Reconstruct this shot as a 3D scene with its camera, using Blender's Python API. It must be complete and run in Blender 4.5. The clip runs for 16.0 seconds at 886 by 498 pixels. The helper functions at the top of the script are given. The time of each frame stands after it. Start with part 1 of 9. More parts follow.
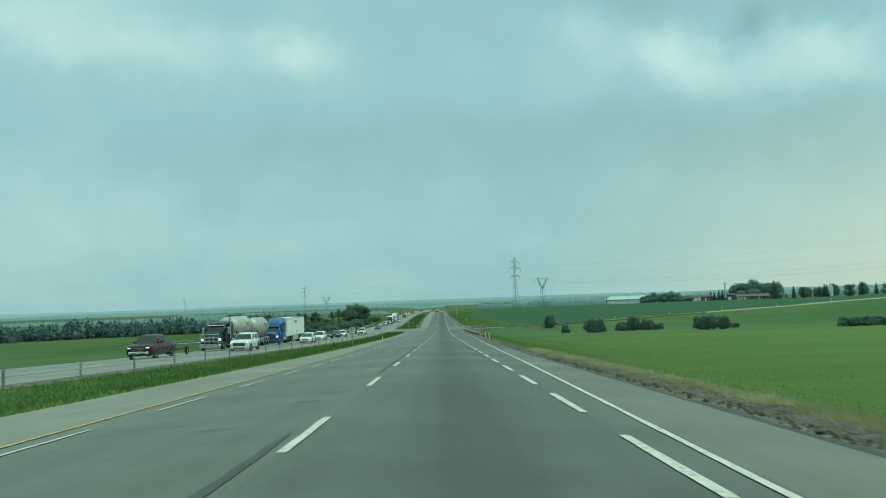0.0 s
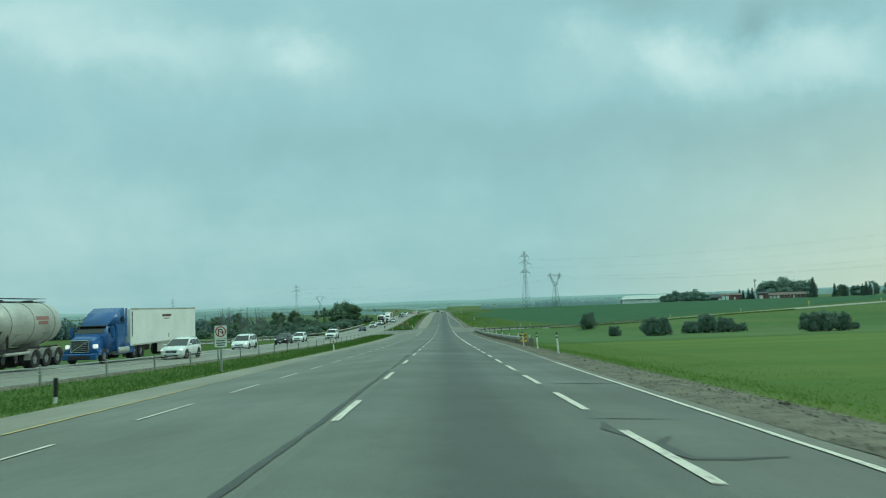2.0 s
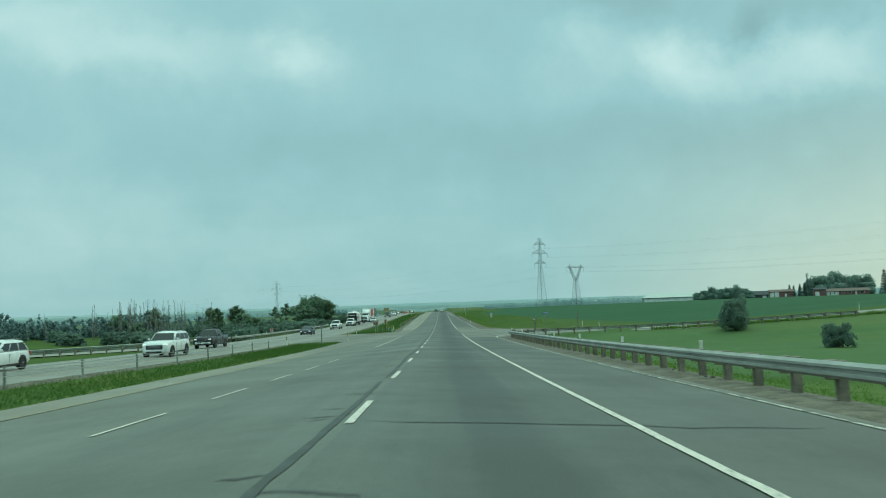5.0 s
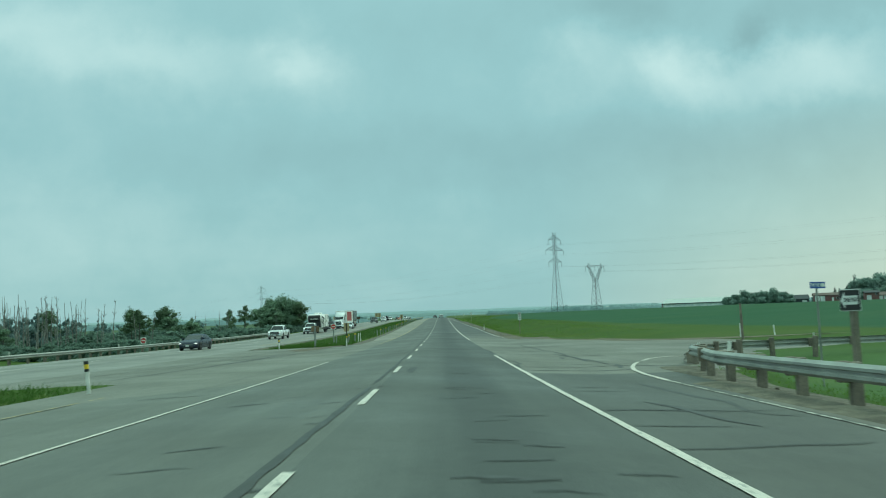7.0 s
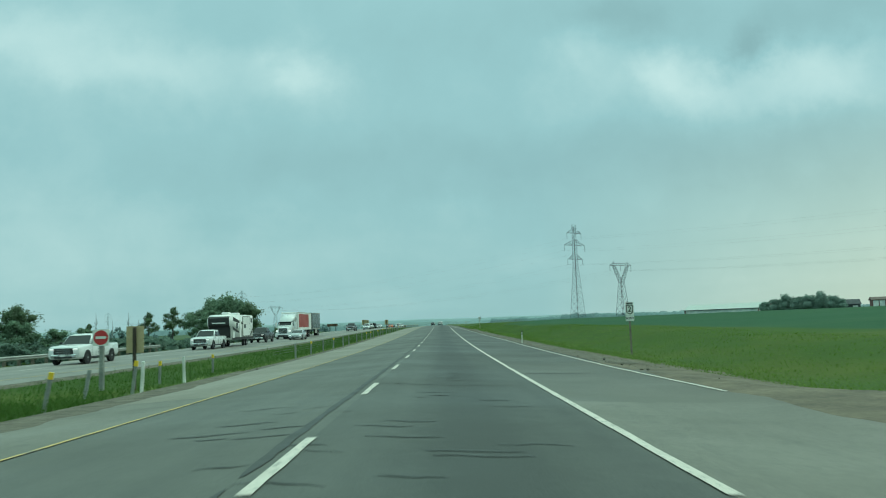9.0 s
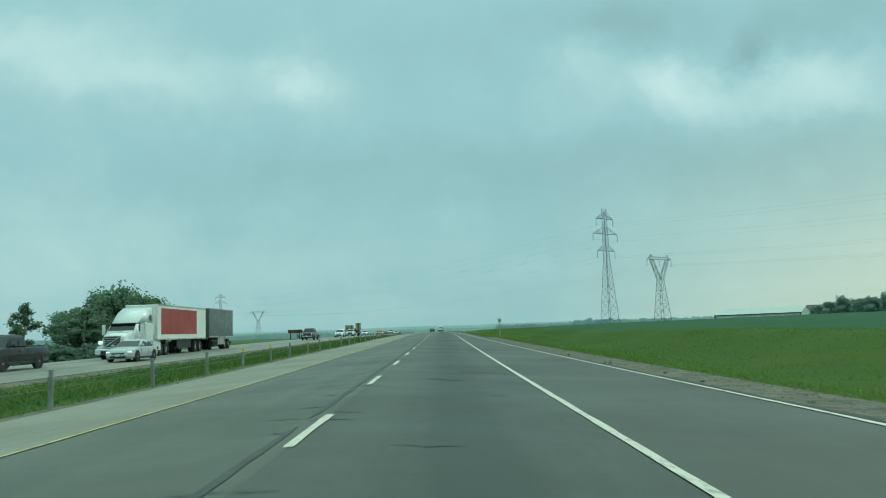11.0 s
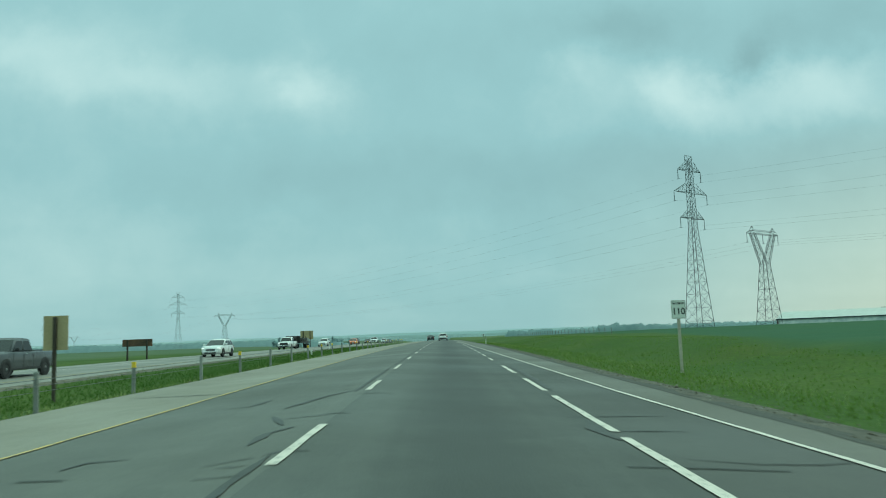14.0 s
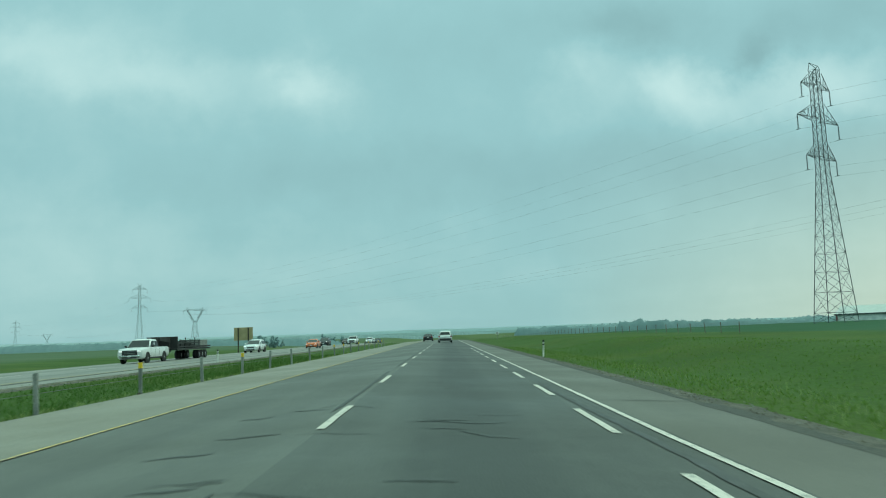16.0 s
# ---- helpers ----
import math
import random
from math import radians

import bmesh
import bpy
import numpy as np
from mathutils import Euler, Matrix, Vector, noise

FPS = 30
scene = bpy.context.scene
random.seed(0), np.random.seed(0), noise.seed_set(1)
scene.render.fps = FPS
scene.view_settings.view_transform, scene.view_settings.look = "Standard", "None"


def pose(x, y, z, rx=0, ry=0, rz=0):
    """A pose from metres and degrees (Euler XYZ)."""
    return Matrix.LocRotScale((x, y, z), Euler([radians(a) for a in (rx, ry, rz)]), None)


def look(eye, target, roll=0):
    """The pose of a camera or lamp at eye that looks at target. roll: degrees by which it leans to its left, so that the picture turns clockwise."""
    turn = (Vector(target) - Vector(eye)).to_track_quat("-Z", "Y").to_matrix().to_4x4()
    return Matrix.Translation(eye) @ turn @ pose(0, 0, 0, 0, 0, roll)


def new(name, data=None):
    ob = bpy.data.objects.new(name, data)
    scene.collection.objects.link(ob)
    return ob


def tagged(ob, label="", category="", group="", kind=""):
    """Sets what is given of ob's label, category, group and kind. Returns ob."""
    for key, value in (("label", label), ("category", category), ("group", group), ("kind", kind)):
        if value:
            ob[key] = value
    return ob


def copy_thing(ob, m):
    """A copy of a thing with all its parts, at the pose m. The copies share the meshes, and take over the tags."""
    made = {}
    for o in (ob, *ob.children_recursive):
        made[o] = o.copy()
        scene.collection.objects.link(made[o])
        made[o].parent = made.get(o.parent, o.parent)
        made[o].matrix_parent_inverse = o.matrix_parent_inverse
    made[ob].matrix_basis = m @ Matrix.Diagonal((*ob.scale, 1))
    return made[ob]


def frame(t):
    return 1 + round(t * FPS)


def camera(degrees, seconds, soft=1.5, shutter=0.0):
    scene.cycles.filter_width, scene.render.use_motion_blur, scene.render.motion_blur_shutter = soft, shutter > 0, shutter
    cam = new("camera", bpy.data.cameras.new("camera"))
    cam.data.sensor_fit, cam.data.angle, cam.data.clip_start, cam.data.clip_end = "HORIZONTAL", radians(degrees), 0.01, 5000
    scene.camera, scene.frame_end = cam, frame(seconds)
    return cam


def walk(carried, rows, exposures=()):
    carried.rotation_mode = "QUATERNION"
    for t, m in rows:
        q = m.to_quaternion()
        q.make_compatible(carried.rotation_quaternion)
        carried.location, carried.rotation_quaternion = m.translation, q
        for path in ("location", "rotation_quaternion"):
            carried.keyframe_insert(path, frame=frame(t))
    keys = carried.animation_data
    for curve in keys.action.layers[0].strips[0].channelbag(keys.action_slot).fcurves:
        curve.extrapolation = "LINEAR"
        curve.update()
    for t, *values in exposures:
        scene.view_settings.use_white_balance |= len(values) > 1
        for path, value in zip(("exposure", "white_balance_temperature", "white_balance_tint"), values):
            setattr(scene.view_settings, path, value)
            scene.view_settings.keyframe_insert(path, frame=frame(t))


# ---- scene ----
# The camera: a phone on the dashboard of a car at about 108 km/h
cam = camera(59.6, 16.0, soft=1.05, shutter=0.12)
LEAN = 2.02
ROWS = [
    (0.0, 0.415, 0.42, 7.904, -0.308, 3.930),
    (0.5, 0.408, 15.42, 7.380, -0.303, 3.899),
    (1.0, 0.403, 29.99, 6.870, -0.292, 3.973),
    (1.5, 0.355, 45.00, 6.342, -0.235, 3.912),
    (2.0, 0.307, 60.12, 5.817, -0.183, 4.075),
    (2.5, 0.246, 74.96, 5.311, -0.183, 3.979),
    (3.0, 0.165, 89.81, 4.813, -0.174, 4.080),
    (3.5, 0.066, 104.79, 4.320, -0.189, 4.130),
    (4.0, -0.014, 119.88, 3.833, -0.271, 4.159),
    (4.5, 0.012, 134.84, 3.365, -0.287, 4.207),
    (5.0, 0.039, 149.80, 2.916, -0.302, 4.256),
    (5.5, 0.065, 164.76, 2.488, -0.318, 4.320),
    (6.0, 0.092, 179.72, 2.090, -0.333, 4.417),
    (6.5, 0.118, 194.68, 1.723, -0.349, 4.514),
    (7.0, 0.149, 209.67, 1.393, -0.319, 4.856),
    (7.5, 0.180, 224.69, 1.114, -0.365, 5.015),
    (8.0, 0.212, 239.94, 0.886, -0.389, 5.200),
    (8.5, 0.238, 254.68, 0.706, -0.425, 5.389),
    (9.0, 0.303, 269.91, 0.549, -0.388, 5.513),
    (9.5, 0.347, 284.90, 0.425, -0.422, 5.551),
    (10.0, 0.415, 299.96, 0.338, -0.400, 5.697),
    (10.5, 0.425, 315.00, 0.294, -0.366, 5.869),
    (11.0, 0.436, 330.04, 0.290, -0.332, 6.024),
    (11.5, 0.446, 345.08, 0.321, -0.299, 6.169),
    (12.0, 0.456, 360.12, 0.387, -0.265, 6.313),
    (12.5, 0.466, 375.16, 0.474, -0.231, 6.361),
    (13.0, 0.472, 390.28, 0.571, -0.186, 6.394),
    (13.5, 0.437, 405.20, 0.675, -0.160, 6.477),
    (14.0, 0.410, 420.23, 0.783, -0.174, 6.473),
    (14.5, 0.366, 435.46, 0.894, -0.185, 6.430),
    (15.0, 0.385, 450.13, 0.997, -0.126, 6.417),
    (15.5, 0.430, 464.94, 1.082, -0.033, 6.358),
    (16.0, 0.422, 480.03, 1.149, 0.014, 6.280),
]
walk(cam, [(t, pose(x, y, z, 90 + pitch, 0, yaw) @ pose(0, 0, 0, 0, 0, -LEAN)) for t, x, y, z, yaw, pitch in ROWS])

# ---- sky and sun: smoky overcast, light from all round, a little more from ahead on the right ----
SUN_EL, SUN_AZ = radians(48), radians(60)
world = bpy.data.worlds.new("overcast_sky")
scene.world = world
world.use_nodes = True
wn, wl = world.node_tree.nodes, world.node_tree.links
wn.clear()


def wnode(kind, **kw):
    n = wn.new(kind)
    for k, v in kw.items():
        n.inputs[k].default_value = v
    return n


def wmath(op, a, b=None, clamp=False):
    n = wn.new("ShaderNodeMath")
    n.operation, n.use_clamp = op, clamp
    for i, v in enumerate((a, b)):
        if v is None:
            continue
        if isinstance(v, (int, float)):
            n.inputs[i].default_value = v
        else:
            wl.new(v, n.inputs[i])
    return n.outputs[0]


def wmix(fac, a, b):
    n = wn.new("ShaderNodeMix")
    n.data_type = "RGBA"
    for i, v in ((0, fac), (6, a), (7, b)):
        if isinstance(v, tuple):
            n.inputs[i].default_value = (*v, 1)
        elif isinstance(v, (int, float)):
            n.inputs[i].default_value = v
        else:
            wl.new(v, n.inputs[i])
    return n.outputs[2]


coord = wn.new("ShaderNodeTexCoord").outputs["Generated"]
split = wn.new("ShaderNodeSeparateXYZ")
wl.new(coord, split.inputs[0])
dx, dy, dz = split.outputs
up = wmath("MAXIMUM", dz, 0.0)
# cloud deck seen in perspective: plan position over the height
deck = wn.new("ShaderNodeCombineXYZ")
den = wmath("ADD", up, 0.12)
wl.new(wmath("DIVIDE", dx, den), deck.inputs[0])
wl.new(wmath("DIVIDE", dy, den), deck.inputs[1])
big = wnode("ShaderNodeTexNoise", Scale=0.55, Detail=5.0, Roughness=0.5)
wl.new(deck.outputs[0], big.inputs["Vector"])

# the same sky ahead, by its slope to the right and upwards, softly warped
front = wmath("MAXIMUM", dy, 0.2)
slope = wn.new("ShaderNodeCombineXYZ")
wl.new(wmath("DIVIDE", dx, front), slope.inputs[0])
wl.new(wmath("DIVIDE", dz, front), slope.inputs[1])


def cloud_noise(scale, detail, rough=0.5, twist=0.0):
    t = wnode("ShaderNodeTexNoise", Scale=scale, Detail=detail, Roughness=rough, Distortion=twist)
    wl.new(slope.outputs[0], t.inputs["Vector"])
    return t


warp_big, warp_small = cloud_noise(5.0, 3.0), cloud_noise(17.0, 5.0, 0.6)
axis_big, axis_small = wn.new("ShaderNodeSeparateColor"), wn.new("ShaderNodeSeparateColor")
wl.new(warp_big.outputs["Color"], axis_big.inputs[0])
wl.new(warp_small.outputs["Color"], axis_small.inputs[0])


def warped(axis, k, amount):
    far = wmath("MULTIPLY", wmath("SUBTRACT", axis_big.outputs[k], 0.5), amount)
    close = wmath("MULTIPLY", wmath("SUBTRACT", axis_small.outputs[k], 0.5), amount * 0.62)
    return wmath("ADD", wmath("ADD", axis, far), close)


sx = warped(slope.outputs[0].node.inputs[0].links[0].from_socket, 0, 0.16)
sz = warped(slope.outputs[0].node.inputs[1].links[0].from_socket, 1, 0.10)
ahead_mask = wmath("MULTIPLY", wmath("SUBTRACT", dy, 0.15), 4.0, True)


def puff(right, rise, wide, high, level):
    """A soft cloud patch of the deck by its slope to the right of the road and above the horizon; level: how much lighter or darker."""
    qx = wmath("DIVIDE", wmath("SUBTRACT", sx, right), wide)
    qz = wmath("DIVIDE", wmath("SUBTRACT", sz, rise), high)
    r = wmath("ADD", wmath("MULTIPLY", qx, qx), wmath("MULTIPLY", qz, qz))
    g = wmath("POWER", 2.718, wmath("MULTIPLY", r, -0.8))
    return wmath("MULTIPLY", wmath("MULTIPLY", g, ahead_mask), level)


veil, grain = cloud_noise(9.0, 6.0, 0.55, 0.3), cloud_noise(34.0, 5.0, 0.6, 0.4)
shade = wmath("ADD", wmath("MULTIPLY", wmath("SUBTRACT", big.outputs[0], 0.5), 0.16), wmath("ADD", wmath("MULTIPLY", wmath("SUBTRACT", veil.outputs[0], 0.5), 0.13), wmath("MULTIPLY", wmath("SUBTRACT", grain.outputs[0], 0.5), 0.035)))
for patch in ((-0.53, 0.405, 0.12, 0.045, 0.16), (-0.369, 0.349, 0.105, 0.035, 0.15), (-0.188, 0.335, 0.05, 0.032, 0.17), (-0.26, 0.30, 0.12, 0.035, 0.04), (0.02, 0.375, 0.13, 0.050, -0.03),
              (0.255, 0.408, 0.10, 0.033, -0.15), (0.437, 0.352, 0.034, 0.030, -0.24), (0.537, 0.400, 0.10, 0.040, -0.13), (0.185, 0.356, 0.036, 0.045, 0.09),
              (0.318, 0.325, 0.062, 0.036, 0.17), (0.380, 0.290, 0.150, 0.042, 0.10), (0.530, 0.310, 0.090, 0.042, 0.12), (0.134, 0.210, 0.230, 0.046, -0.09),
              (-0.25, 0.205, 0.20, 0.036, -0.06), (0.456, 0.215, 0.180, 0.040, -0.08), (-0.52, 0.15, 0.20, 0.08, 0.08), (-0.20, 0.10, 0.22, 0.05, 0.04), (0.046, 0.146, 0.058, 0.016, 0.03)):
    shade = wmath("ADD", shade, puff(*patch))
# overcast: brighter overhead than at the horizon
lift = wmath("ADD", wmath("ADD", 1.035, wmath("MULTIPLY", up, 0.20)), wmath("MULTIPLY", wmath("MAXIMUM", wmath("SUBTRACT", up, 0.42), 0.0), 2.3))
level = wmath("MULTIPLY", lift, wmath("MAXIMUM", wmath("ADD", 1.0, shade), 0.35))
warm = wmath("MULTIPLY", wmath("MULTIPLY", wmath("MAXIMUM", wmath("MULTIPLY", wmath("SUBTRACT", dx, 0.13), 3.0), 0.0), wmath("SUBTRACT", 1.0, wmath("MULTIPLY", up, 4.0), True)), 0.95, True)
low = wmath("SUBTRACT", 1.0, wmath("MULTIPLY", up, 5.0), True)
tone = wmix(low, (0.292, 0.545, 0.560), (0.300, 0.550, 0.550))
tone = wmix(warm, tone, (0.49, 0.65, 0.535))
tone = wmix(wmath("MULTIPLY", wmath("MAXIMUM", shade, 0.0), 1.6, True), tone, (0.62, 0.71, 0.64))
tone = wmix(wmath("MULTIPLY", wmath("SUBTRACT", up, 0.42), 5.0, True), tone, (0.41, 0.69, 0.60))   # greyer overhead
sky = wn.new("ShaderNodeTexSky")
sky.sky_type, sky.sun_disc = "NISHITA", False
sky.sun_elevation, sky.sun_rotation = SUN_EL, SUN_AZ
clear = wnode("ShaderNodeBackground", Strength=0.06)
wl.new(sky.outputs[0], clear.inputs[0])
cover = wnode("ShaderNodeBackground")
wl.new(tone, cover.inputs[0])
wl.new(level, cover.inputs[1])
mixed = wnode("ShaderNodeMixShader", Fac=0.96)
wl.new(clear.outputs[0], mixed.inputs[1])
wl.new(cover.outputs[0], mixed.inputs[2])
out = wn.new("ShaderNodeOutputWorld")
wl.new(mixed.outputs[0], out.inputs[0])

sun = new("sun", bpy.data.lights.new("sun", "SUN"))
sun.data.energy, sun.data.angle, sun.data.color = 0.9, radians(25), (0.86, 1.0, 0.84)
sun.matrix_world = look((math.sin(SUN_AZ) * 50, math.cos(SUN_AZ) * 50, 50 * math.tan(SUN_EL)), (0, 0, 0))

# ---- materials ----
def material(name, colour, rough=0.7, metal=0.0, vary=0.12, scale=3.0, fine=40.0, bump=0.0, second=None, coat=0.0, spec=0.5, obj_vary=0.0, wear=None):
    """A surface with two scales of variation. second: the stain colour that large noise brings; wear: (colour, amount) of sharp small patches."""
    m = bpy.data.materials.new(name)
    m.use_nodes = True
    n, l = m.node_tree.nodes, m.node_tree.links
    b = n["Principled BSDF"]
    b.inputs["Roughness"].default_value, b.inputs["Metallic"].default_value = rough, metal
    b.inputs["Coat Weight"].default_value, b.inputs["Specular IOR Level"].default_value = coat, spec
    geo = n.new("ShaderNodeNewGeometry").outputs["Position"]

    def tex(s, detail=4.0):
        t = n.new("ShaderNodeTexNoise")
        t.inputs["Scale"].default_value, t.inputs["Detail"].default_value = s, detail
        l.new(geo, t.inputs["Vector"])
        return t.outputs[0]

    def ramp(v, lo, hi, to_lo, to_hi):
        r = n.new("ShaderNodeMapRange")
        r.inputs[1].default_value, r.inputs[2].default_value, r.inputs[3].default_value, r.inputs[4].default_value = lo, hi, to_lo, to_hi
        l.new(v, r.inputs[0])
        return r.outputs[0]

    def mix(fac, a, c, kind="MIX"):
        x = n.new("ShaderNodeMix")
        x.data_type, x.blend_type = "RGBA", kind
        for i, v in ((0, fac), (6, a), (7, c)):
            if isinstance(v, tuple):
                x.inputs[i].default_value = (*v, 1)
            elif isinstance(v, float):
                x.inputs[i].default_value = v
            else:
                l.new(v, x.inputs[i])
        return x.outputs[2]

    coarse, small = tex(scale), tex(fine, 2.0)
    col = mix(ramp(coarse, 0.35, 0.65, 0.0, 1.0), colour, second or tuple(c * (1 - vary) for c in colour))
    if wear:
        col = mix(ramp(tex(scale * 6, 6.0), wear[2] if len(wear) > 2 else 0.60, (wear[2] if len(wear) > 2 else 0.60) + 0.08, 0.0, wear[1]), col, wear[0])
    tint = n.new("ShaderNodeCombineColor")
    v = ramp(small, 0.25, 0.75, 1 - vary, 1 + vary)
    if obj_vary:
        info = n.new("ShaderNodeObjectInfo").outputs["Random"]
        mul = n.new("ShaderNodeMath")
        mul.operation = "MULTIPLY"
        l.new(v, mul.inputs[0])
        l.new(ramp(info, 0.0, 1.0, 1 - obj_vary, 1 + obj_vary), mul.inputs[1])
        v = mul.outputs[0]
    for i in range(3):
        l.new(v, tint.inputs[i])
    col = mix(1.0, col, tint.outputs[0], "MULTIPLY")
    l.new(col, b.inputs["Base Color"])
    l.new(ramp(coarse, 0.3, 0.7, max(0.02, rough - 0.08), min(1.0, rough + 0.08)), b.inputs["Roughness"])
    if bump:
        k = n.new("ShaderNodeBump")
        k.inputs["Strength"].default_value, k.inputs["Distance"].default_value = bump, 0.02
        l.new(small, k.inputs["Height"])
        l.new(k.outputs[0], b.inputs["Normal"])
    return m


def glass_dark(name):
    m = material(name, (0.016, 0.021, 0.022), 0.12, 0.0, 0.1, 2.0, 9.0, spec=0.34)
    return m


def lit(name, colour, strength):
    m = bpy.data.materials.new(name)
    m.use_nodes = True
    b = m.node_tree.nodes["Principled BSDF"]
    b.inputs["Base Color"].default_value = (*colour, 1)
    b.inputs["Emission Color"].default_value, b.inputs["Emission Strength"].default_value = (*colour, 1), strength
    return m


def paved(name, base, patch, track, tracks, gloss=0.62, grit=0.30, age=(1.0, 1.0)):
    """Worn asphalt: aggregate speckle, blotches, long streaks and the darker bands that wheels and oil leave at the lateral places given."""
    m = material(name, base, gloss, 0.0, 0.22, 0.22, 38.0, 0.35, patch, spec=0.42)
    n, l = m.node_tree.nodes, m.node_tree.links
    b = n["Principled BSDF"]
    col = b.inputs["Base Color"].links[0].from_socket
    geo = n.new("ShaderNodeNewGeometry").outputs["Position"]
    sep = n.new("ShaderNodeSeparateXYZ")
    l.new(geo, sep.inputs[0])
    stretch = n.new("ShaderNodeVectorMath")
    stretch.operation = "MULTIPLY"
    stretch.inputs[1].default_value = (2.6, 0.05, 1.0)
    l.new(geo, stretch.inputs[0])
    streak = n.new("ShaderNodeTexNoise")
    streak.inputs["Scale"].default_value, streak.inputs["Detail"].default_value = 1.0, 4.0
    l.new(stretch.outputs[0], streak.inputs["Vector"])

    def op(kind, a, c):
        k = n.new("ShaderNodeMath")
        k.operation = kind
        for i, v in enumerate((a, c)):
            if isinstance(v, (int, float)):
                k.inputs[i].default_value = v
            else:
                l.new(v, k.inputs[i])
        return k.outputs[0]

    mottle = n.new("ShaderNodeTexNoise")
    mottle.inputs["Scale"].default_value, mottle.inputs["Detail"].default_value, mottle.inputs["Roughness"].default_value = 1.3, 7.0, 0.65
    l.new(geo, mottle.inputs["Vector"])
    total = op("ADD", op("MULTIPLY", op("SUBTRACT", streak.outputs[0], 0.5), 0.9), op("MULTIPLY", op("SUBTRACT", mottle.outputs[0], 0.5), 0.95))
    speck = n.new("ShaderNodeTexNoise")
    speck.inputs["Scale"].default_value, speck.inputs["Detail"].default_value, speck.inputs["Roughness"].default_value = 9.0, 3.0, 0.7
    l.new(geo, speck.inputs["Vector"])
    total = op("ADD", total, op("MULTIPLY", op("SUBTRACT", speck.outputs[0], 0.5), grit * 2.6))
    for centre, wide, amount in tracks:
        q = op("DIVIDE", op("SUBTRACT", sep.outputs[0], centre), wide)
        total = op("ADD", total, op("MULTIPLY", op("POWER", 2.718, op("MULTIPLY", op("MULTIPLY", q, q), -1.0)), amount))
    k = n.new("ShaderNodeMath")
    k.operation, k.use_clamp = "ADD", True
    l.new(total, k.inputs[0])
    k.inputs[1].default_value = 0.12
    mx = n.new("ShaderNodeMix")
    mx.data_type = "RGBA"
    l.new(k.outputs[0], mx.inputs[0])
    l.new(col, mx.inputs[6])
    mx.inputs[7].default_value = (*track, 1)
    older = n.new("ShaderNodeMapRange")
    older.inputs[1].default_value, older.inputs[2].default_value, older.inputs[3].default_value, older.inputs[4].default_value = 130.0, 330.0, *age
    l.new(sep.outputs[1], older.inputs[0])
    bleach = n.new("ShaderNodeVectorMath")
    bleach.operation = "SCALE"
    l.new(mx.outputs[2], bleach.inputs[0])
    l.new(older.outputs[0], bleach.inputs["Scale"])
    l.new(bleach.outputs[0], b.inputs["Base Color"])
    return m


ASPHALT = paved("worn_asphalt", (0.092, 0.095, 0.081), (0.077, 0.080, 0.068), (0.040, 0.043, 0.037), ((0.70, 0.60, 1.0), (-0.1, 0.35, 0.15), (2.2, 1.5, 0.45), (-3.0, 0.6, 0.25)), age=(1.22, 0.86))
SHOULDER = paved("pale_shoulder_asphalt", (0.225, 0.203, 0.158), (0.190, 0.172, 0.134), (0.125, 0.115, 0.090), (), grit=0.45)
RIGHT_SHOULDER = paved("grey_shoulder_asphalt", (0.135, 0.126, 0.098), (0.112, 0.105, 0.082), (0.080, 0.077, 0.061), (), grit=0.45, age=(1.06, 0.84))
LEFT_LANE = paved("paler_lane_asphalt", (0.114, 0.115, 0.096), (0.097, 0.098, 0.082), (0.056, 0.058, 0.050), ((-2.2, 0.4, 0.2), (-3.6, 0.5, 0.2)), age=(1.12, 0.9))
LEFT_TURN = paved("pale_turning_lane_asphalt", (0.136, 0.135, 0.110), (0.117, 0.116, 0.095), (0.075, 0.076, 0.064), ((-6.6, 0.7, 0.15),))
AUXILIARY = paved("turning_lane_asphalt", (0.092, 0.094, 0.079), (0.076, 0.078, 0.066), (0.046, 0.048, 0.042), ((4.2, 0.7, 0.25), (-6.6, 0.7, 0.2)), age=(1.10, 0.66))
FAR_ASPHALT = paved("far_lane_asphalt", (0.225, 0.214, 0.184), (0.190, 0.182, 0.158), (0.115, 0.113, 0.100), ((-20.4, 0.6, 0.5), (-24.2, 0.6, 0.5)))
APRON = paved("dusty_apron", (0.170, 0.158, 0.126), (0.124, 0.117, 0.094), (0.071, 0.068, 0.057), (), grit=0.6)
CROSSOVER = paved("worn_crossover_asphalt", (0.172, 0.161, 0.127), (0.134, 0.127, 0.101), (0.078, 0.076, 0.062), (), grit=0.65)
TAR = material("tar_seal", (0.032, 0.035, 0.031), 0.62, 0, 0.3, 1.5, 30.0, 0.1, (0.038, 0.041, 0.036), wear=((0.070, 0.072, 0.061), 0.7, 0.60))
SKID = material("rubber_stain", (0.046, 0.049, 0.043), 0.58, 0, 0.25, 4.0, 30.0)
WHITE_LINE = material("white_road_paint", (0.62, 0.55, 0.48), 0.6, 0, 0.10, 2.0, 30.0, wear=((0.14, 0.15, 0.135), 0.8, 0.56))
WORN_LINE = material("worn_white_paint", (0.50, 0.46, 0.40), 0.65, 0, 0.12, 1.0, 30.0, wear=((0.10, 0.10, 0.085), 0.95, 0.46))
YELLOW_LINE = material("yellow_road_paint", (0.64, 0.36, 0.06), 0.6, 0, 0.12, 1.0, 30.0, wear=((0.17, 0.165, 0.135), 0.9, 0.50))
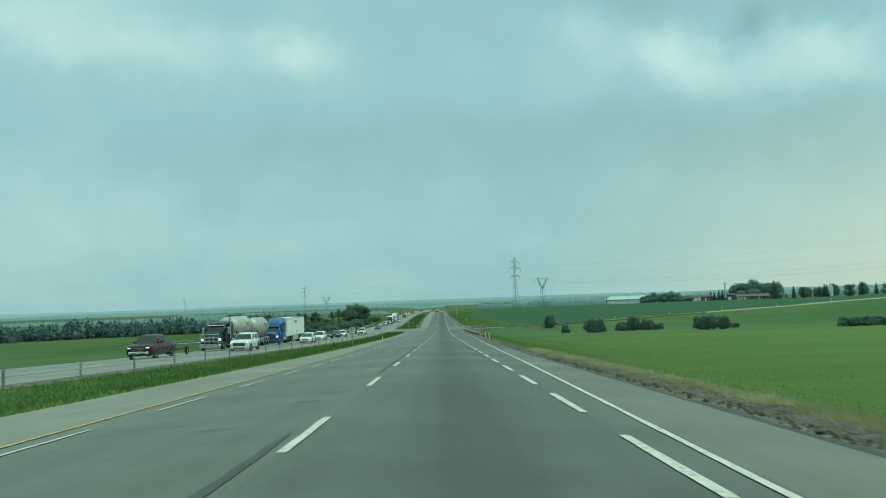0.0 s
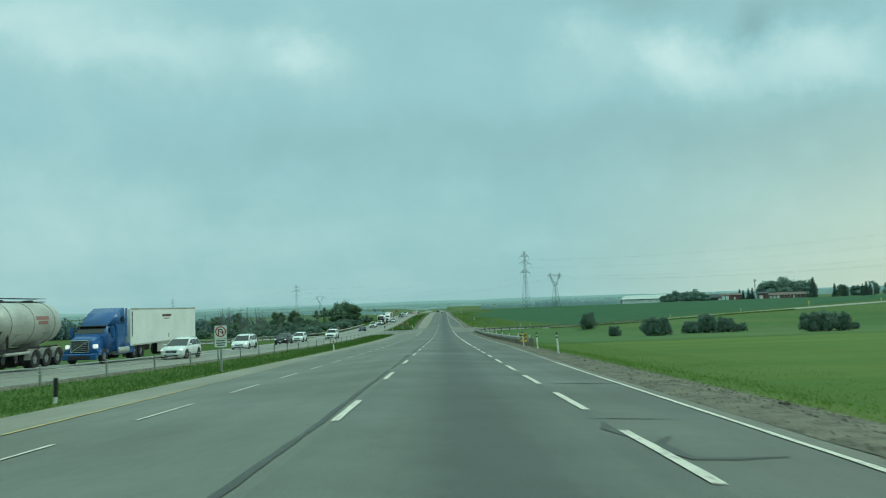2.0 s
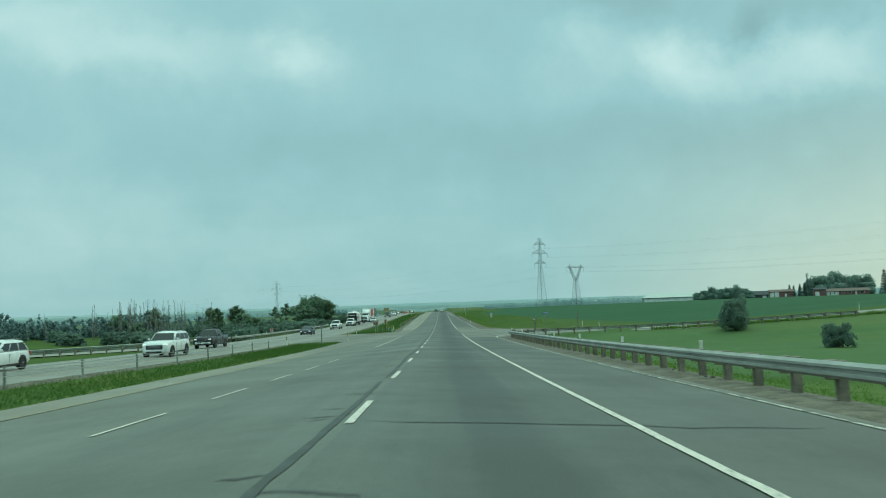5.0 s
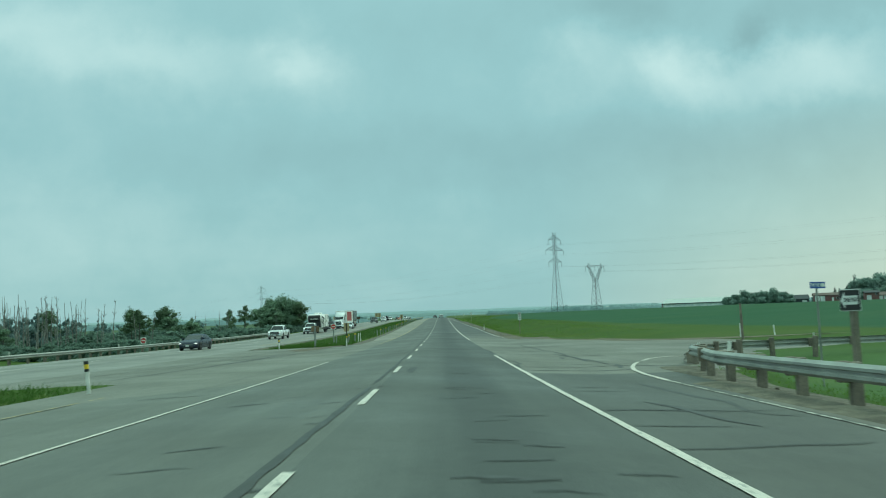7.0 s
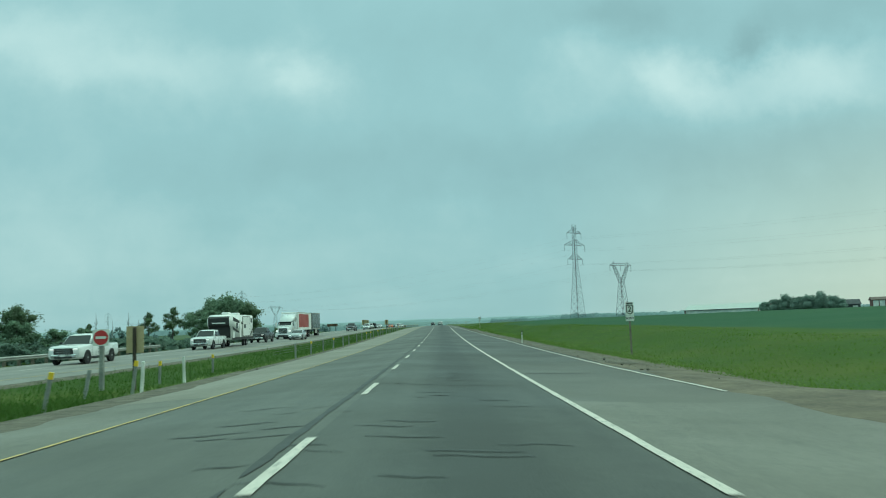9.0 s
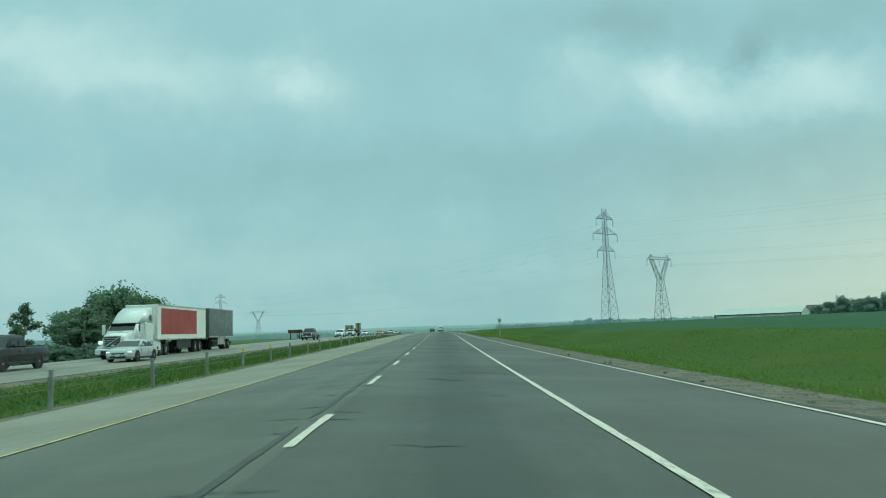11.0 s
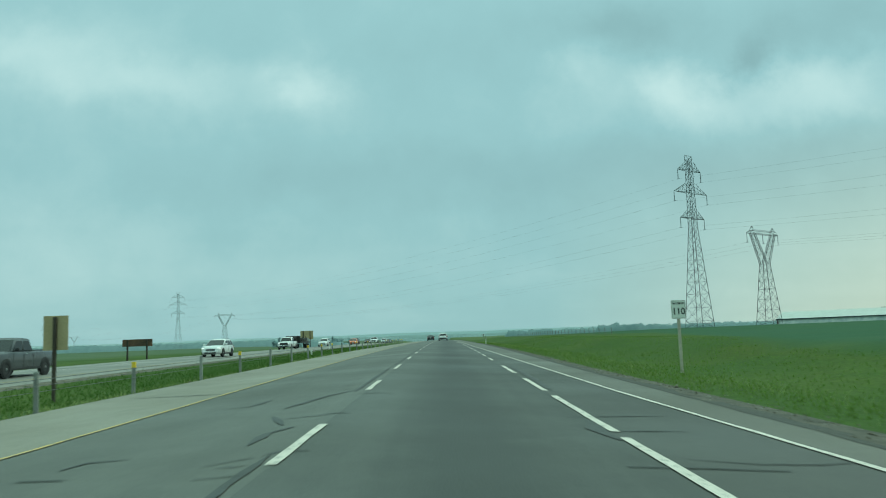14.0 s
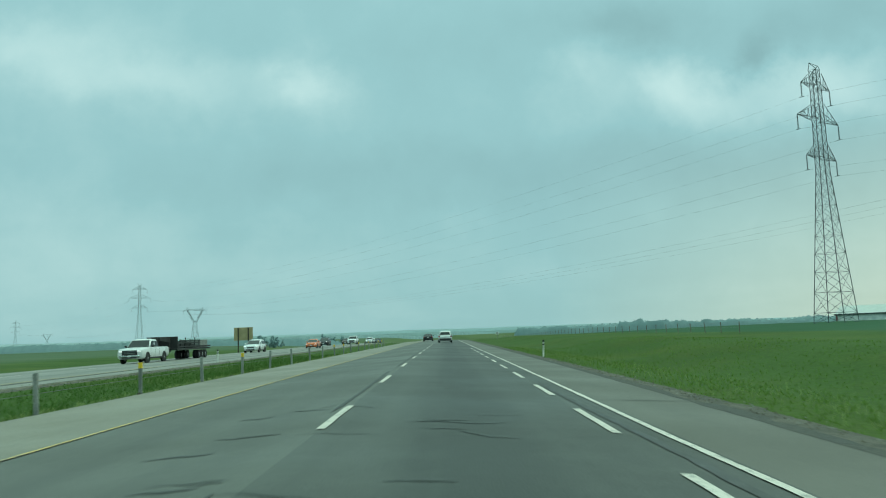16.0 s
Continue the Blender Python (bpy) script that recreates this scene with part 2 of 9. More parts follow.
FADED_YELLOW = material("faded_yellow_paint", (0.40, 0.31, 0.14), 0.7, 0, 0.15, 0.6, 30.0, wear=((0.20, 0.19, 0.15), 0.9))
WORN_YELLOW = material("worn_yellow_paint", (0.40, 0.31, 0.15), 0.65, 0, 0.12, 1.0, 30.0, wear=((0.17, 0.165, 0.135), 0.95, 0.44))
PALE_YELLOW = material("pale_yellow_road_paint", (0.56, 0.38, 0.13), 0.65, 0, 0.12, 1.0, 30.0, wear=((0.19, 0.18, 0.14), 0.85, 0.52))


def dusted(name, dust, clean, y0, y1):
    """Asphalt whose tracked-out dust thins along the road from y0 to y1."""
    m = paved(name, clean, tuple(c * 0.86 for c in clean), tuple(c * 0.62 for c in clean), ())
    n, l = m.node_tree.nodes, m.node_tree.links
    b = n["Principled BSDF"]
    col = b.inputs["Base Color"].links[0].from_socket
    geo = n.new("ShaderNodeNewGeometry").outputs["Position"]
    sep = n.new("ShaderNodeSeparateXYZ")
    l.new(geo, sep.inputs[0])
    t = n.new("ShaderNodeTexNoise")
    t.inputs["Scale"].default_value, t.inputs["Detail"].default_value = 0.5, 6.0
    l.new(geo, t.inputs["Vector"])
    k = n.new("ShaderNodeMath")
    k.operation = "MULTIPLY_ADD"
    l.new(t.outputs[0], k.inputs[0])
    k.inputs[1].default_value = 30.0
    l.new(sep.outputs[1], k.inputs[2])
    r = n.new("ShaderNodeMapRange")
    r.interpolation_type = "SMOOTHSTEP"
    r.inputs[1].default_value, r.inputs[2].default_value, r.inputs[3].default_value, r.inputs[4].default_value = y0 + 15, y1 + 15, 0, 1
    l.new(k.outputs[0], r.inputs[0])
    mx = n.new("ShaderNodeMix")
    mx.data_type = "RGBA"
    l.new(r.outputs[0], mx.inputs[0])
    mx.inputs[6].default_value = (*dust, 1)
    l.new(col, mx.inputs[7])
    l.new(mx.outputs[2], b.inputs["Base Color"])
    return m


LIP = material("crumbling_asphalt_edge", (0.040, 0.041, 0.034), 0.9, 0, 0.35, 2.0, 16.0, 0.8, (0.062, 0.060, 0.048))
DUSTED = dusted("dust_strewn_asphalt", (0.122, 0.114, 0.091), (0.066, 0.067, 0.057), 272, 316)
GRAVEL = material("shoulder_gravel", (0.145, 0.124, 0.088), 0.95, 0, 0.45, 2.0, 18.0, 1.0, (0.072, 0.062, 0.045), wear=((0.20, 0.175, 0.125), 0.5, 0.60))
DARK_GRAVEL = material("dark_verge_gravel", (0.088, 0.078, 0.056), 0.95, 0, 0.42, 1.6, 14.0, 1.0, (0.045, 0.042, 0.031), wear=((0.15, 0.135, 0.10), 0.5, 0.60))
SIDE_GRAVEL = material("side_road_gravel", (0.27, 0.26, 0.22), 0.95, 0, 0.12, 0.4, 20.0, 0.5, (0.22, 0.21, 0.18))
DRY_GRASS = material("dry_straw_verge", (0.20, 0.18, 0.10), 0.95, 0, 0.35, 1.4, 14.0, 0.8, (0.12, 0.10, 0.06))
GALV = material("galvanised_steel", (0.37, 0.375, 0.345), 0.6, 0.25, 0.12, 1.2, 18.0, 0.05, (0.28, 0.285, 0.262))
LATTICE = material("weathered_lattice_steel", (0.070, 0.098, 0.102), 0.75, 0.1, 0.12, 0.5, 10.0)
# the same lattice steel with distance haze mixed into its colour
FAR_LATTICE = material("hazed_lattice_steel", (0.26, 0.33, 0.34), 0.7, 0.1, 0.08, 0.5, 10.0)
WIRE = material("aluminium_conductor", (0.24, 0.28, 0.28), 0.5, 0.5, 0.1, 0.3, 4.0)
POST_WOOD = material("weathered_post_wood", (0.24, 0.20, 0.155), 0.9, 0, 0.22, 2.5, 25.0, 0.4, (0.15, 0.125, 0.10))
PALE_POST = material("pale_timber_post", (0.46, 0.41, 0.33), 0.85, 0, 0.15, 2.0, 20.0, 0.2, (0.38, 0.34, 0.27))
CHASSIS_GREY = material("weathered_cable", (0.12, 0.13, 0.12), 0.6, 0.3, 0.15, 2.0, 20.0)
GREY_POST = material("grey_post", (0.27, 0.28, 0.255), 0.8, 0, 0.18, 2.0, 20.0, 0.2, (0.19, 0.20, 0.185), obj_vary=0.15)
DARK_POST = material("dark_brown_post", (0.055, 0.042, 0.030), 0.85, 0, 0.2, 2.0, 20.0, 0.2)
WHITE_PLASTIC = material("white_plastic_post", (0.82, 0.80, 0.74), 0.5, 0, 0.08, 2.0, 20.0, 0, (0.52, 0.53, 0.47))
BLACK_BAND = material("black_band", (0.018, 0.018, 0.018), 0.6, 0, 0.1)
YELLOW_BAND = material("yellow_reflector", (0.80, 0.52, 0.03), 0.45, 0, 0.06)
SIGN_WHITE = material("sign_white_sheeting", (0.72, 0.74, 0.70), 0.4, 0, 0.05, 1.5, 12.0)
SIGN_BLACK = material("sign_black", (0.015, 0.015, 0.016), 0.45, 0, 0.05)
SIGN_RED = material("sign_red", (0.52, 0.035, 0.035), 0.42, 0, 0.06, 1.5)
SIGN_BLUE = material("sign_blue", (0.018, 0.085, 0.36), 0.42, 0, 0.06, 1.5)
SIGN_BACK = material("plywood_sign_back", (0.46, 0.36, 0.21), 0.85, 0, 0.10, 1.2, 14.0, 0.2, (0.38, 0.30, 0.17))
BROWN_BOARD = material("weathered_brown_board", (0.22, 0.145, 0.085), 0.9, 0, 0.2, 1.6, 14.0, 0.2, (0.14, 0.10, 0.065))
DIRT = material("dusty_dirt", (0.150, 0.118, 0.076), 0.95, 0, 0.3, 0.8, 9.0, 0.8, (0.092, 0.074, 0.050), wear=((0.075, 0.064, 0.046), 0.6, 0.60))
SIGN_ALU = material("aluminium_sign_back", (0.33, 0.34, 0.31), 0.5, 0.35, 0.1, 1.5, 12.0)
RUST = material("rusted_board", (0.16, 0.085, 0.045), 0.9, 0, 0.3, 1.1, 8.0, 0.3, (0.075, 0.05, 0.035))

# ground cover
BLADE = material("grass_blades", (0.122, 0.205, 0.042), 0.8, 0, 0.08, 0.16, 3.0, 0, (0.104, 0.182, 0.037), spec=0.15)
BLADE_PALE = material("seeding_grass", (0.30, 0.36, 0.14), 0.85, 0, 0.2, 0.4, 3.0, 0, (0.15, 0.21, 0.06), spec=0.2)
BLADE_LIGHT = material("light_grass_blades", (0.134, 0.216, 0.044), 0.8, 0, 0.08, 0.16, 3.0, 0, (0.116, 0.194, 0.039), spec=0.15)
STRAW = material("dry_straw", (0.44, 0.40, 0.23), 0.9, 0, 0.25, 0.5, 4.0, 0, (0.26, 0.25, 0.12), spec=0.15)
BLADE_DARK = material("lush_grass_blades", (0.068, 0.138, 0.028), 0.8, 0, 0.08, 0.16, 3.0, 0, (0.060, 0.125, 0.025), spec=0.15)
# LEAF and SHRUB_LEAF include painted haze, paler than the foliage itself
LEAF = material("leaves", (0.195, 0.285, 0.190), 0.8, 0, 0.2, 0.5, 3.0, 0, (0.155, 0.235, 0.155), spec=0.1, obj_vary=0.12)
SHRUB_LEAF = material("hazed_shrub_leaves", (0.170, 0.245, 0.195), 0.8, 0, 0.12, 0.5, 3.0, 0, (0.140, 0.208, 0.165), spec=0.1, obj_vary=0.12)
WILLOW_LEAF = material("willow_leaves", (0.168, 0.240, 0.190), 0.8, 0, 0.10, 0.3, 2.0, 0, (0.150, 0.216, 0.172), spec=0.05, obj_vary=0.08)
LEAF_PALE = material("pale_leaves", (0.175, 0.245, 0.150), 0.8, 0, 0.2, 0.5, 3.0, 0, (0.115, 0.170, 0.100), spec=0.1, obj_vary=0.12)
# spruce green is lightened with haze in the colour
NEEDLE = material("spruce_needles", (0.105, 0.155, 0.130), 0.85, 0, 0.2, 0.7, 3.0, 0, (0.070, 0.108, 0.090), obj_vary=0.15)
BARK = material("grey_bark", (0.13, 0.12, 0.105), 0.95, 0, 0.25, 1.5, 9.0, 0.5, (0.08, 0.075, 0.065))
DEAD_WOOD = material("bleached_dead_wood", (0.26, 0.26, 0.235), 0.95, 0, 0.2, 1.0, 7.0, 0.3, (0.13, 0.125, 0.115))



def leafy(m, share=0.45):
    """Leaves let part of the light through."""
    n, l = m.node_tree.nodes, m.node_tree.links
    b, out_node = n["Principled BSDF"], n["Material Output"]
    thin = n.new("ShaderNodeBsdfTranslucent")
    l.new(b.inputs["Base Color"].links[0].from_socket, thin.inputs[0])
    mx = n.new("ShaderNodeMixShader")
    mx.inputs[0].default_value = share
    l.new(b.outputs[0], mx.inputs[1])
    l.new(thin.outputs[0], mx.inputs[2])
    l.new(mx.outputs[0], out_node.inputs[0])
    return m


for m in (BLADE, BLADE_LIGHT, BLADE_PALE, BLADE_DARK, STRAW, LEAF, LEAF_PALE, SHRUB_LEAF, WILLOW_LEAF):
    leafy(m)
leafy(NEEDLE, 0.25)
# ---- plan: x across the road, y along it ----
LANE_L, LANE_R, EDGE_L = -1.18, 2.52, -4.88      # lane line, right line of the driven lane, left edge line
FALL = 0.053                                     # fall of the pavement to both sides of the lane line
FAR_NEAR, FAR_OUT = -16.6, -28.6                 # pavement of the opposite carriageway
FAR_MID = -22.4
DASH = 8.921

_grade_y = [40.0 * i for i in range(14)] + [640, 700, 1050, 1200, 4600]
_grade = [-2.00, -2.02, -1.93, -1.83, -1.63, -1.30, -0.75, -0.46, -0.04, 0.32, 0.41, 0.42, 0.22, -0.10] + [-0.05, -0.55, -0.55, -0.1, 0.0]
_grade[12], _grade[13] = 0.20, -0.02
_fy = np.arange(-400.0, 4600.0, 2.0)
_fg = np.radians(np.interp(_fy, _grade_y, _grade))
_fz = np.concatenate([[0.0], np.cumsum((_fg[1:] + _fg[:-1]) * 1.0)])
_fz -= np.interp(480.0, _fy, _fz)


def level(y):
    """Height of the road's crown."""
    return np.interp(y, _fy, _fz)


def course(points):
    """A line along the road as x of y."""
    ys, xs = zip(*points)
    return lambda y: np.interp(y, ys, xs)


pave_left = course(((-400, -8.6), (60, -8.65), (125, -9.5), (215, -10.3), (236, -10.6), (284, -7.6), (300, -7.6), (390, -8.5), (4600, -8.7)))
pave_right = course(((-400, 4.8), (8, 4.9), (40, 4.95), (60, 5.3), (100, 6.05), (120, 6.3), (225, 6.6), (282, 8.2), (296, 6.25), (340, 6.45), (385, 5.7), (410, 5.35), (430, 5.25), (450, 5.0), (4600, 4.9)))
yellow_left = course(((-400, -5.1), (10, -5.5), (47, -6.1), (80, -7.2), (120, -8.45), (300, -8.75)))
solid_right = course(((-400, 2.95), (5, 3.0), (22, 3.43), (32, 3.68), (44, 3.89), (60, 4.2), (90, 4.8), (115, 5.33), (125, 5.5), (220, 5.73), (229, 5.68)))
solid_after = course(((286, 6.15), (296, 6.03), (310, 6.1), (342, 6.25), (385, 5.4), (399, 5.21), (418, 4.75), (428, 4.48), (437, 4.1), (445, 3.92), (460, 3.6), (490, 3.12), (560, 3.0), (4600, 3.0)))


def smooth(a, b, v):
    t = np.clip((v - a) / (b - a), 0, 1)
    return t * t * (3 - 2 * t)


def road_z(x, y):
    e = x - LANE_L
    return level(y) - FALL * np.clip(e, -6.2, 6.0) * np.sign(e)


def far_z(y):
    return level(y) - 0.42


def side_rise(x):
    """Level of the side road to the right."""
    return np.interp(x, (0, 22, 30, 42, 52, 70, 91, 113, 127, 190, 260), (-0.86, -0.86, -0.72, -0.36, 0.1, 0.95, 1.85, 2.8, 3.6, 6.2, 7.6))


def side_fall(x):
    """Level of the side road to the left."""
    return -1.15 - 0.026 * np.clip(-x - 30, 0, 120)


def ground_z(x, y):
    """The land: verges, median, ditches, the hollow by the junction, the side roads' banks and the fields."""
    x, y = np.asarray(x, float), np.asarray(y, float)
    p = level(y)
    lx, rx = pave_left(y), pave_right(y)
    # right of the road
    near = road_z(rx, y) - 0.06
    e = x - rx
    field = p - 2.0
    field = field + (side_rise(x) - field) * smooth(226, 243, y)
    crop = 0.15 + 0.75 * smooth(20, 70, x) + 0.5 * smooth(60, 200, x)
    field = field + (crop - field) * smooth(280, 430, y)
    field = field + (-1.6 - field) * smooth(640, 830, y)
    flat_by = 1.0 + 1.1 * smooth(286, 300, y)
    verge = near - 0.08 * smooth(0, 1.2, e) - 0.16 * np.clip(e - flat_by, 0, 7)
    right = verge + (field - verge) * smooth(3, 13, e)
    # the apron of the junction lies level with the road
    corner = smooth(228, 233, y - 10.5 * smooth(8.5, 14, x)) * (1 - smooth(284, 289, y + 20 * smooth(9, 16, x))) * (1 - smooth(22, 32, x))
    shelf = near + (side_rise(x) - near) * smooth(8, 16, x) + 0.02
    right = right + (shelf - right) * corner
    # median
    dl, dr = far_z(y) - 0.06, road_z(lx, y) - 0.06
    u = np.clip((x - FAR_NEAR) / (lx - FAR_NEAR), 0, 1)
    median = dl + (dr - dl) * u - 0.22 * np.sin(np.pi * u) * (1 - smooth(228, 236, y) * (1 - smooth(278, 286, y)))
    # left of the opposite carriageway
    w = FAR_OUT - x
    low = p - 2.2 + (-1.4 - p + 2.2) * smooth(20, 110, w)
    low = low + (side_fall(x) - low) * smooth(226, 244, y) * (1 - smooth(258, 276, y)) * smooth(3, 9, w)
    bank = far_z(y) - 0.06 - 0.12 * np.clip(w, 0, 2)
    left = bank + (low - bank) * smooth(1.5, 11, w)
    z = np.where(x > rx, right, np.where(x < FAR_OUT, left, np.where(x < FAR_NEAR, dl, np.where(x < lx, median, road_z(x, y) - 0.10))))
    rough = 0.05 * np.sin(x * 0.31 + y * 0.11) * np.sin(y * 0.17 - x * 0.07)
    return z + np.where((x > rx + 4) | (x < FAR_OUT - 4), rough, 0)


# ---- mesh helpers ----
def mesh_of(name, verts, faces, mats, index=None, flat=True):
    me = bpy.data.meshes.new(name)
    me.from_pydata([tuple(map(float, v)) for v in verts], [], [tuple(map(int, f)) for f in faces])
    for m in mats if isinstance(mats, (list, tuple)) else [mats]:
        me.materials.append(m)
    if index is not None:
        me.polygons.foreach_set("material_index", np.asarray(index, np.int32))
    if not flat:
        me.polygons.foreach_set("use_smooth", np.ones(len(me.polygons), bool))
    me.update()
    return me


def part(name, bm, mat, parent=None, label=""):
    """Links a bmesh as one mesh object under a thing or a part."""
    me = bpy.data.meshes.new(name)
    bmesh.ops.recalc_face_normals(bm, faces=bm.faces)
    bm.to_mesh(me)
    bm.free()
    me.materials.append(mat)
    ob = new(name, me)
    if parent is not None:
        ob.parent = parent
    return tagged(ob, label) if label else ob


def piece(name, me, parent=None, m=None, label=""):
    ob = new(name, me)
    if parent is not None:
        ob.parent = parent
    if m is not None:
        ob.matrix_basis = m
    return tagged(ob, label) if label else ob


def strip(name, ys, left, right, height, mat, lift, parent=None, columns=1, wobble=0.0):
    """A ribbon on the road from x=left(y) to x=right(y)."""
    verts, faces, k = [], [], columns + 1
    for i, y in enumerate(ys):
        for j in range(k):
            x = left(y) + (right(y) - left(y)) * j / columns
            if wobble and j in (0, columns):
                x += wobble * noise.noise((y * 0.9, j * 7.3, 2.0)) + wobble * 0.6 * noise.noise((y * 3.7, j * 3.3, 5.0))
            verts.append((x, y, height(x, y) + lift))
    for i in range(len(ys) - 1):
        for j in range(columns):
            a = i * k + j
            faces.append((a, a + 1, a + k + 1, a + k))
    ob = new(name, mesh_of(name, verts, faces, mat))
    if parent is not None:
        ob.parent = parent
    return ob


# ---- ground: one sheet to the horizon ----
gx = sorted(set([-4600, -3200, -2200, -1500, -1000, -700, -500, -380, -300, -240, -200, -170, -145, -125, -108, -92, -80, -70, -61, -54]
                + [round(-48 + 1.5 * i, 2) for i in range(14)] + [round(-27.6 + 0.9 * i, 2) for i in range(22)] + [-7, -5, -2, 1, 3.5]
                + [round(4.6 + 0.7 * i, 2) for i in range(20)] + [19.5, 21.5, 24, 27, 31, 36, 42, 48, 55, 63, 72, 82, 94, 108, 124, 142, 165, 190, 220, 260, 310, 380, 480, 620, 820, 1100, 1500, 2200, 3200, 4600]))
gy = sorted(set([-380, -250, -160, -110, -80, -60, -45] + [round(-32 + 4.0 * i, 1) for i in range(64)] + [round(222 + 2.0 * i, 1) for i in range(36)] + [round(296 + 5.0 * i, 1) for i in range(82)]
                + [715, 735, 760, 790, 830, 880, 940, 1020, 1120, 1250, 1420, 1650, 1950, 2350, 2900, 3600, 4600]))
GX, GY = np.meshgrid(gx, gy)
GZ = ground_z(GX, GY)
nx, ny = len(gx), len(gy)
verts = np.stack([GX, GY, GZ], -1).reshape(-1, 3)
a = (np.arange(ny - 1)[:, None] * nx + np.arange(nx - 1)[None]).ravel()
faces = np.stack([a, a + 1, a + nx + 1, a + nx], -1)


def field_material():
    """Roadside grass near the road; the crop, the mown and the rough fields have their own greens, paled with painted
    haze.
    """
    m = material("fields", (0.050, 0.093, 0.018), 0.95, 0, 0.24, 0.06, 5.0, 1.0, (0.040, 0.078, 0.016), spec=0.1)
    n, l = m.node_tree.nodes, m.node_tree.links
    b = n["Principled BSDF"]
    col = b.inputs["Base Color"].links[0].from_socket
    geo = n.new("ShaderNodeNewGeometry").outputs["Position"]
    sep = n.new("ShaderNodeSeparateXYZ")
    l.new(geo, sep.inputs[0])
    wob = n.new("ShaderNodeTexNoise")
    wob.inputs["Scale"].default_value = 0.09
    l.new(geo, wob.inputs["Vector"])

    def op(kind, *v):
        k = n.new("ShaderNodeMath")
        k.operation = kind
        for i, s in enumerate(v):
            if isinstance(s, (int, float)):
                k.inputs[i].default_value = s
            else:
                l.new(s, k.inputs[i])
        return k.outputs[0]

    def edge(v, at, soft, sign=1):
        r = n.new("ShaderNodeMapRange")
        r.inputs[1].default_value, r.inputs[2].default_value = (at - soft, at + soft)
        r.inputs[3].default_value, r.inputs[4].default_value = (0, 1) if sign > 0 else (1, 0)
        l.new(v, r.inputs[0])
        return r.outputs[0]

    def over(fac, colour):
        nonlocal col
        x = n.new("ShaderNodeMix")
        x.data_type = "RGBA"
        l.new(fac, x.inputs[0])
        l.new(col, x.inputs[6])
        tint = n.new("ShaderNodeMix")
        tint.data_type = "RGBA"
        l.new(wob2.outputs[0], tint.inputs[0])
        tint.inputs[6].default_value, tint.inputs[7].default_value = (*colour, 1), (*(c * 0.72 for c in colour), 1)
        l.new(tint.outputs[2], x.inputs[7])
        col = x.outputs[2]

    wob2 = n.new("ShaderNodeTexNoise")
    wob2.inputs["Scale"].default_value, wob2.inputs["Detail"].default_value = 0.6, 5.0
    l.new(geo, wob2.inputs["Vector"])
    xs = op("ADD", sep.outputs[0], op("MULTIPLY", op("SUBTRACT", wob.outputs[0], 0.5), 3.0))
    ys = op("ADD", sep.outputs[1], op("MULTIPLY", op("SUBTRACT", wob.outputs[0], 0.5), 6.0))
    over(op("MULTIPLY", edge(xs, 9, 60), edge(ys, 186, 3, -1)), (0.098, 0.160, 0.038))            # mown field before the hollow
    over(op("MULTIPLY", op("MULTIPLY", edge(xs, 12, 3), edge(ys, 190, 3)), edge(ys, 244, 5, -1)), (0.080, 0.142, 0.054))  # rank grass of the hollow
    line = op("SUBTRACT", xs, op("MAXIMUM", op("MULTIPLY", op("SUBTRACT", 400.0, ys), 0.125), op("MINIMUM", op("MAXIMUM", op("MULTIPLY", op("SUBTRACT", ys, 455.0), 0.2), 0.0), 17.0)))
    over(op("MULTIPLY", op("MULTIPLY", edge(xs, 5, 2), edge(ys, 262, 4)), edge(ys, 372, 22, -1)), (0.060, 0.106, 0.022))   # young grass past the junction
    over(op("MULTIPLY", edge(line, 16, 1.2), edge(ys, 265, 3)), (0.031, 0.096, 0.046))             # crop
    over(edge(ys, 860, 40), (0.085, 0.130, 0.050))                                                 # far pastures
    over(op("MULTIPLY", edge(xs, -42, 3, -1), edge(ys, 190, 30, -1)), (0.070, 0.122, 0.042))       # left field, some haze mixed into its green
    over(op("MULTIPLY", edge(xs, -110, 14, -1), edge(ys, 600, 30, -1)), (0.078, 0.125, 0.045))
    over(op("MULTIPLY", edge(xs, -96, 10, -1), edge(ys, 395, 30)), (0.080, 0.128, 0.070))            # land behind the belt, paled with painted haze
    lay = n.new("ShaderNodeVectorMath")
    lay.operation = "MULTIPLY"
    lay.inputs[1].default_value = (0.012, 0.085, 1.0)
    l.new(geo, lay.inputs[0])
    swath = n.new("ShaderNodeTexNoise")
    swath.inputs["Scale"].default_value, swath.inputs["Detail"].default_value, swath.inputs["Roughness"].default_value = 1.0, 6.0, 0.62
    l.new(lay.outputs[0], swath.inputs["Vector"])
    ripe = n.new("ShaderNodeMapRange")
    ripe.inputs[1].default_value, ripe.inputs[2].default_value, ripe.inputs[3].default_value, ripe.inputs[4].default_value = 0.46, 0.72, 0.0, 0.75
    l.new(swath.outputs[0], ripe.inputs[0])
    tone = n.new("ShaderNodeMix")
    tone.data_type, tone.blend_type = "RGBA", "MULTIPLY"
    l.new(ripe.outputs[0], tone.inputs[0])
    l.new(col, tone.inputs[6])
    tone.inputs[7].default_value = (1.75, 1.18, 1.1, 1)
    l.new(tone.outputs[2], b.inputs["Base Color"])
    return m


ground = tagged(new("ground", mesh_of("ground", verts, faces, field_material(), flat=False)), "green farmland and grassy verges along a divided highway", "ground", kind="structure")

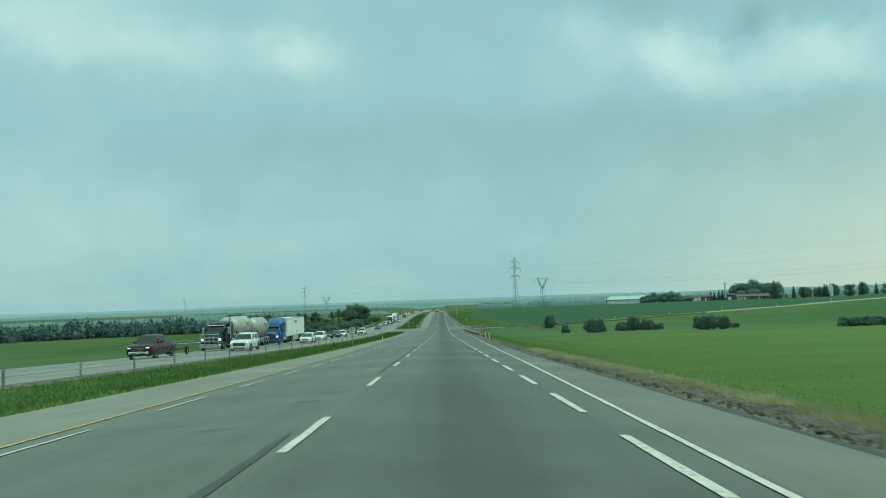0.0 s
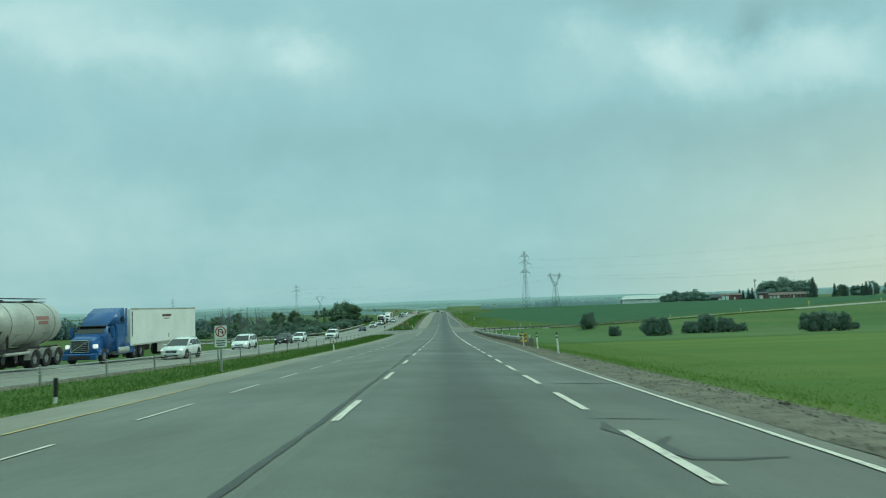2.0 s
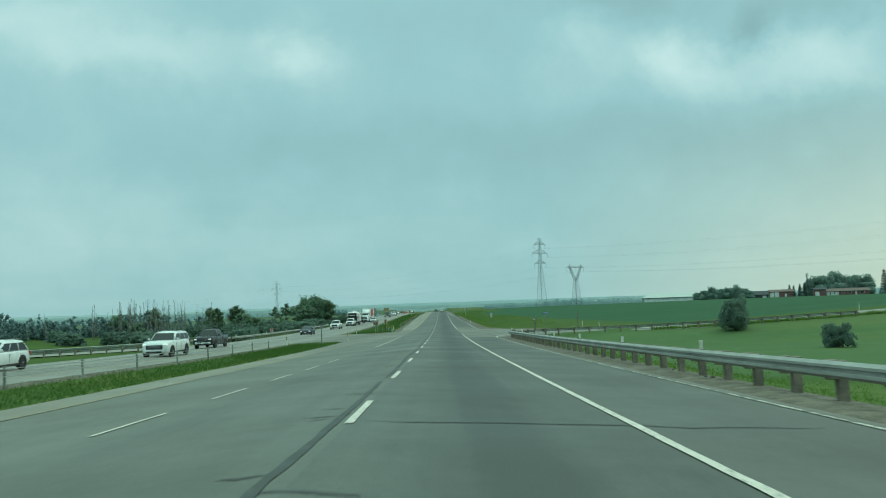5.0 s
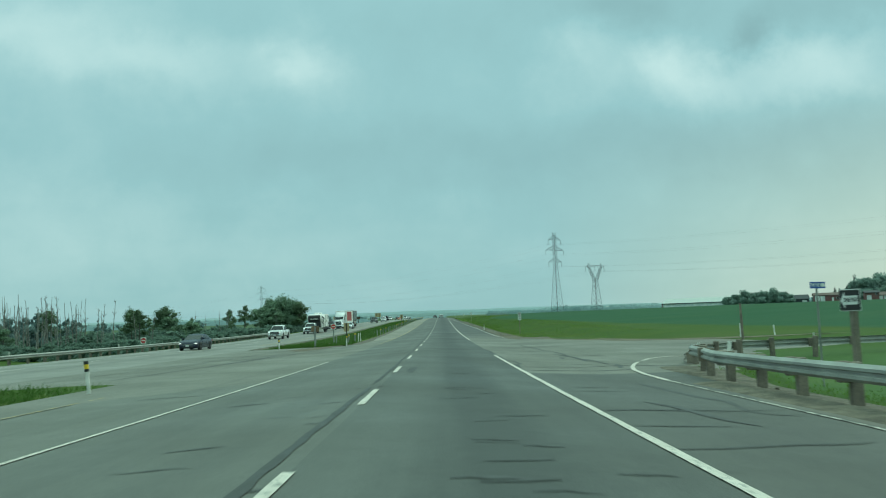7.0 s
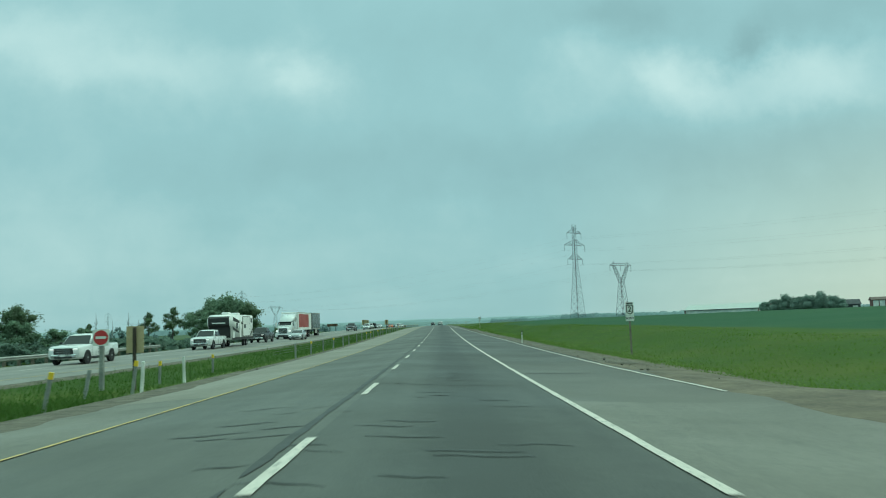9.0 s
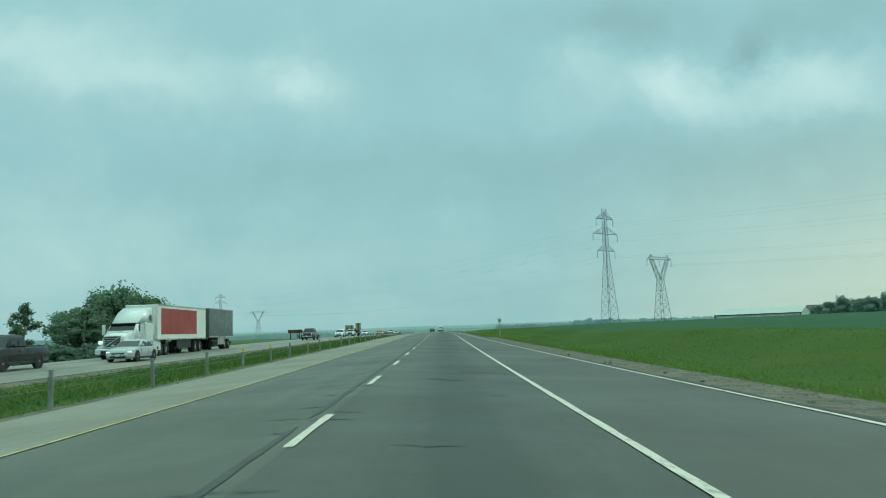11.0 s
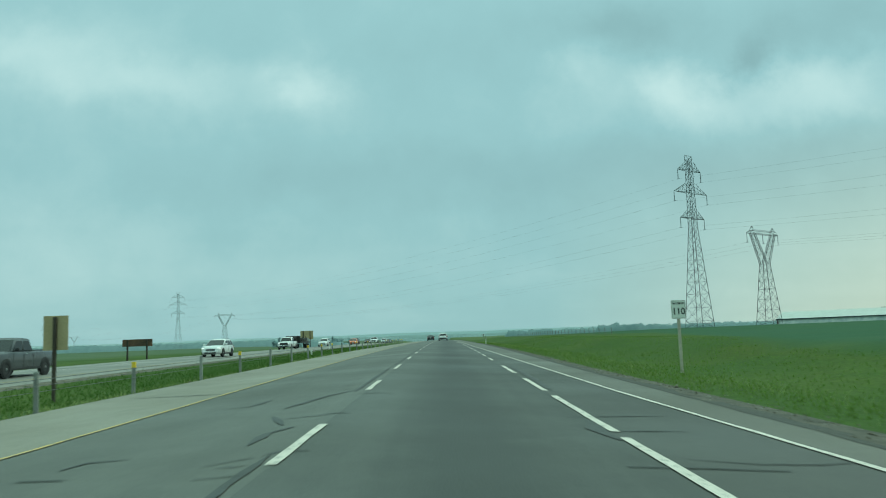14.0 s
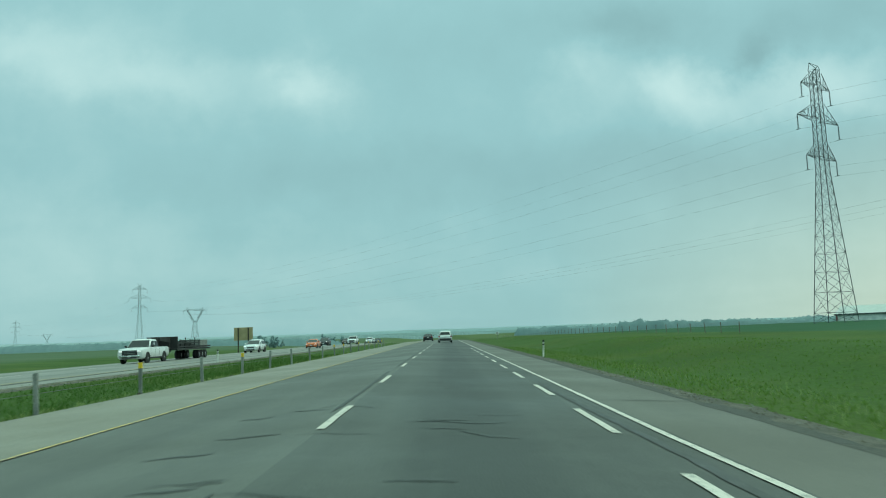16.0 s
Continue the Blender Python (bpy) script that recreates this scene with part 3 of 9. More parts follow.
# ---- carriageways ----
ys_road = [-380, -200, -100, -60] + [round(-40 + 4.0 * i, 1) for i in range(186)] + [720, 750, 790, 840, 900, 980, 1060, 1150, 1300, 1500]
cols = (pave_left, lambda y: max(pave_left(y) + 0.1, yellow_left(y) - 0.14) if y < 231 else max(pave_left(y) + 0.1, EDGE_L - 0.6), lambda y: max(pave_left(y) + 0.2, EDGE_L), lambda y: LANE_L, lambda y: LANE_R, lambda y: float(np.interp(y, (232, 286), (solid_right(232), solid_after(286))) if 232 < y < 286 else (solid_right(y) if y < 260 else solid_after(y))) + 0.12, pave_right)
verts, faces, index = [], [], []
split_by, lane_of = (3, 3, 1, 1, 3, 3), []
for j, n_sub in enumerate(split_by):
    lane_of += [j] * n_sub
for y in ys_road:
    edge_x = [float(c(y)) for c in cols]
    for j, n_sub in enumerate(split_by):
        for k in range(n_sub):
            x = edge_x[j] + (edge_x[j + 1] - edge_x[j]) * k / n_sub
            verts.append((x, y, road_z(x, y)))
    verts.append((edge_x[6], y, road_z(edge_x[6], y)))
wide_n = len(lane_of) + 1
for i in range(len(ys_road) - 1):
    y = ys_road[i]
    for col, j in enumerate(lane_of):
        a = i * wide_n + col
        faces.append((a, a + 1, a + wide_n + 1, a + wide_n))
        if j == 0:
            index.append(8 if 200 < y < 288 else 1)
        elif j == 1:
            index.append(7 if y < 231 else (8 if y < 288 else 1))
        elif j == 2:
            index.append(6)
        elif j == 5:
            index.append(4 if 230 < y < 281 else (5 if 280 < y < 404 else (3 if y < 222 or y > 284 else 2)))
        elif j == 4:
            index.append(4 if 230 < y < 281 else (5 if 280 < y < 404 else (2 if y < 452 else 0)))
        else:
            index.append(0)
road = tagged(new("road", mesh_of("road", verts, faces, [ASPHALT, SHOULDER, AUXILIARY, RIGHT_SHOULDER, APRON, DUSTED, LEFT_LANE, LEFT_TURN, CROSSOVER], index)), "worn grey asphalt carriageway with painted lines and tar seals", "road", kind="structure")
far_road = strip("road", ys_road, lambda y: FAR_OUT, lambda y: FAR_NEAR, lambda x, y: far_z(y) - 0.02 * abs(x - FAR_MID) + 0.1, FAR_ASPHALT, 0.0, None, 8)
tagged(far_road, "pale grey asphalt carriageway for oncoming traffic", "road", kind="structure")


def far_top(x, y):
    return far_z(y) - 0.02 * abs(x - FAR_MID) + 0.1


# crossover through the median and the aprons of the junction
def patch(name, xs, ys, height, mat, label, ragged=0.0):
    vs, fs = [], []
    for i, y in enumerate(ys):
        for j, x in enumerate(xs):
            qx, qy = x, y
            if ragged and (i in (0, len(ys) - 1)):
                qy += ragged * noise.noise((x * 0.35, y, 1.0))
            vs.append((qx, qy, height(qx, qy) - (0.10 if ragged and i in (0, len(ys) - 1) else 0)))
    k = len(xs)
    for i in range(len(ys) - 1):
        for j in range(k - 1):
            b0 = i * k + j
            fs.append((b0, b0 + 1, b0 + k + 1, b0 + k))
    return tagged(new(name, mesh_of(name, vs, fs, mat)), label, "road", kind="structure")


def blend_cross(x, y):
    if x > pave_left(y):
        return float(road_z(x, y)) + (0.012 if x < -7.9 else -0.02)
    u = (x - FAR_NEAR) / (pave_left(y) - FAR_NEAR)
    return float(far_top(FAR_NEAR, y) * (1 - u) + road_z(pave_left(y), y) * u) + 0.012


patch("pavement", [FAR_NEAR - 0.3 + 0.95 * i for i in range(11)], [236 + 2 * i for i in range(22)], blend_cross, CROSSOVER, "paved crossover through the grassy median", 2.5)


def apron_z(x, y):
    u = float(smooth(8, 16, np.float64(x)))
    return float(road_z(min(x, pave_right(y)), y)) * (1 - u) + float(side_rise(np.float64(x))) * u + 0.015


def apron():
    xs, n_row = [6.3 + 0.9 * i for i in range(33)], 18
    vs, fs = [], []
    for x in xs:
        lo = 232.6 + 11.2 * float(smooth(8.5, 14, np.float64(x))) + 0.5 * noise.noise((x, 3.0, 0.0))
        hi = float(np.interp(x, (6.3, 9, 10.5, 13, 16, 22, 35), (286, 276, 270, 266, 264, 262, 256))) + 1.2 * noise.noise((x * 0.6, 9.0, 0.0))
        for j in range(n_row):
            y = lo + (hi - lo) * j / (n_row - 1)
            vs.append((x, y, apron_z(x, y) - (0.07 if x < 6.4 or j in (0, n_row - 1) else 0)))
    for i in range(len(xs) - 1):
        for j in range(n_row - 1):
            b0 = i * n_row + j
            fs.append((b0, b0 + n_row, b0 + n_row + 1, b0 + 1))
    tagged(new("pavement", mesh_of("pavement", vs, fs, APRON)), "dusty pale apron where the side road meets the highway", "road", kind="structure")


apron()
tagged(strip("verge", [round(261 + 1.0 * i, 1) for i in range(61)], lambda y: max(float(pave_right(y)) - 0.3, float(np.interp(y, (261, 264, 268, 271, 273, 278), (18, 11, 8, 7.7, 7.1, 6.2)))), lambda y: float(np.interp(y, (261, 262, 264, 266, 270, 276, 292, 305, 321), (28, 25, 17, 14, 11.2, 9.9, 10.4, 9.8, 7.9))), lambda x, y: float(ground_z(x, y)), DIRT, 0.022, None, 8, 0.5),
       "bare trampled dirt beside the junction apron", "verge", kind="structure")
tagged(strip("verge", [round(266 + 1.0 * i, 1) for i in range(34)], lambda y: float(np.interp(y, (266, 270, 276, 286, 299), (-10.2, -11.8, -10.2, -9.2, -8.3))), lambda y: float(np.interp(y, (266, 270, 278, 299), (-9.9, -9.0, -8.3, -7.8))), lambda x, y: blend_cross(x, y) + 0.014 if y < 279 and x < pave_left(y) else (float(road_z(x, y)) + 0.02 if x > pave_left(y) else float(ground_z(x, y)) + 0.03), DIRT, 0.0, None, 7, 0.8),
       "bare dirt along the edge of the crossover", "verge", kind="structure")
def dirt_in(y):
    return float(np.interp(y, (277, 282, 290, 300, 305), (6.5, 6.0, 6.0, 6.1, 6.3))) + 0.35 * noise.noise((y * 0.35, 6.0, 0.0)) + 0.12 * noise.noise((y * 1.6, 2.0, 0.0))


def nose_in(y):
    return float(np.interp(y, (279, 284, 288, 292, 297, 303), (-6.9, -6.75, -6.85, -6.8, -7.0, -7.5))) + 0.25 * noise.noise((y * 0.5, 9.0, 0.0)) + 0.1 * noise.noise((y * 1.8, 4.0, 0.0))


def on_road(x, y):
    return float(road_z(np.float64(min(max(x, float(pave_left(y))), float(pave_right(y)))), np.float64(y)))


tagged(strip("verge", [round(277 + 0.4 * i, 1) for i in range(72)], dirt_in, lambda y: max(float(pave_right(y)) - 0.1, 6.4), lambda x, y: on_road(x, y) - 0.004 + 0.018 * float(smooth(0.0, 0.8, np.float64(x - dirt_in(y)))), DIRT, 0.0, None, 6),
       "brown dirt washed over the edge of the asphalt", "verge", kind="structure")
tagged(strip("verge", [round(279 + 0.4 * i, 1) for i in range(60)], lambda y: float(pave_left(y)) + 0.15 - 0.75 * float(smooth(276, 286, np.float64(y))), nose_in, lambda x, y: max(on_road(x, y) - 0.004 + 0.02 * float(smooth(0.0, 0.7, np.float64(nose_in(y) - x))), float(ground_z(x, y)) + 0.045 if x < float(pave_left(y)) else -9.0), GRAVEL, 0.0, None, 7),
       "grey dirt beside the nose of the median", "verge", kind="structure")
side_x = [26 + 4 * k for k in range(75)]
patch("road", side_x, [246.6, 251, 255.8], lambda x, y: float(side_rise(np.float64(x))) + 0.08 - 0.01 * abs(y - 251), SIDE_GRAVEL, "pale gravel side road climbing between fields")
left_x = [-360, -260, -180, -140, -110, -90, -75, -62, -50, -42, -36, -32, -28]
patch("road", left_x, [247, 251, 255], lambda x, y: float(side_fall(np.float64(x))) + 0.12 + (0.12 if x > -31 else 0), SIDE_GRAVEL, "pale gravel side road falling away from the highway")

# gravel and straw fringes along the pavement
ys_fine = [round(-40 + 1.0 * i, 1) for i in range(741)]
def fringe(name, lo, hi, base, out0, out1, side, mat, label):
    ys = [y for y in ys_fine if lo <= y <= hi]
    f = strip(name, ys, lambda y: base(y) + side * (out0 if side > 0 else out1), lambda y: base(y) + side * (out1 if side > 0 else out0), lambda x, y: float(ground_z(x, y)) - 0.06 * float(smooth(0.75, 1.0, np.float64(abs((side * (x - float(base(y))) - out0) / (out1 - out0) * (2 if out0 > 0 else 1) - (1 if out0 > 0 else 0))))), mat, 0.035, None, 5, 0.22)
    return tagged(f, label, "verge", kind="structure")


fringe("verge", -40, 236, pave_right, -0.2, 1.9, 1, GRAVEL, "strip of loose gravel beside the asphalt")
tagged(strip("verge", [round(62 + 0.7 * i, 1) for i in range(238)], lambda y: float(solid_right(y)) + 0.17 + 0.35 * float(smooth(80, 62, np.float64(y))) + 0.10 * noise.noise((y * 0.4, 3.0, 0.0)), lambda y: float(pave_right(y)) + 0.1, lambda x, y: float(road_z(np.float64(min(x, float(pave_right(y)))), np.float64(y))) - 0.004 + 0.036 * float(smooth(0.2, 0.7, np.float64(x - float(solid_right(y))))), GRAVEL, 0.0, None, 5), "loose grey-brown gravel spread over the edge of the asphalt", "verge", kind="structure")
fringe("verge", 300, 428, pave_right, -0.2, 2.3, 1, GRAVEL, "wide strip of brown gravel beside the asphalt")
fringe("verge", 428, 700, pave_right, -0.2, 1.25, 1, DARK_GRAVEL, "strip of dark gravel and earth beside the asphalt")
fringe("verge", -40, 232, pave_left, -0.2, 0.55, -1, GRAVEL, "narrow strip of pale gravel beside the median")
fringe("verge", 292, 400, pave_left, -0.2, 1.5, -1, GRAVEL, "strip of brown gravel beside the median")
fringe("verge", 400, 700, pave_left, -0.2, 0.75, -1, GRAVEL, "narrow strip of pale gravel beside the median")
fringe("verge", -40, 44, pave_right, 1.05, 1.6, 1, DRY_GRASS, "strip of dry straw and turned earth")
for lo, hi, wide in ((-40, 66, 0.16), (300, 430, 0.12), (430, 700, 0.30)):
    ys = [round(lo + 0.5 * i, 1) for i in range(int((hi - lo) * 2) + 1)]
    lip = strip("verge", ys, lambda y: float(pave_right(y)) - 0.05 + 0.05 * noise.noise((y * 0.9, 2.0, 0.0)), lambda y, wide=wide: float(pave_right(y)) + wide * (0.7 + 0.9 * noise.noise((y * 0.35, 7.0, 0.0)) + 0.35 * noise.noise((y * 1.7, 3.0, 0.0))), lambda x, y: max(float(ground_z(x, y)) + 0.04, float(road_z(np.float64(min(x, float(pave_right(y)))), np.float64(y))) - 0.004), LIP, 0.008, None, 2, 0.0)
    tagged(lip, "dark crumbling edge of the asphalt", "verge", kind="structure")
for lo, hi in ((-40, 236), (278, 700)):
    ys = [y for y in ys_fine if lo <= y <= hi]
    tagged(strip("verge", ys, lambda y: FAR_NEAR - 0.2, lambda y: FAR_NEAR + 0.8, lambda x, y: (lambda u: (far_top(FAR_NEAR, y) + 0.012) * (1 - u) + (float(ground_z(x, y)) - 0.03) * u)(float(smooth(-0.1, 0.8, np.float64(x - FAR_NEAR)))), GRAVEL, 0.0, None, 5, 0.1), "gravel edge of the far carriageway", "verge", kind="structure")

# ---- painted lines, laid on the asphalt ----
def paint_line(name, lo, hi, xf, wide, mat, height=road_z, parent=None, step=0.6, wob=0.016):
    n_seg = max(1, int(round((hi - lo) / step)))
    ys = [lo + (hi - lo) * i / n_seg for i in range(n_seg + 1)]
    return strip(name, ys, lambda y: xf(y) - wide / 2, lambda y: xf(y) + wide / 2, lambda x, y: float(height(x, y)), mat, 0.012, parent or road, 1, wob)


dash_first = 8.06
for k in range(-5, 72):
    y0 = dash_first + DASH * k
    paint_line("lane_dash", y0, y0 + 3.05, lambda y: LANE_L, 0.112, WHITE_LINE)
for k in range(-8, 30):                                   # broken lines of the turning lanes on both sides
    y0 = 15.2 + 5.83 * k
    if y0 < 204:
        paint_line("lane_dash", y0, y0 + 3.0, lambda y: EDGE_L - 0.11, 0.085, WHITE_LINE)
    y0 = 6.3 + 6.03 * k
    if y0 < 118:
        paint_line("lane_dash", y0, y0 + 3.45, lambda y: LANE_R + 0.02, 0.13, WHITE_LINE)
for lo, hi in ((121.9, 245.4), (276.0, 429.6), (430.15, 435.6), (436.9, 441.2), (444.0, 448.8)):
    paint_line("edge_line", lo, hi, lambda y: LANE_R, 0.125, WHITE_LINE)
for k in range(5, 21):
    y0 = 424.7 + 5.93 * k
    paint_line("lane_dash", y0, y0 + 3.1, lambda y: LANE_R, 0.115, WHITE_LINE)
paint_line("edge_line", -60, 92, solid_right, 0.10, WHITE_LINE)
paint_line("edge_line", 92, 229, solid_right, 0.08, WORN_LINE)
paint_line("edge_line", 286, 720, solid_after, 0.10, WHITE_LINE)
paint_line("edge_line", 207, 244, lambda y: EDGE_L, 0.10, WHITE_LINE)
paint_line("edge_line", -60, 68, yellow_left, 0.11, YELLOW_LINE)
paint_line("edge_line", 68, 84, yellow_left, 0.10, PALE_YELLOW)
paint_line("edge_line", 84, 230, yellow_left, 0.10, WORN_YELLOW)
paint_line("edge_line", 274, 720, lambda y: EDGE_L - 0.03, 0.085, PALE_YELLOW)
paint_line("edge_line", 196, 226, lambda y: 6.19, 0.05, WORN_LINE)
for k in range(-5, 60):
    y0 = 6 + 9.0 * k
    if y0 < 540:
        paint_line("lane_dash", y0, y0 + 3.0, lambda y: FAR_MID, 0.13, WHITE_LINE, far_top, far_road)
paint_line("edge_line", -60, 700, lambda y: -26.2, 0.12, WHITE_LINE, far_top, far_road, 8, 0)
paint_line("edge_line", -60, 234, lambda y: -18.6, 0.12, FADED_YELLOW, far_top, far_road, 8)
paint_line("edge_line", 290, 700, lambda y: -18.6, 0.12, FADED_YELLOW, far_top, far_road, 8)


def corner_line(points, wide, mat):
    """A painted line along points of the plan."""
    vs, fs = [], []
    for i, (x, y) in enumerate(points):
        a0, b0 = points[max(0, i - 1)], points[min(len(points) - 1, i + 1)]
        d = Vector((b0[0] - a0[0], b0[1] - a0[1])).normalized()
        for s in (-1, 1):
            qx, qy = x - d.y * wide / 2 * s, y + d.x * wide / 2 * s
            vs.append((qx, qy, (apron_z(qx, qy) if qx > 6.4 and qy > 239 else float(road_z(qx, qy))) + 0.014))
    for i in range(len(points) - 1):
        fs.append((2 * i, 2 * i + 1, 2 * i + 3, 2 * i + 2))
    ob = new("edge_line", mesh_of("edge_line", vs, fs, mat))
    ob.parent = road


corner_line([(5.68, 228.9), (5.77, 231.5), (5.95, 233.3), (6.25, 234.8), (6.65, 236.2), (6.96, 237.1), (7.5, 238.4), (8.04, 239.4), (8.7, 240.3), (9.4, 241.0), (11.0, 242.0)], 0.13, WHITE_LINE)

# ---- roadside furniture ----
def box(bm, cx, cy, cz, sx, sy, sz, bevel=0.0, m=None):
    """A block with its centre and sizes; bevel rounds its edges."""
    r = bmesh.ops.create_cube(bm, size=1.0, matrix=(m or Matrix()) @ Matrix.Translation((cx, cy, cz)) @ Matrix.Diagonal((sx, sy, sz, 1)))
    if bevel:
        es = list({e for v in r["verts"] for e in v.link_edges})
        bmesh.ops.bevel(bm, geom=es, offset=bevel, segments=1, affect="EDGES")
    return bm


def rod(bm, a, b, r, sides=6, r2=None):
    """A round bar from a to b."""
    a, b = Vector(a), Vector(b)
    d = b - a
    q = d.to_track_quat("Z", "Y").to_matrix().to_4x4()
    bmesh.ops.create_cone(bm, cap_ends=True, segments=sides, radius1=r, radius2=r if r2 is None else r2, depth=d.length, matrix=Matrix.Translation((a + b) / 2) @ q)
    return bm


def thing(name, x, y, z, turn=0, label="", category="", group="", lean=(0, 0)):
    ob = new(name)
    ob.empty_display_size = 0.1
    ob.matrix_basis = pose(x, y, z, lean[0], lean[1], turn)
    return tagged(ob, label, category, group)


def on_ground(x, y):
    return float(ground_z(x, y))


# W-beam guardrail
BEAM = ((0.0, 0.0), (0.045, 0.035), (0.08, 0.06), (0.08, 0.11), (0.025, 0.135), (0.025, 0.175), (0.08, 0.20), (0.08, 0.25), (0.045, 0.275), (0.0, 0.31))


def beam_mesh(a, b, ha, hb, side):
    """One length of rolled W-beam between two posts; side: which way its face looks."""
    a, b = Vector((*a, 0)), Vector((*b, 0))
    d = (b - a).normalized()
    out = Vector((d.y, -d.x, 0)) * side
    vs, fs, n = [], [], len(BEAM)
    for p, h in ((a - d * 0.08, ha), (b + d * 0.08, hb)):
        for q, z in BEAM:
            vs.append(p + out * q + Vector((0, 0, h + z)))
        for q, z in reversed(BEAM):
            vs.append(p + out * (q - 0.008) + Vector((0, 0, h + z)))
    for i in range(2 * n):
        j = (i + 1) % (2 * n)
        fs.append((i, j, j + 2 * n, i + 2 * n))
    return mesh_of("rail", vs, fs, GALV)


def block_mesh(name, sx, sy, sz, mat, bevel=0.015):
    bm = bmesh.new()
    box(bm, 0, 0, sz / 2, sx, sy, sz, bevel)
    me = bpy.data.meshes.new(name)
    bm.to_mesh(me)
    bm.free()
    me.materials.append(mat)
    return me


POST_ME = block_mesh("post", 0.2, 0.15, 1.04, POST_WOOD)
TALL_POST_ME = block_mesh("post", 0.2, 0.15, 1.16, POST_WOOD)
BLOCK_ME = block_mesh("blockout", 0.2, 0.15, 0.36, POST_WOOD)
FLAG_ME = block_mesh("reflector", 0.012, 0.10, 0.26, WHITE_PLASTIC, 0.003)
BOLT_BM = bmesh.new()
bmesh.ops.create_cone(BOLT_BM, cap_ends=True, segments=8, radius1=0.022, radius2=0.014, depth=0.02, matrix=Matrix.Rotation(radians(90), 4, "Y"))
BOLT_ME = bpy.data.meshes.new("bolt")
BOLT_BM.to_mesh(BOLT_ME)
BOLT_BM.free()
BOLT_ME.materials.append(GALV)


def guardrail(points, side, label, every=2, flags=5, gap=1.905, height=on_ground, post_me=POST_ME):
    """Guardrail along plan points; side +1: its face looks to the right of its run, -1: to the left."""
    pts = [Vector((*p, 0)) for p in points]
    spots, carry = [], 0.0
    for a, b in zip(pts[:-1], pts[1:]):
        d = b - a
        s = carry
        while s < d.length:
            spots.append((a + d * (s / d.length), d.normalized()))
            s += gap
        carry = s - d.length
    spots = spots[:(len(spots) - 1) // every * every + 1]     # the last post carries the last rail
    gr = thing("guardrail", 0, 0, 0, 0, label, "guardrail", "guardrails by the junction")
    tops = [height(p.x, p.y) for p, _ in spots]
    tops = [sum(tops[max(0, i - 2):i + 3]) / len(tops[max(0, i - 2):i + 3]) for i in range(len(tops))]
    for i, (p, d) in enumerate(spots):
        out = Vector((d.y, -d.x, 0)) * side
        ang = math.degrees(math.atan2(out.y, out.x))
        tilt = random.uniform(-2.5, 2.5)
        q = p - out * 0.31
        piece("post", post_me, gr, pose(q.x, q.y, tops[i] - 0.30, tilt, random.uniform(-2, 2), ang))
        q = p - out * 0.105
        piece("blockout", BLOCK_ME, gr, pose(q.x, q.y, tops[i] + 0.40, 0, 0, ang))
        if i % flags == 1:
            q = p - out * 0.3
            piece("reflector", FLAG_ME, gr, pose(q.x, q.y, tops[i] + 0.72, random.uniform(-9, 9), 0, ang + 90), "small white reflector plate")
        if i % every == 0:
            q = p + out * 0.034
            piece("bolt", BOLT_ME, gr, pose(q.x, q.y, tops[i] + 0.595, 0, 0, ang))
        if i % every == 0 and i + every < len(spots):
            r = spots[i + every][0]
            piece("rail", beam_mesh((p.x, p.y), (r.x, r.y), tops[i] + 0.44, tops[i + every] + 0.44, side), gr)
    return gr


right_rail = guardrail([(7.05, 122.0), (6.95, 160), (7.0, 215), (6.8, 226), (6.85, 229.8), (7.25, 232.0), (8.0, 233.6)], -1, "long galvanised steel guardrail on timber posts beside the turning lane")
bm = bmesh.new()
box(bm, 6.98, 122.0, on_ground(7.0, 122.0) + 0.58, 0.12, 0.5, 0.32, 0.03)
part("end_terminal", bm, GALV, right_rail, "boxed steel end terminal")
bm = bmesh.new()
rod(bm, (7.92, 233.55, on_ground(7.9, 233.5) + 0.44), (7.92, 233.55, on_ground(7.9, 233.5) + 0.75), 0.15, 14)
part("end_terminal", bm, GALV, right_rail, "rounded steel end piece")
guardrail([(8.2, 235.4), (9.4, 238.6), (11, 241), (13.2, 242.3), (18, 243), (25, 243.3), (52, 243.3)], -1, "galvanised guardrail seen from behind along the gravel side road", height=lambda x, y: float(side_rise(np.float64(x))) - 0.02, post_me=TALL_POST_ME)
guardrail([(-29.3, 352), (-29.35, 300), (-29.3, 268), (-30.5, 261.5), (-34, 258.5), (-60, 257.5), (-100, 257.5)], -1, "weathered galvanised guardrail beyond the oncoming lanes", flags=9, height=lambda x, y: float(far_top(-28.6, y)) - 0.1 if x > -31 else float(side_fall(np.float64(x))))
guardrail([(-33, 244.6), (-70, 244.6), (-118, 244.6)], 1, "weathered galvanised guardrail along a gravel side road", flags=9, height=lambda x, y: float(side_fall(np.float64(x))))

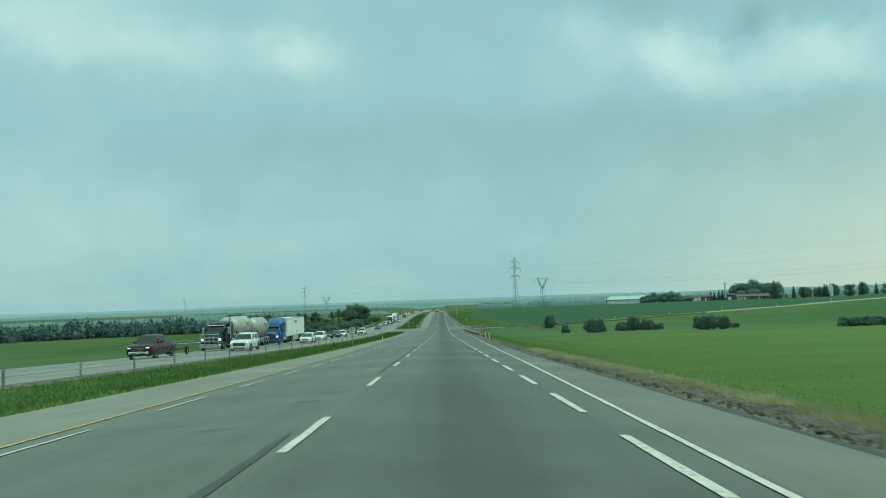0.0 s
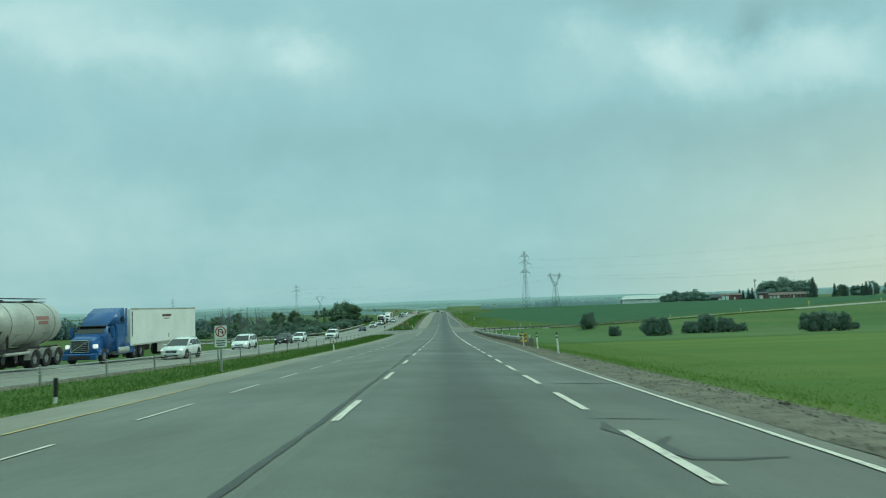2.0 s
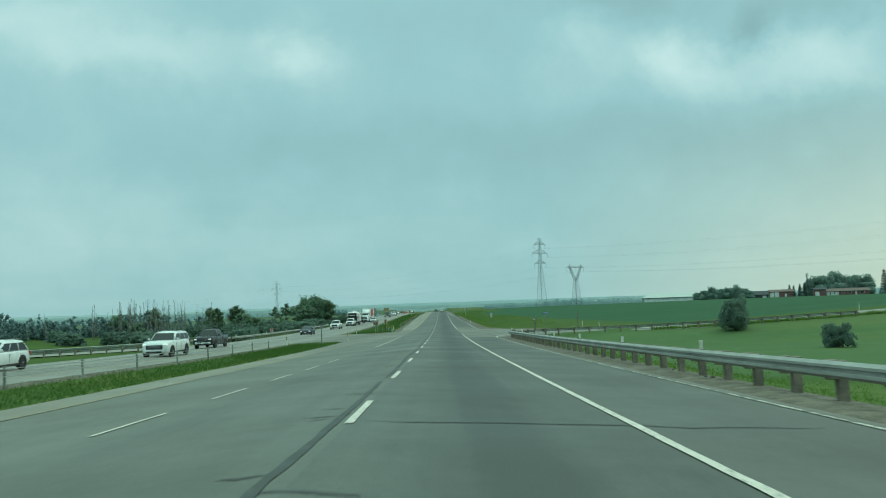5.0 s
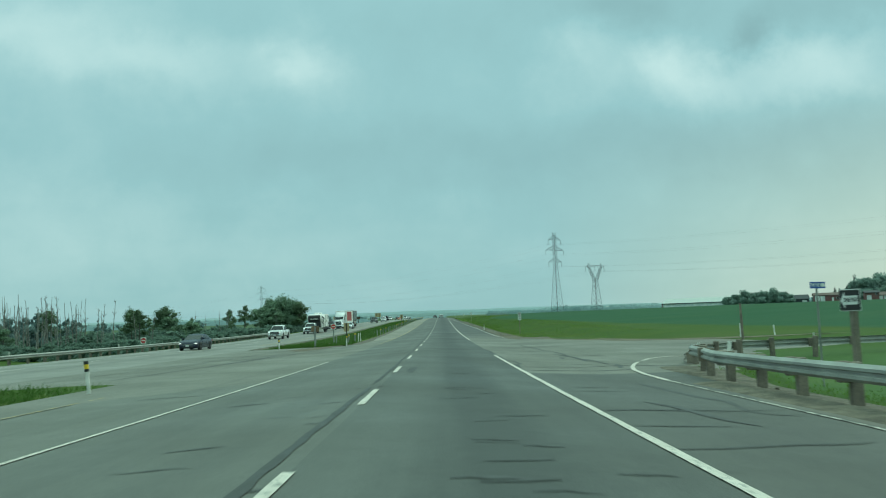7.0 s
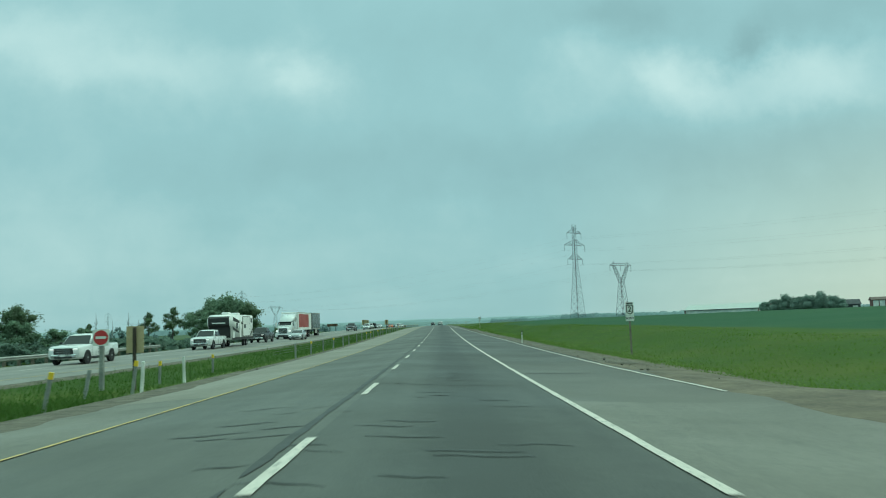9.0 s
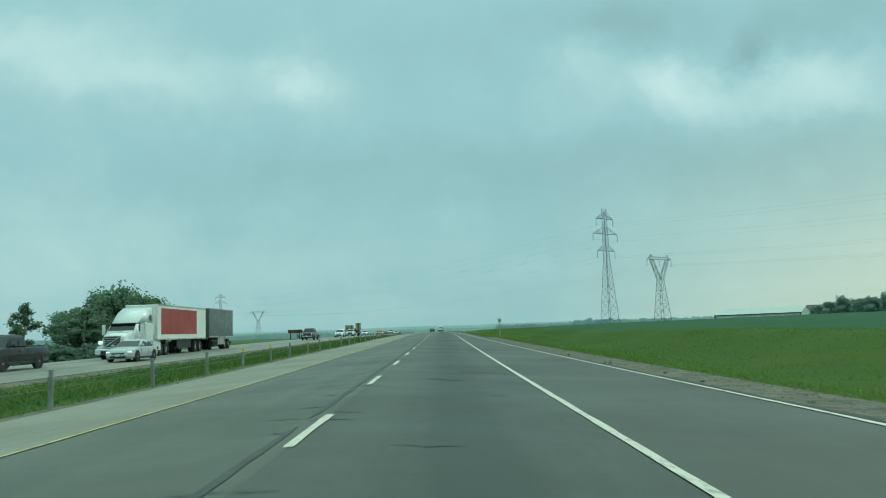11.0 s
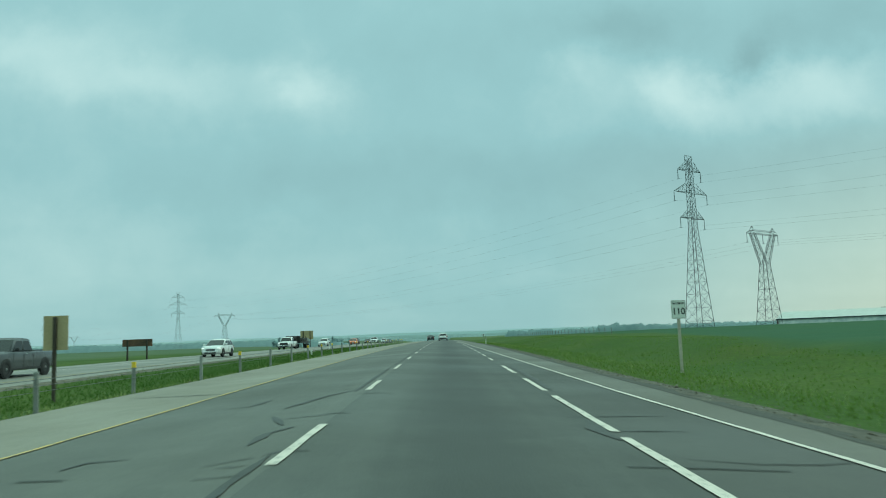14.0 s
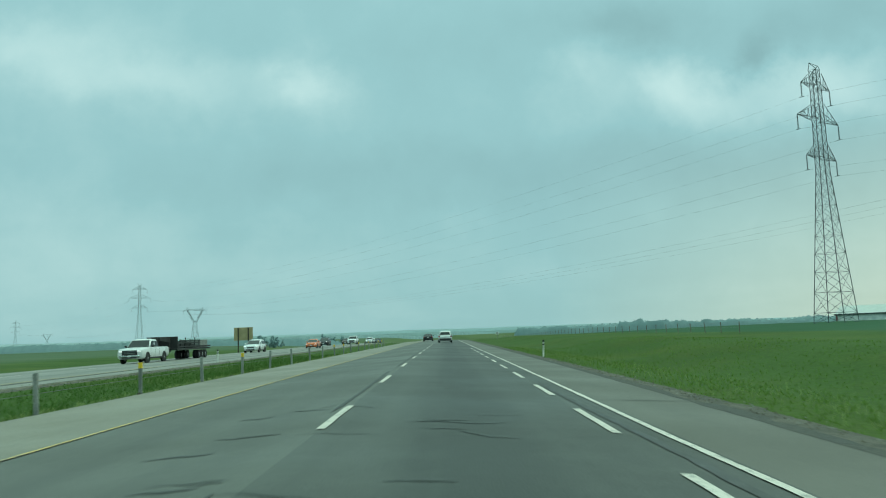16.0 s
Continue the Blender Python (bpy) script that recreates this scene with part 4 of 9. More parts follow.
# hazard board at the rail's end
hz = thing("hazard_marker", 6.50, 120.55, on_ground(6.50, 120.55), 8, "yellow and black striped hazard board at the guardrail end", "sign")
bm = bmesh.new()
box(bm, 0, 0.05, 0.5, 0.09, 0.09, 1.0, 0.01)
part("post", bm, POST_WOOD, hz)
bm = bmesh.new()
box(bm, 0, -0.02, 0.74, 0.50, 0.02, 0.70, 0.006)
part("board", bm, YELLOW_BAND, hz, "yellow reflective board")
for k in range(4):
    c = -0.34 + 0.27 * k
    bm = bmesh.new()
    pts = [(-0.25, c - 0.14), (0.25, c + 0.22), (0.25, c + 0.36), (-0.25, c + 0.0)]
    pts = [(x, min(max(z, -0.35), 0.35)) for x, z in pts]
    vs = [bm.verts.new((x, -0.0335, 0.74 + z)) for x, z in pts]
    bm.faces.new(vs)
    r = bmesh.ops.extrude_face_region(bm, geom=bm.faces[:])
    bmesh.ops.translate(bm, vec=(0, 0.003, 0), verts=[v for v in r["geom"] if isinstance(v, bmesh.types.BMVert)])
    part("stripe", bm, SIGN_BLACK, hz)


def tube(bm, pts, r, n=4):
    """One unbroken tube along points that run mostly along y or level."""
    rings = []
    for i, p in enumerate(pts):
        d = (pts[min(i + 1, len(pts) - 1)] - pts[max(i - 1, 0)]).normalized()
        s = d.cross(Vector((0, 0, 1))).normalized()
        u = s.cross(d)
        rings.append([bm.verts.new(p + (s * math.cos(2 * math.pi * k / n) + u * math.sin(2 * math.pi * k / n)) * r) for k in range(n)])
    for r0, r1 in zip(rings[:-1], rings[1:]):
        for k in range(n):
            bm.faces.new((r0[k], r0[(k + 1) % n], r1[(k + 1) % n], r1[k]))
    return bm


# delineator posts
def delineator(x, y, tall, bands, label, mat=None, lean=(0, 0), wide=0.10, z=None):
    d = thing("delineator_post", x, y, on_ground(x, y) if z is None else z, 0, label, "marker post", "roadside delineators", lean)
    bm = bmesh.new()
    box(bm, 0, 0, tall / 2 - 0.1, wide, wide * 0.55, tall + 0.2, 0.012)
    part("post", bm, mat or WHITE_PLASTIC, d)
    for lo, hi, m in bands:
        bm = bmesh.new()
        box(bm, 0, 0, (lo + hi) / 2, wide + 0.012, wide * 0.55 + 0.012, hi - lo, 0.006)
        part("band", bm, m, d)
    return d


def banded(tall, kind):
    if kind == "black_yellow":
        return [(tall - 0.30, tall - 0.22, BLACK_BAND), (tall - 0.22, tall - 0.09, YELLOW_BAND), (tall - 0.09, tall + 0.006, BLACK_BAND)]
    if kind == "black":
        return [(tall - 0.12, tall + 0.006, BLACK_BAND), (tall - 0.30, tall - 0.22, BLACK_BAND)]
    if kind == "half":
        return [(tall - 0.55, tall + 0.006, BLACK_BAND)]
    if kind == "yellow":
        return [(tall - 0.17, tall + 0.006, YELLOW_BAND)]
    return []


for x, y, tall, kind, lean in ((-9.4, 128.9, 0.95, "black_yellow", (0, -3)), (-9.8, 231.7, 1.02, "black_yellow", (0, -6)), (-8.1, 277.0, 1.0, "black_yellow", (0, 2)),
                               (-13.9, 276.9, 0.9, "black_yellow", (0, 0)), (-11.1, 83.0, 0.75, "half", (4, 3)), (-16.2, 231.2, 0.95, "black_yellow", (0, 0)),
                               (6.45, 119.9, 1.18, "black", (0, -4)), (6.73, 103.8, 1.22, "black", (0, -4)), (6.87, 114.6, 1.16, "black", (0, -3)),
                               (6.95, 333.7, 1.0, "black", (0, 0)), (6.1, 526, 1.0, "black", (0, 2)), (20.5, 262.6, 0.95, "plain", (0, 0)), (23, 263, 0.7, "plain", (0, -4)),
                               (-8.9, 293.9, 1.0, "plain", (0, 3)), (-9.1, 298.5, 1.0, "plain", (0, -2)), (-17.2, 540, 1.0, "black", (0, 0))):
    label = {"black_yellow": "white post with black and yellow bands on the verge", "half": "short white post with a black upper half in grass",
             "black": "white roadside post with black bands", "plain": "plain white plastic roadside post"}[kind]
    delineator(x, y, tall, banded(tall, kind), label, None, lean)

marker = thing("hazard_marker", 94.1, 258.6, on_ground(94.1, 258.6), 14, "slim yellow hazard marker on a post by the side road", "sign")
bm = bmesh.new()
box(bm, 0, 0.04, 0.6, 0.09, 0.07, 1.6, 0.01)
part("post", bm, YELLOW_BAND, marker)
bm = bmesh.new()
box(bm, 0, -0.015, 1.15, 0.42, 0.02, 0.85, 0.006)
part("board", bm, YELLOW_BAND, marker, "yellow reflective board")
for x, y in ((58, 257.2), (76, 257.2), (112, 257.4), (130, 257.4)):
    delineator(x, y, 0.95, [], "plain white plastic roadside post")
# grey posts of the median fence, some with a yellow cap
for x, y, tall, kind, lean in ((-9.5, 289.2, 1.0, "yellow", (0, 11)), (-9.75, 291.9, 0.95, "plain", (0, 10)), (-9.3, 294.2, 1.05, "yellow", (0, 7)), (-10.7, 300.4, 0.9, "yellow", (0, 2)), (-10.9, 308.2, 0.9, "yellow", (0, 0)), (-10.4, 287.6, 0.95, "plain", (0, 0))):
    delineator(x, y, tall, banded(tall, kind), "grey leaning post with a yellow cap" if kind == "yellow" else "weathered grey leaning post", GREY_POST, lean)
for k in range(0, 48):
    y = 319.4 + 5.95 * k
    kind = ("plain", "yellow", "plain", "yellow", "plain")[k % 5] if k % 3 else ("yellow" if k % 2 else "plain")
    delineator(-9.0 + random.uniform(-0.12, 0.12), y + random.uniform(-0.2, 0.2), 0.98, banded(0.98, kind), "grey median post with a yellow reflector cap" if kind == "yellow" else "plain grey median post in grass",
               GREY_POST, (random.uniform(-2, 2), random.uniform(-2.5, 2.5)), 0.11)

# cable barrier by the oncoming lanes
cable = thing("cable_barrier", 0, 0, 0, 0, "cable barrier of slim posts and three steel cables in the median", "barrier")
CABLE_POST = block_mesh("post", 0.09, 0.06, 0.92, GREY_POST, 0.008)
cab_y = [-20 + 6.2 * i for i in range(40)]
for y in cab_y:
    x = -16.0
    piece("post", CABLE_POST, cable, pose(x, y, on_ground(x, y) - 0.05, random.uniform(-2, 2), random.uniform(-2, 2), 0))
for h in (0.48, 0.62, 0.76):
    bm = bmesh.new()
    rings = [[bm.verts.new((-15.95 + 0.012 * sx, a, on_ground(-16, a) + h + 0.012 * sz)) for sx, sz in ((1, 0), (0, 1), (-1, 0), (0, -1))] for a in cab_y]
    for r0, r1 in zip(rings[:-1], rings[1:]):
        for k in range(4):
            bm.faces.new((r0[k], r0[(k + 1) % 4], r1[(k + 1) % 4], r1[k]))
    part("cable", bm, GALV, cable)


median_cable = thing("cable_barrier", 0, 0, 0, 0, "three thin steel cables strung along grey median posts", "barrier")
for h in (0.50, 0.64, 0.78):
    bm = bmesh.new()
    tube(bm, [Vector((-9.07, y, on_ground(-9.0, y) + h)) for y in np.arange(313.4, 600.0, 5.95)], 0.007, 4)
    part("cable", bm, CHASSIS_GREY, median_cable)


# ---- signs ----
def outline(bm, pts, y, thick):
    """A flat plate with the outline pts (x, z), its face at y."""
    f = bm.faces.new([bm.verts.new((x, y, z)) for x, z in pts])
    r = bmesh.ops.extrude_face_region(bm, geom=[f])
    bmesh.ops.translate(bm, vec=(0, thick, 0), verts=[v for v in r["geom"] if isinstance(v, bmesh.types.BMVert)])
    return bm


def rect(w, h, cz, r=0.03, cx=0.0):
    pts = []
    for sx, sz, a0 in ((1, 1, 0), (-1, 1, 90), (-1, -1, 180), (1, -1, 270)):
        for k in range(3):
            a = radians(a0 + 45 * k)
            pts.append((cx + sx * (w / 2 - r) + r * math.cos(a), cz + sz * (h / 2 - r) + r * math.sin(a)))
    return pts


def disc(r, cz, cx=0.0, n=28):
    return [(cx + r * math.cos(2 * math.pi * k / n), cz + r * math.sin(2 * math.pi * k / n)) for k in range(n)]


def flat(name, pts, y, mat, parent, label="", thick=0.003):
    return part(name, outline(bmesh.new(), pts, y, thick), mat, parent, label)


def ring(name, r, width, cz, y, mat, parent):
    bm = bmesh.new()
    n = 32
    vs = [[bm.verts.new((q * math.cos(2 * math.pi * k / n), y, cz + q * math.sin(2 * math.pi * k / n))) for k in range(n)] for q in (r, r - width)]
    for k in range(n):
        bm.faces.new((vs[0][k], vs[0][(k + 1) % n], vs[1][(k + 1) % n], vs[1][k]))
    return part(name, bm, mat, parent)


def words(text, size, cx, cz, y, mat, parent, stretch=1.0):
    """Raised letters in the built-in typeface, facing -y."""
    cu = bpy.data.curves.new("lettering", "FONT")
    cu.body, cu.size, cu.align_x, cu.align_y, cu.extrude, cu.offset = text, size, "CENTER", "CENTER", 0.001, size * 0.024
    tmp = bpy.data.objects.new("lettering", cu)
    scene.collection.objects.link(tmp)
    me = bpy.data.meshes.new_from_object(tmp.evaluated_get(bpy.context.evaluated_depsgraph_get()))
    bpy.data.objects.remove(tmp)
    bpy.data.curves.remove(cu)
    me.materials.clear()
    me.materials.append(mat)
    ob = new("lettering", me)
    ob.parent = parent
    ob.matrix_basis = Matrix.Translation((cx, y, cz)) @ Matrix.Rotation(radians(90), 4, "X") @ Matrix.Diagonal((stretch, 1, 1, 1))
    return ob


def sign(name, x, y, label, post, post_w, top, turn=0, base=None, lean=(0, 0), posts=(0.0,), depth=None):
    """A sign thing with its post or posts, whose tops stand `top` above the ground."""
    g = on_ground(x, y) if base is None else base
    s = thing(name, x, y, g, turn, label, "sign", "", lean)
    for px in posts:
        bm = bmesh.new()
        box(bm, px, 0.02 + (depth or post_w) / 2, top / 2 - 0.15, post_w, depth or post_w, top + 0.3, 0.01)
        part("post", bm, post, s)
    return s


# no U-turn
s = sign("traffic_sign", -11.0, 99.6, "white no U-turn sign with a smaller plate on a grey post", GREY_POST, 0.10, 2.35, 0)
flat("plate", rect(0.62, 0.66, 2.02), -0.005, SIGN_WHITE, s, thick=0.012)
ring("ring", 0.27, 0.055, 2.04, -0.009, SIGN_RED, s)
arrow = [(-0.13, 1.86), (-0.08, 1.86), (-0.08, 2.09), (-0.05, 2.14), (0.04, 2.14), (0.07, 2.09), (0.07, 2.02), (0.02, 2.02), (0.095, 1.91), (0.17, 2.02), (0.12, 2.02), (0.12, 2.10), (0.06, 2.19), (-0.07, 2.19), (-0.13, 2.10)]
bm = bmesh.new()
for seg in (arrow[:6] + arrow[12:], arrow[5:12] + [arrow[12]]):
    f = bm.faces.new([bm.verts.new((px, -0.010, pz)) for px, pz in seg])
part("symbol", bm, SIGN_BLACK, s)
flat("bar", [(-0.21, 2.20), (-0.18, 2.23), (0.20, 1.88), (0.17, 1.85)], -0.0125, SIGN_RED, s)
flat("plate", rect(0.62, 0.40, 1.46), -0.005, SIGN_WHITE, s, thick=0.012)
for k in range(3):
    flat("text_bar", rect(0.46 - 0.06 * (k == 2), 0.05, 1.58 - 0.11 * k, 0.01), -0.009, SIGN_BLACK, s)


def no_entry(x, y, size, turn, post, post_w, top, label, base=None):
    s = sign("no_entry_sign", x, y, label, post, post_w, top, turn, base)
    c = top - size * 0.52
    flat("plate", rect(size, size, c), -0.005, SIGN_WHITE, s, thick=0.012)
    flat("disc", disc(size * 0.45, c), -0.009, SIGN_RED, s)
    flat("bar", rect(size * 0.64, size * 0.16, c, 0.01), -0.0125, SIGN_WHITE, s)
    return s


no_entry(-12.2, 298.6, 0.60, 0, GREY_POST, 0.15, 2.25, "red and white no-entry sign on a thick pale wooden post")
no_entry(-30.6, 290, 0.62, -12, GREY_POST, 0.07, 1.75, "small red and white no-entry sign behind the guardrail", base=-1.6)
# backs of signs that face the oncoming lanes
def sign_back(x, y, w, h, centre, turn, mat, post, label, post_w=0.10, posts=(0.0,), top=None):
    s = sign("sign_board", x, y, label, post, post_w, top or centre + h / 2 - 0.04, turn, None, (0, 0), posts)
    flat("board", rect(w, h, centre, 0.02), 0.02 + post_w + 0.002, mat, s, thick=0.02)
    return s


sign_back(-10.6, 297.6, 0.62, 0.95, 1.78, 0, SIGN_BACK, DARK_POST, "back of a tan wooden sign on a dark brown post")
sign_back(-10.75, 276.6, 0.70, 0.50, 1.62, 0, BROWN_BOARD, GREY_POST, "weathered brown sign board on a thick grey post", 0.14)
sign_back(-11.8, 444.6, 0.78, 1.08, 2.15, 0, SIGN_BACK, DARK_POST, "back of a tan wooden sign on a dark post")
sign_back(-32.0, 444.7, 0.9, 1.15, 2.35, 0, SIGN_BACK, DARK_POST, "tan sign board on one dark post beyond the far lanes")
sign_back(-31.9, 603.8, 3.0, 2.05, 3.15, 0, SIGN_BACK, DARK_POST, "large tan sign board on two dark posts", 0.16, (-0.8, 0.8))
sign_back(-32.0, 502.5, 3.1, 0.75, 2.1, 4, RUST, DARK_POST, "long rusty sign board on two posts", 0.16, (-1.0, 1.0))
sign_back(-12.6, 231.5, 0.34, 0.36, 1.95, 0, SIGN_ALU, GREY_POST, "small grey sign plate on a wooden post in the median", 0.11)
# one way
s = sign("traffic_sign", 9.25, 226.9, "black and white one-way arrow sign on a wooden post", POST_WOOD, 0.13, 2.3, -77, -0.75)
flat("plate", rect(0.60, 0.45, 2.15), -0.005, SIGN_BLACK, s, thick=0.012)
flat("border", rect(0.64, 0.49, 2.15), 0.008, SIGN_WHITE, s, thick=0.004)
flat("arrow", [(-0.27, 2.15), (-0.14, 2.33), (-0.14, 2.25), (0.26, 2.25), (0.26, 2.05), (-0.14, 2.05), (-0.14, 1.97)], -0.0095, SIGN_WHITE, s)
words("ONE WAY", 0.135, 0.06, 2.15, -0.012, SIGN_BLACK, s, 0.72)
# road name
s = sign("road_name_sign", 11.1, 232.1, "blue road name sign with white letters on a slim post", GREY_POST, 0.05, 2.62, 24, -0.75)
flat("plate", rect(0.62, 0.19, 2.62, 0.015), -0.005, SIGN_BLUE, s, thick=0.012)
words("TWP RD", 0.135, -0.10, 2.62, -0.009, SIGN_WHITE, s, 0.78)
flat("text_bar", rect(0.16, 0.095, 2.62, 0.01, 0.20), -0.009, SIGN_WHITE, s)
# route marker
s = sign("route_sign", 10.4, 311.2, "white highway shield marked 2 above a small north plate", POST_WOOD, 0.085, 2.5, 6, -1.15)
flat("plate", rect(0.46, 0.70, 2.15), -0.005, SIGN_WHITE, s, thick=0.012)
shield = [(-0.2, 2.33), (-0.1, 2.37), (0, 2.35), (0.1, 2.37), (0.2, 2.33), (0.205, 2.08), (0.16, 1.92), (0, 1.83), (-0.16, 1.92), (-0.205, 2.08)]
flat("shield_border", shield, -0.008, SIGN_BLACK, s)
flat("shield", [(px * 0.76, 2.10 + (pz - 2.10) * 0.80) for px, pz in shield], -0.0105, SIGN_WHITE, s, thick=0.002)
flat("text_bar", rect(0.36, 0.075, 2.435, 0.01), -0.009, SIGN_BLACK, s)
words("2", 0.40, 0, 2.11, -0.013, SIGN_BLACK, s)
flat("plate", rect(0.46, 0.30, 1.64), -0.005, SIGN_WHITE, s, thick=0.012)
words("NORTH", 0.17, 0, 1.64, -0.009, SIGN_BLACK, s, 0.74)
# speed limit
s = sign("speed_limit_sign", 9.45, 450.0, "white speed limit sign reading maximum 110 on a post", PALE_POST, 0.10, 2.9, 0, -1.1)
flat("plate", rect(0.56, 0.71, 2.61), -0.005, SIGN_WHITE, s, thick=0.012)
bm = bmesh.new()
for cx, cz, w, h in ((0, 2.94, 0.51, 0.011), (0, 2.28, 0.51, 0.011), (-0.255, 2.61, 0.011, 0.67), (0.255, 2.61, 0.011, 0.67)):
    box(bm, cx, -0.007, cz, w, 0.004, h)
part("border", bm, SIGN_BLACK, s)
words("MAXIMUM", 0.115, 0, 2.84, -0.009, SIGN_BLACK, s, 0.82)
words("110", 0.35, 0, 2.53, -0.009, SIGN_BLACK, s, 0.95)
# small far signs ahead
s = sign("traffic_sign", 14.2, 690, "small white sign far ahead beside the road", GREY_POST, 0.08, 1.9, 0)
flat("plate", rect(0.9, 0.7, 1.6), -0.005, SIGN_WHITE, s, thick=0.012)
for k in (-1, 1):
    flat("text_bar", rect(0.6, 0.14, 1.6 + 0.16 * k, 0.01), -0.009, SIGN_BLACK, s)
delineator(-13.4, 501.4, 0.5, banded(0.5, "plain"), "short plain white post in the median grass", None, (0, 0), 0.16)
# gate posts and a leaning fence post by the junction
for x, y, tall, w in ((19.2, 258.9, 2.3, 0.16), (-10.2, 281.5, 0.3, 0.2)):
    t = thing("wooden_post", x, y, on_ground(x, y), 0, "weathered round wooden post standing in grass", "post", "", (0, random.uniform(-3, 3)))
    bm = bmesh.new()
    rod(bm, (0, 0, -0.2), (0, 0, tall), w / 2, 10, w / 2 * 0.92)
    part("post", bm, POST_WOOD, t)

# field fence along the crop
fence = thing("field_fence", 0, 0, 0, 0, "wire farm fence on slim wooden posts along the crop", "fence")
FENCE_POST = block_mesh("post", 0.09, 0.09, 1.3, POST_WOOD, 0.015)
fp = [(30.5 - 0.004 * (k * 5.2), 560 + 5.2 * k) for k in range(62)]
for x, y in fp:
    piece("post", FENCE_POST, fence, pose(x, y, on_ground(x, y) - 0.1, random.uniform(-3, 3), random.uniform(-3, 3), 0))
for h in (0.55, 1.05):
    bm = bmesh.new()
    for a, b in zip(fp[:-1], fp[1:]):
        rod(bm, (*a, on_ground(*a) + h), (*b, on_ground(*b) + h), 0.008, 3)
    part("wire", bm, GREY_POST, fence)

# ---- transmission line ----
ARM_TURN = math.degrees(math.atan2(0.615, 0.789))      # crossarms lie square to it


def lattice(bm, levels, leg=0.062, brace=0.032):
    """Four legs through square sections (z, half width x, half width y, offset x), with crossed braces on each face."""
    def ring4(lv):
        z, a, b, ox = lv
        return [Vector((ox + sx * a, sy * b, z)) for sx, sy in ((1, 1), (-1, 1), (-1, -1), (1, -1))]
    for lo, hi in zip(levels[:-1], levels[1:]):
        p, q = ring4(lo), ring4(hi)
        for k in range(4):
            n = (k + 1) % 4
            rod(bm, p[k], q[k], leg, 4)
            rod(bm, p[k], q[n], brace, 3)
            rod(bm, p[n], q[k], brace, 3)
            rod(bm, q[k], q[n], brace, 3)
    return bm


def arm(bm, x0, x1, z, rise, half, leg=0.048, brace=0.026, steps=4):
    """A tapering crossarm from the body at x0 out to its tip at x1."""
    tip = Vector((x1, 0, z))
    low = [Vector((x0, s * half, z)) for s in (-1, 1)]
    top = [Vector((x0, s * half, z + rise)) for s in (-1, 1)]
    for p in low + top:
        rod(bm, p, tip, leg, 4)
    for k in range(1, steps):
        u = k / steps
        a, b = low[0].lerp(tip, u), low[1].lerp(tip, u)
        c, d = top[0].lerp(tip, u), top[1].lerp(tip, u)
        u2 = (k - 1) / steps
        rod(bm, a, b, brace, 3), rod(bm, a, c, brace, 3), rod(bm, b, d, brace, 3)
        rod(bm, low[0].lerp(tip, u2), c, brace, 3), rod(bm, low[1].lerp(tip, u2), d, brace, 3), rod(bm, low[0].lerp(tip, u2), b, brace, 3)


ARMS = ((24.9, 4.6, 2.1), (30.8, 6.3, 2.4), (36.0, 4.4, 2.0))


def insulator(x, z, parent, tall=2.3):
    bm = bmesh.new()
    rod(bm, (x, 0, z), (x, 0, z - tall), 0.045, 6)
    for k in range(9):
        c = z - 0.3 - k * (tall - 0.6) / 8
        bmesh.ops.create_cone(bm, cap_ends=True, segments=8, radius1=0.13, radius2=0.06, depth=0.10, matrix=Matrix.Translation((x, 0, c)))
    rod(bm, (x - 0.02, -0.35, z - tall), (x - 0.02, 0.35, z - tall), 0.05, 5)
    part("insulator", bm, LATTICE, parent, "hanging string of dark insulator discs")


def tall_tower(x, y, z):
    t = thing("transmission_tower", x, y, z, ARM_TURN, "tall steel lattice transmission tower with three crossarms", "pylon", "transmission towers")
    bm = bmesh.new()
    half = lambda h: 2.25 + (0.74 - 2.25) * min(h, 22.5) / 22.5
    hs = [0, 1.6, 4.6, 7.6, 10.4, 13.0, 15.4, 17.6, 19.4, 21.0, 22.5]
    lattice(bm, [(h, half(h), half(h), 0) for h in hs])
    hs = [22.5, 23.8, 25.0, 26.3, 27.6, 28.9, 30.1, 31.4, 32.7, 34.0, 35.2, 36.4, 37.6, 38.6]
    lattice(bm, [(h, 0.74 - 0.012 * (h - 22.5), 0.74 - 0.012 * (h - 22.5), 0) for h in hs], 0.052, 0.028)
    part("body", bm, LATTICE, t)
    bm = bmesh.new()
    for sx in (-1, 1):
        for sy in (-1, 1):
            rod(bm, (sx * 0.6, sy * 0.6, 38.6), (sx * 1.3, 0, 39.5), 0.05, 4)
    rod(bm, (-1.3, 0, 39.5), (1.3, 0, 39.5), 0.05, 4)
    part("earth_peak", bm, LATTICE, t)
    for az, reach, rise in ARMS:
        for s in (-1, 1):
            bm = bmesh.new()
            arm(bm, s * 0.7, s * reach, az, rise, 0.7)
            part("crossarm", bm, LATTICE, t)
            insulator(s * reach, az, t)
    return t


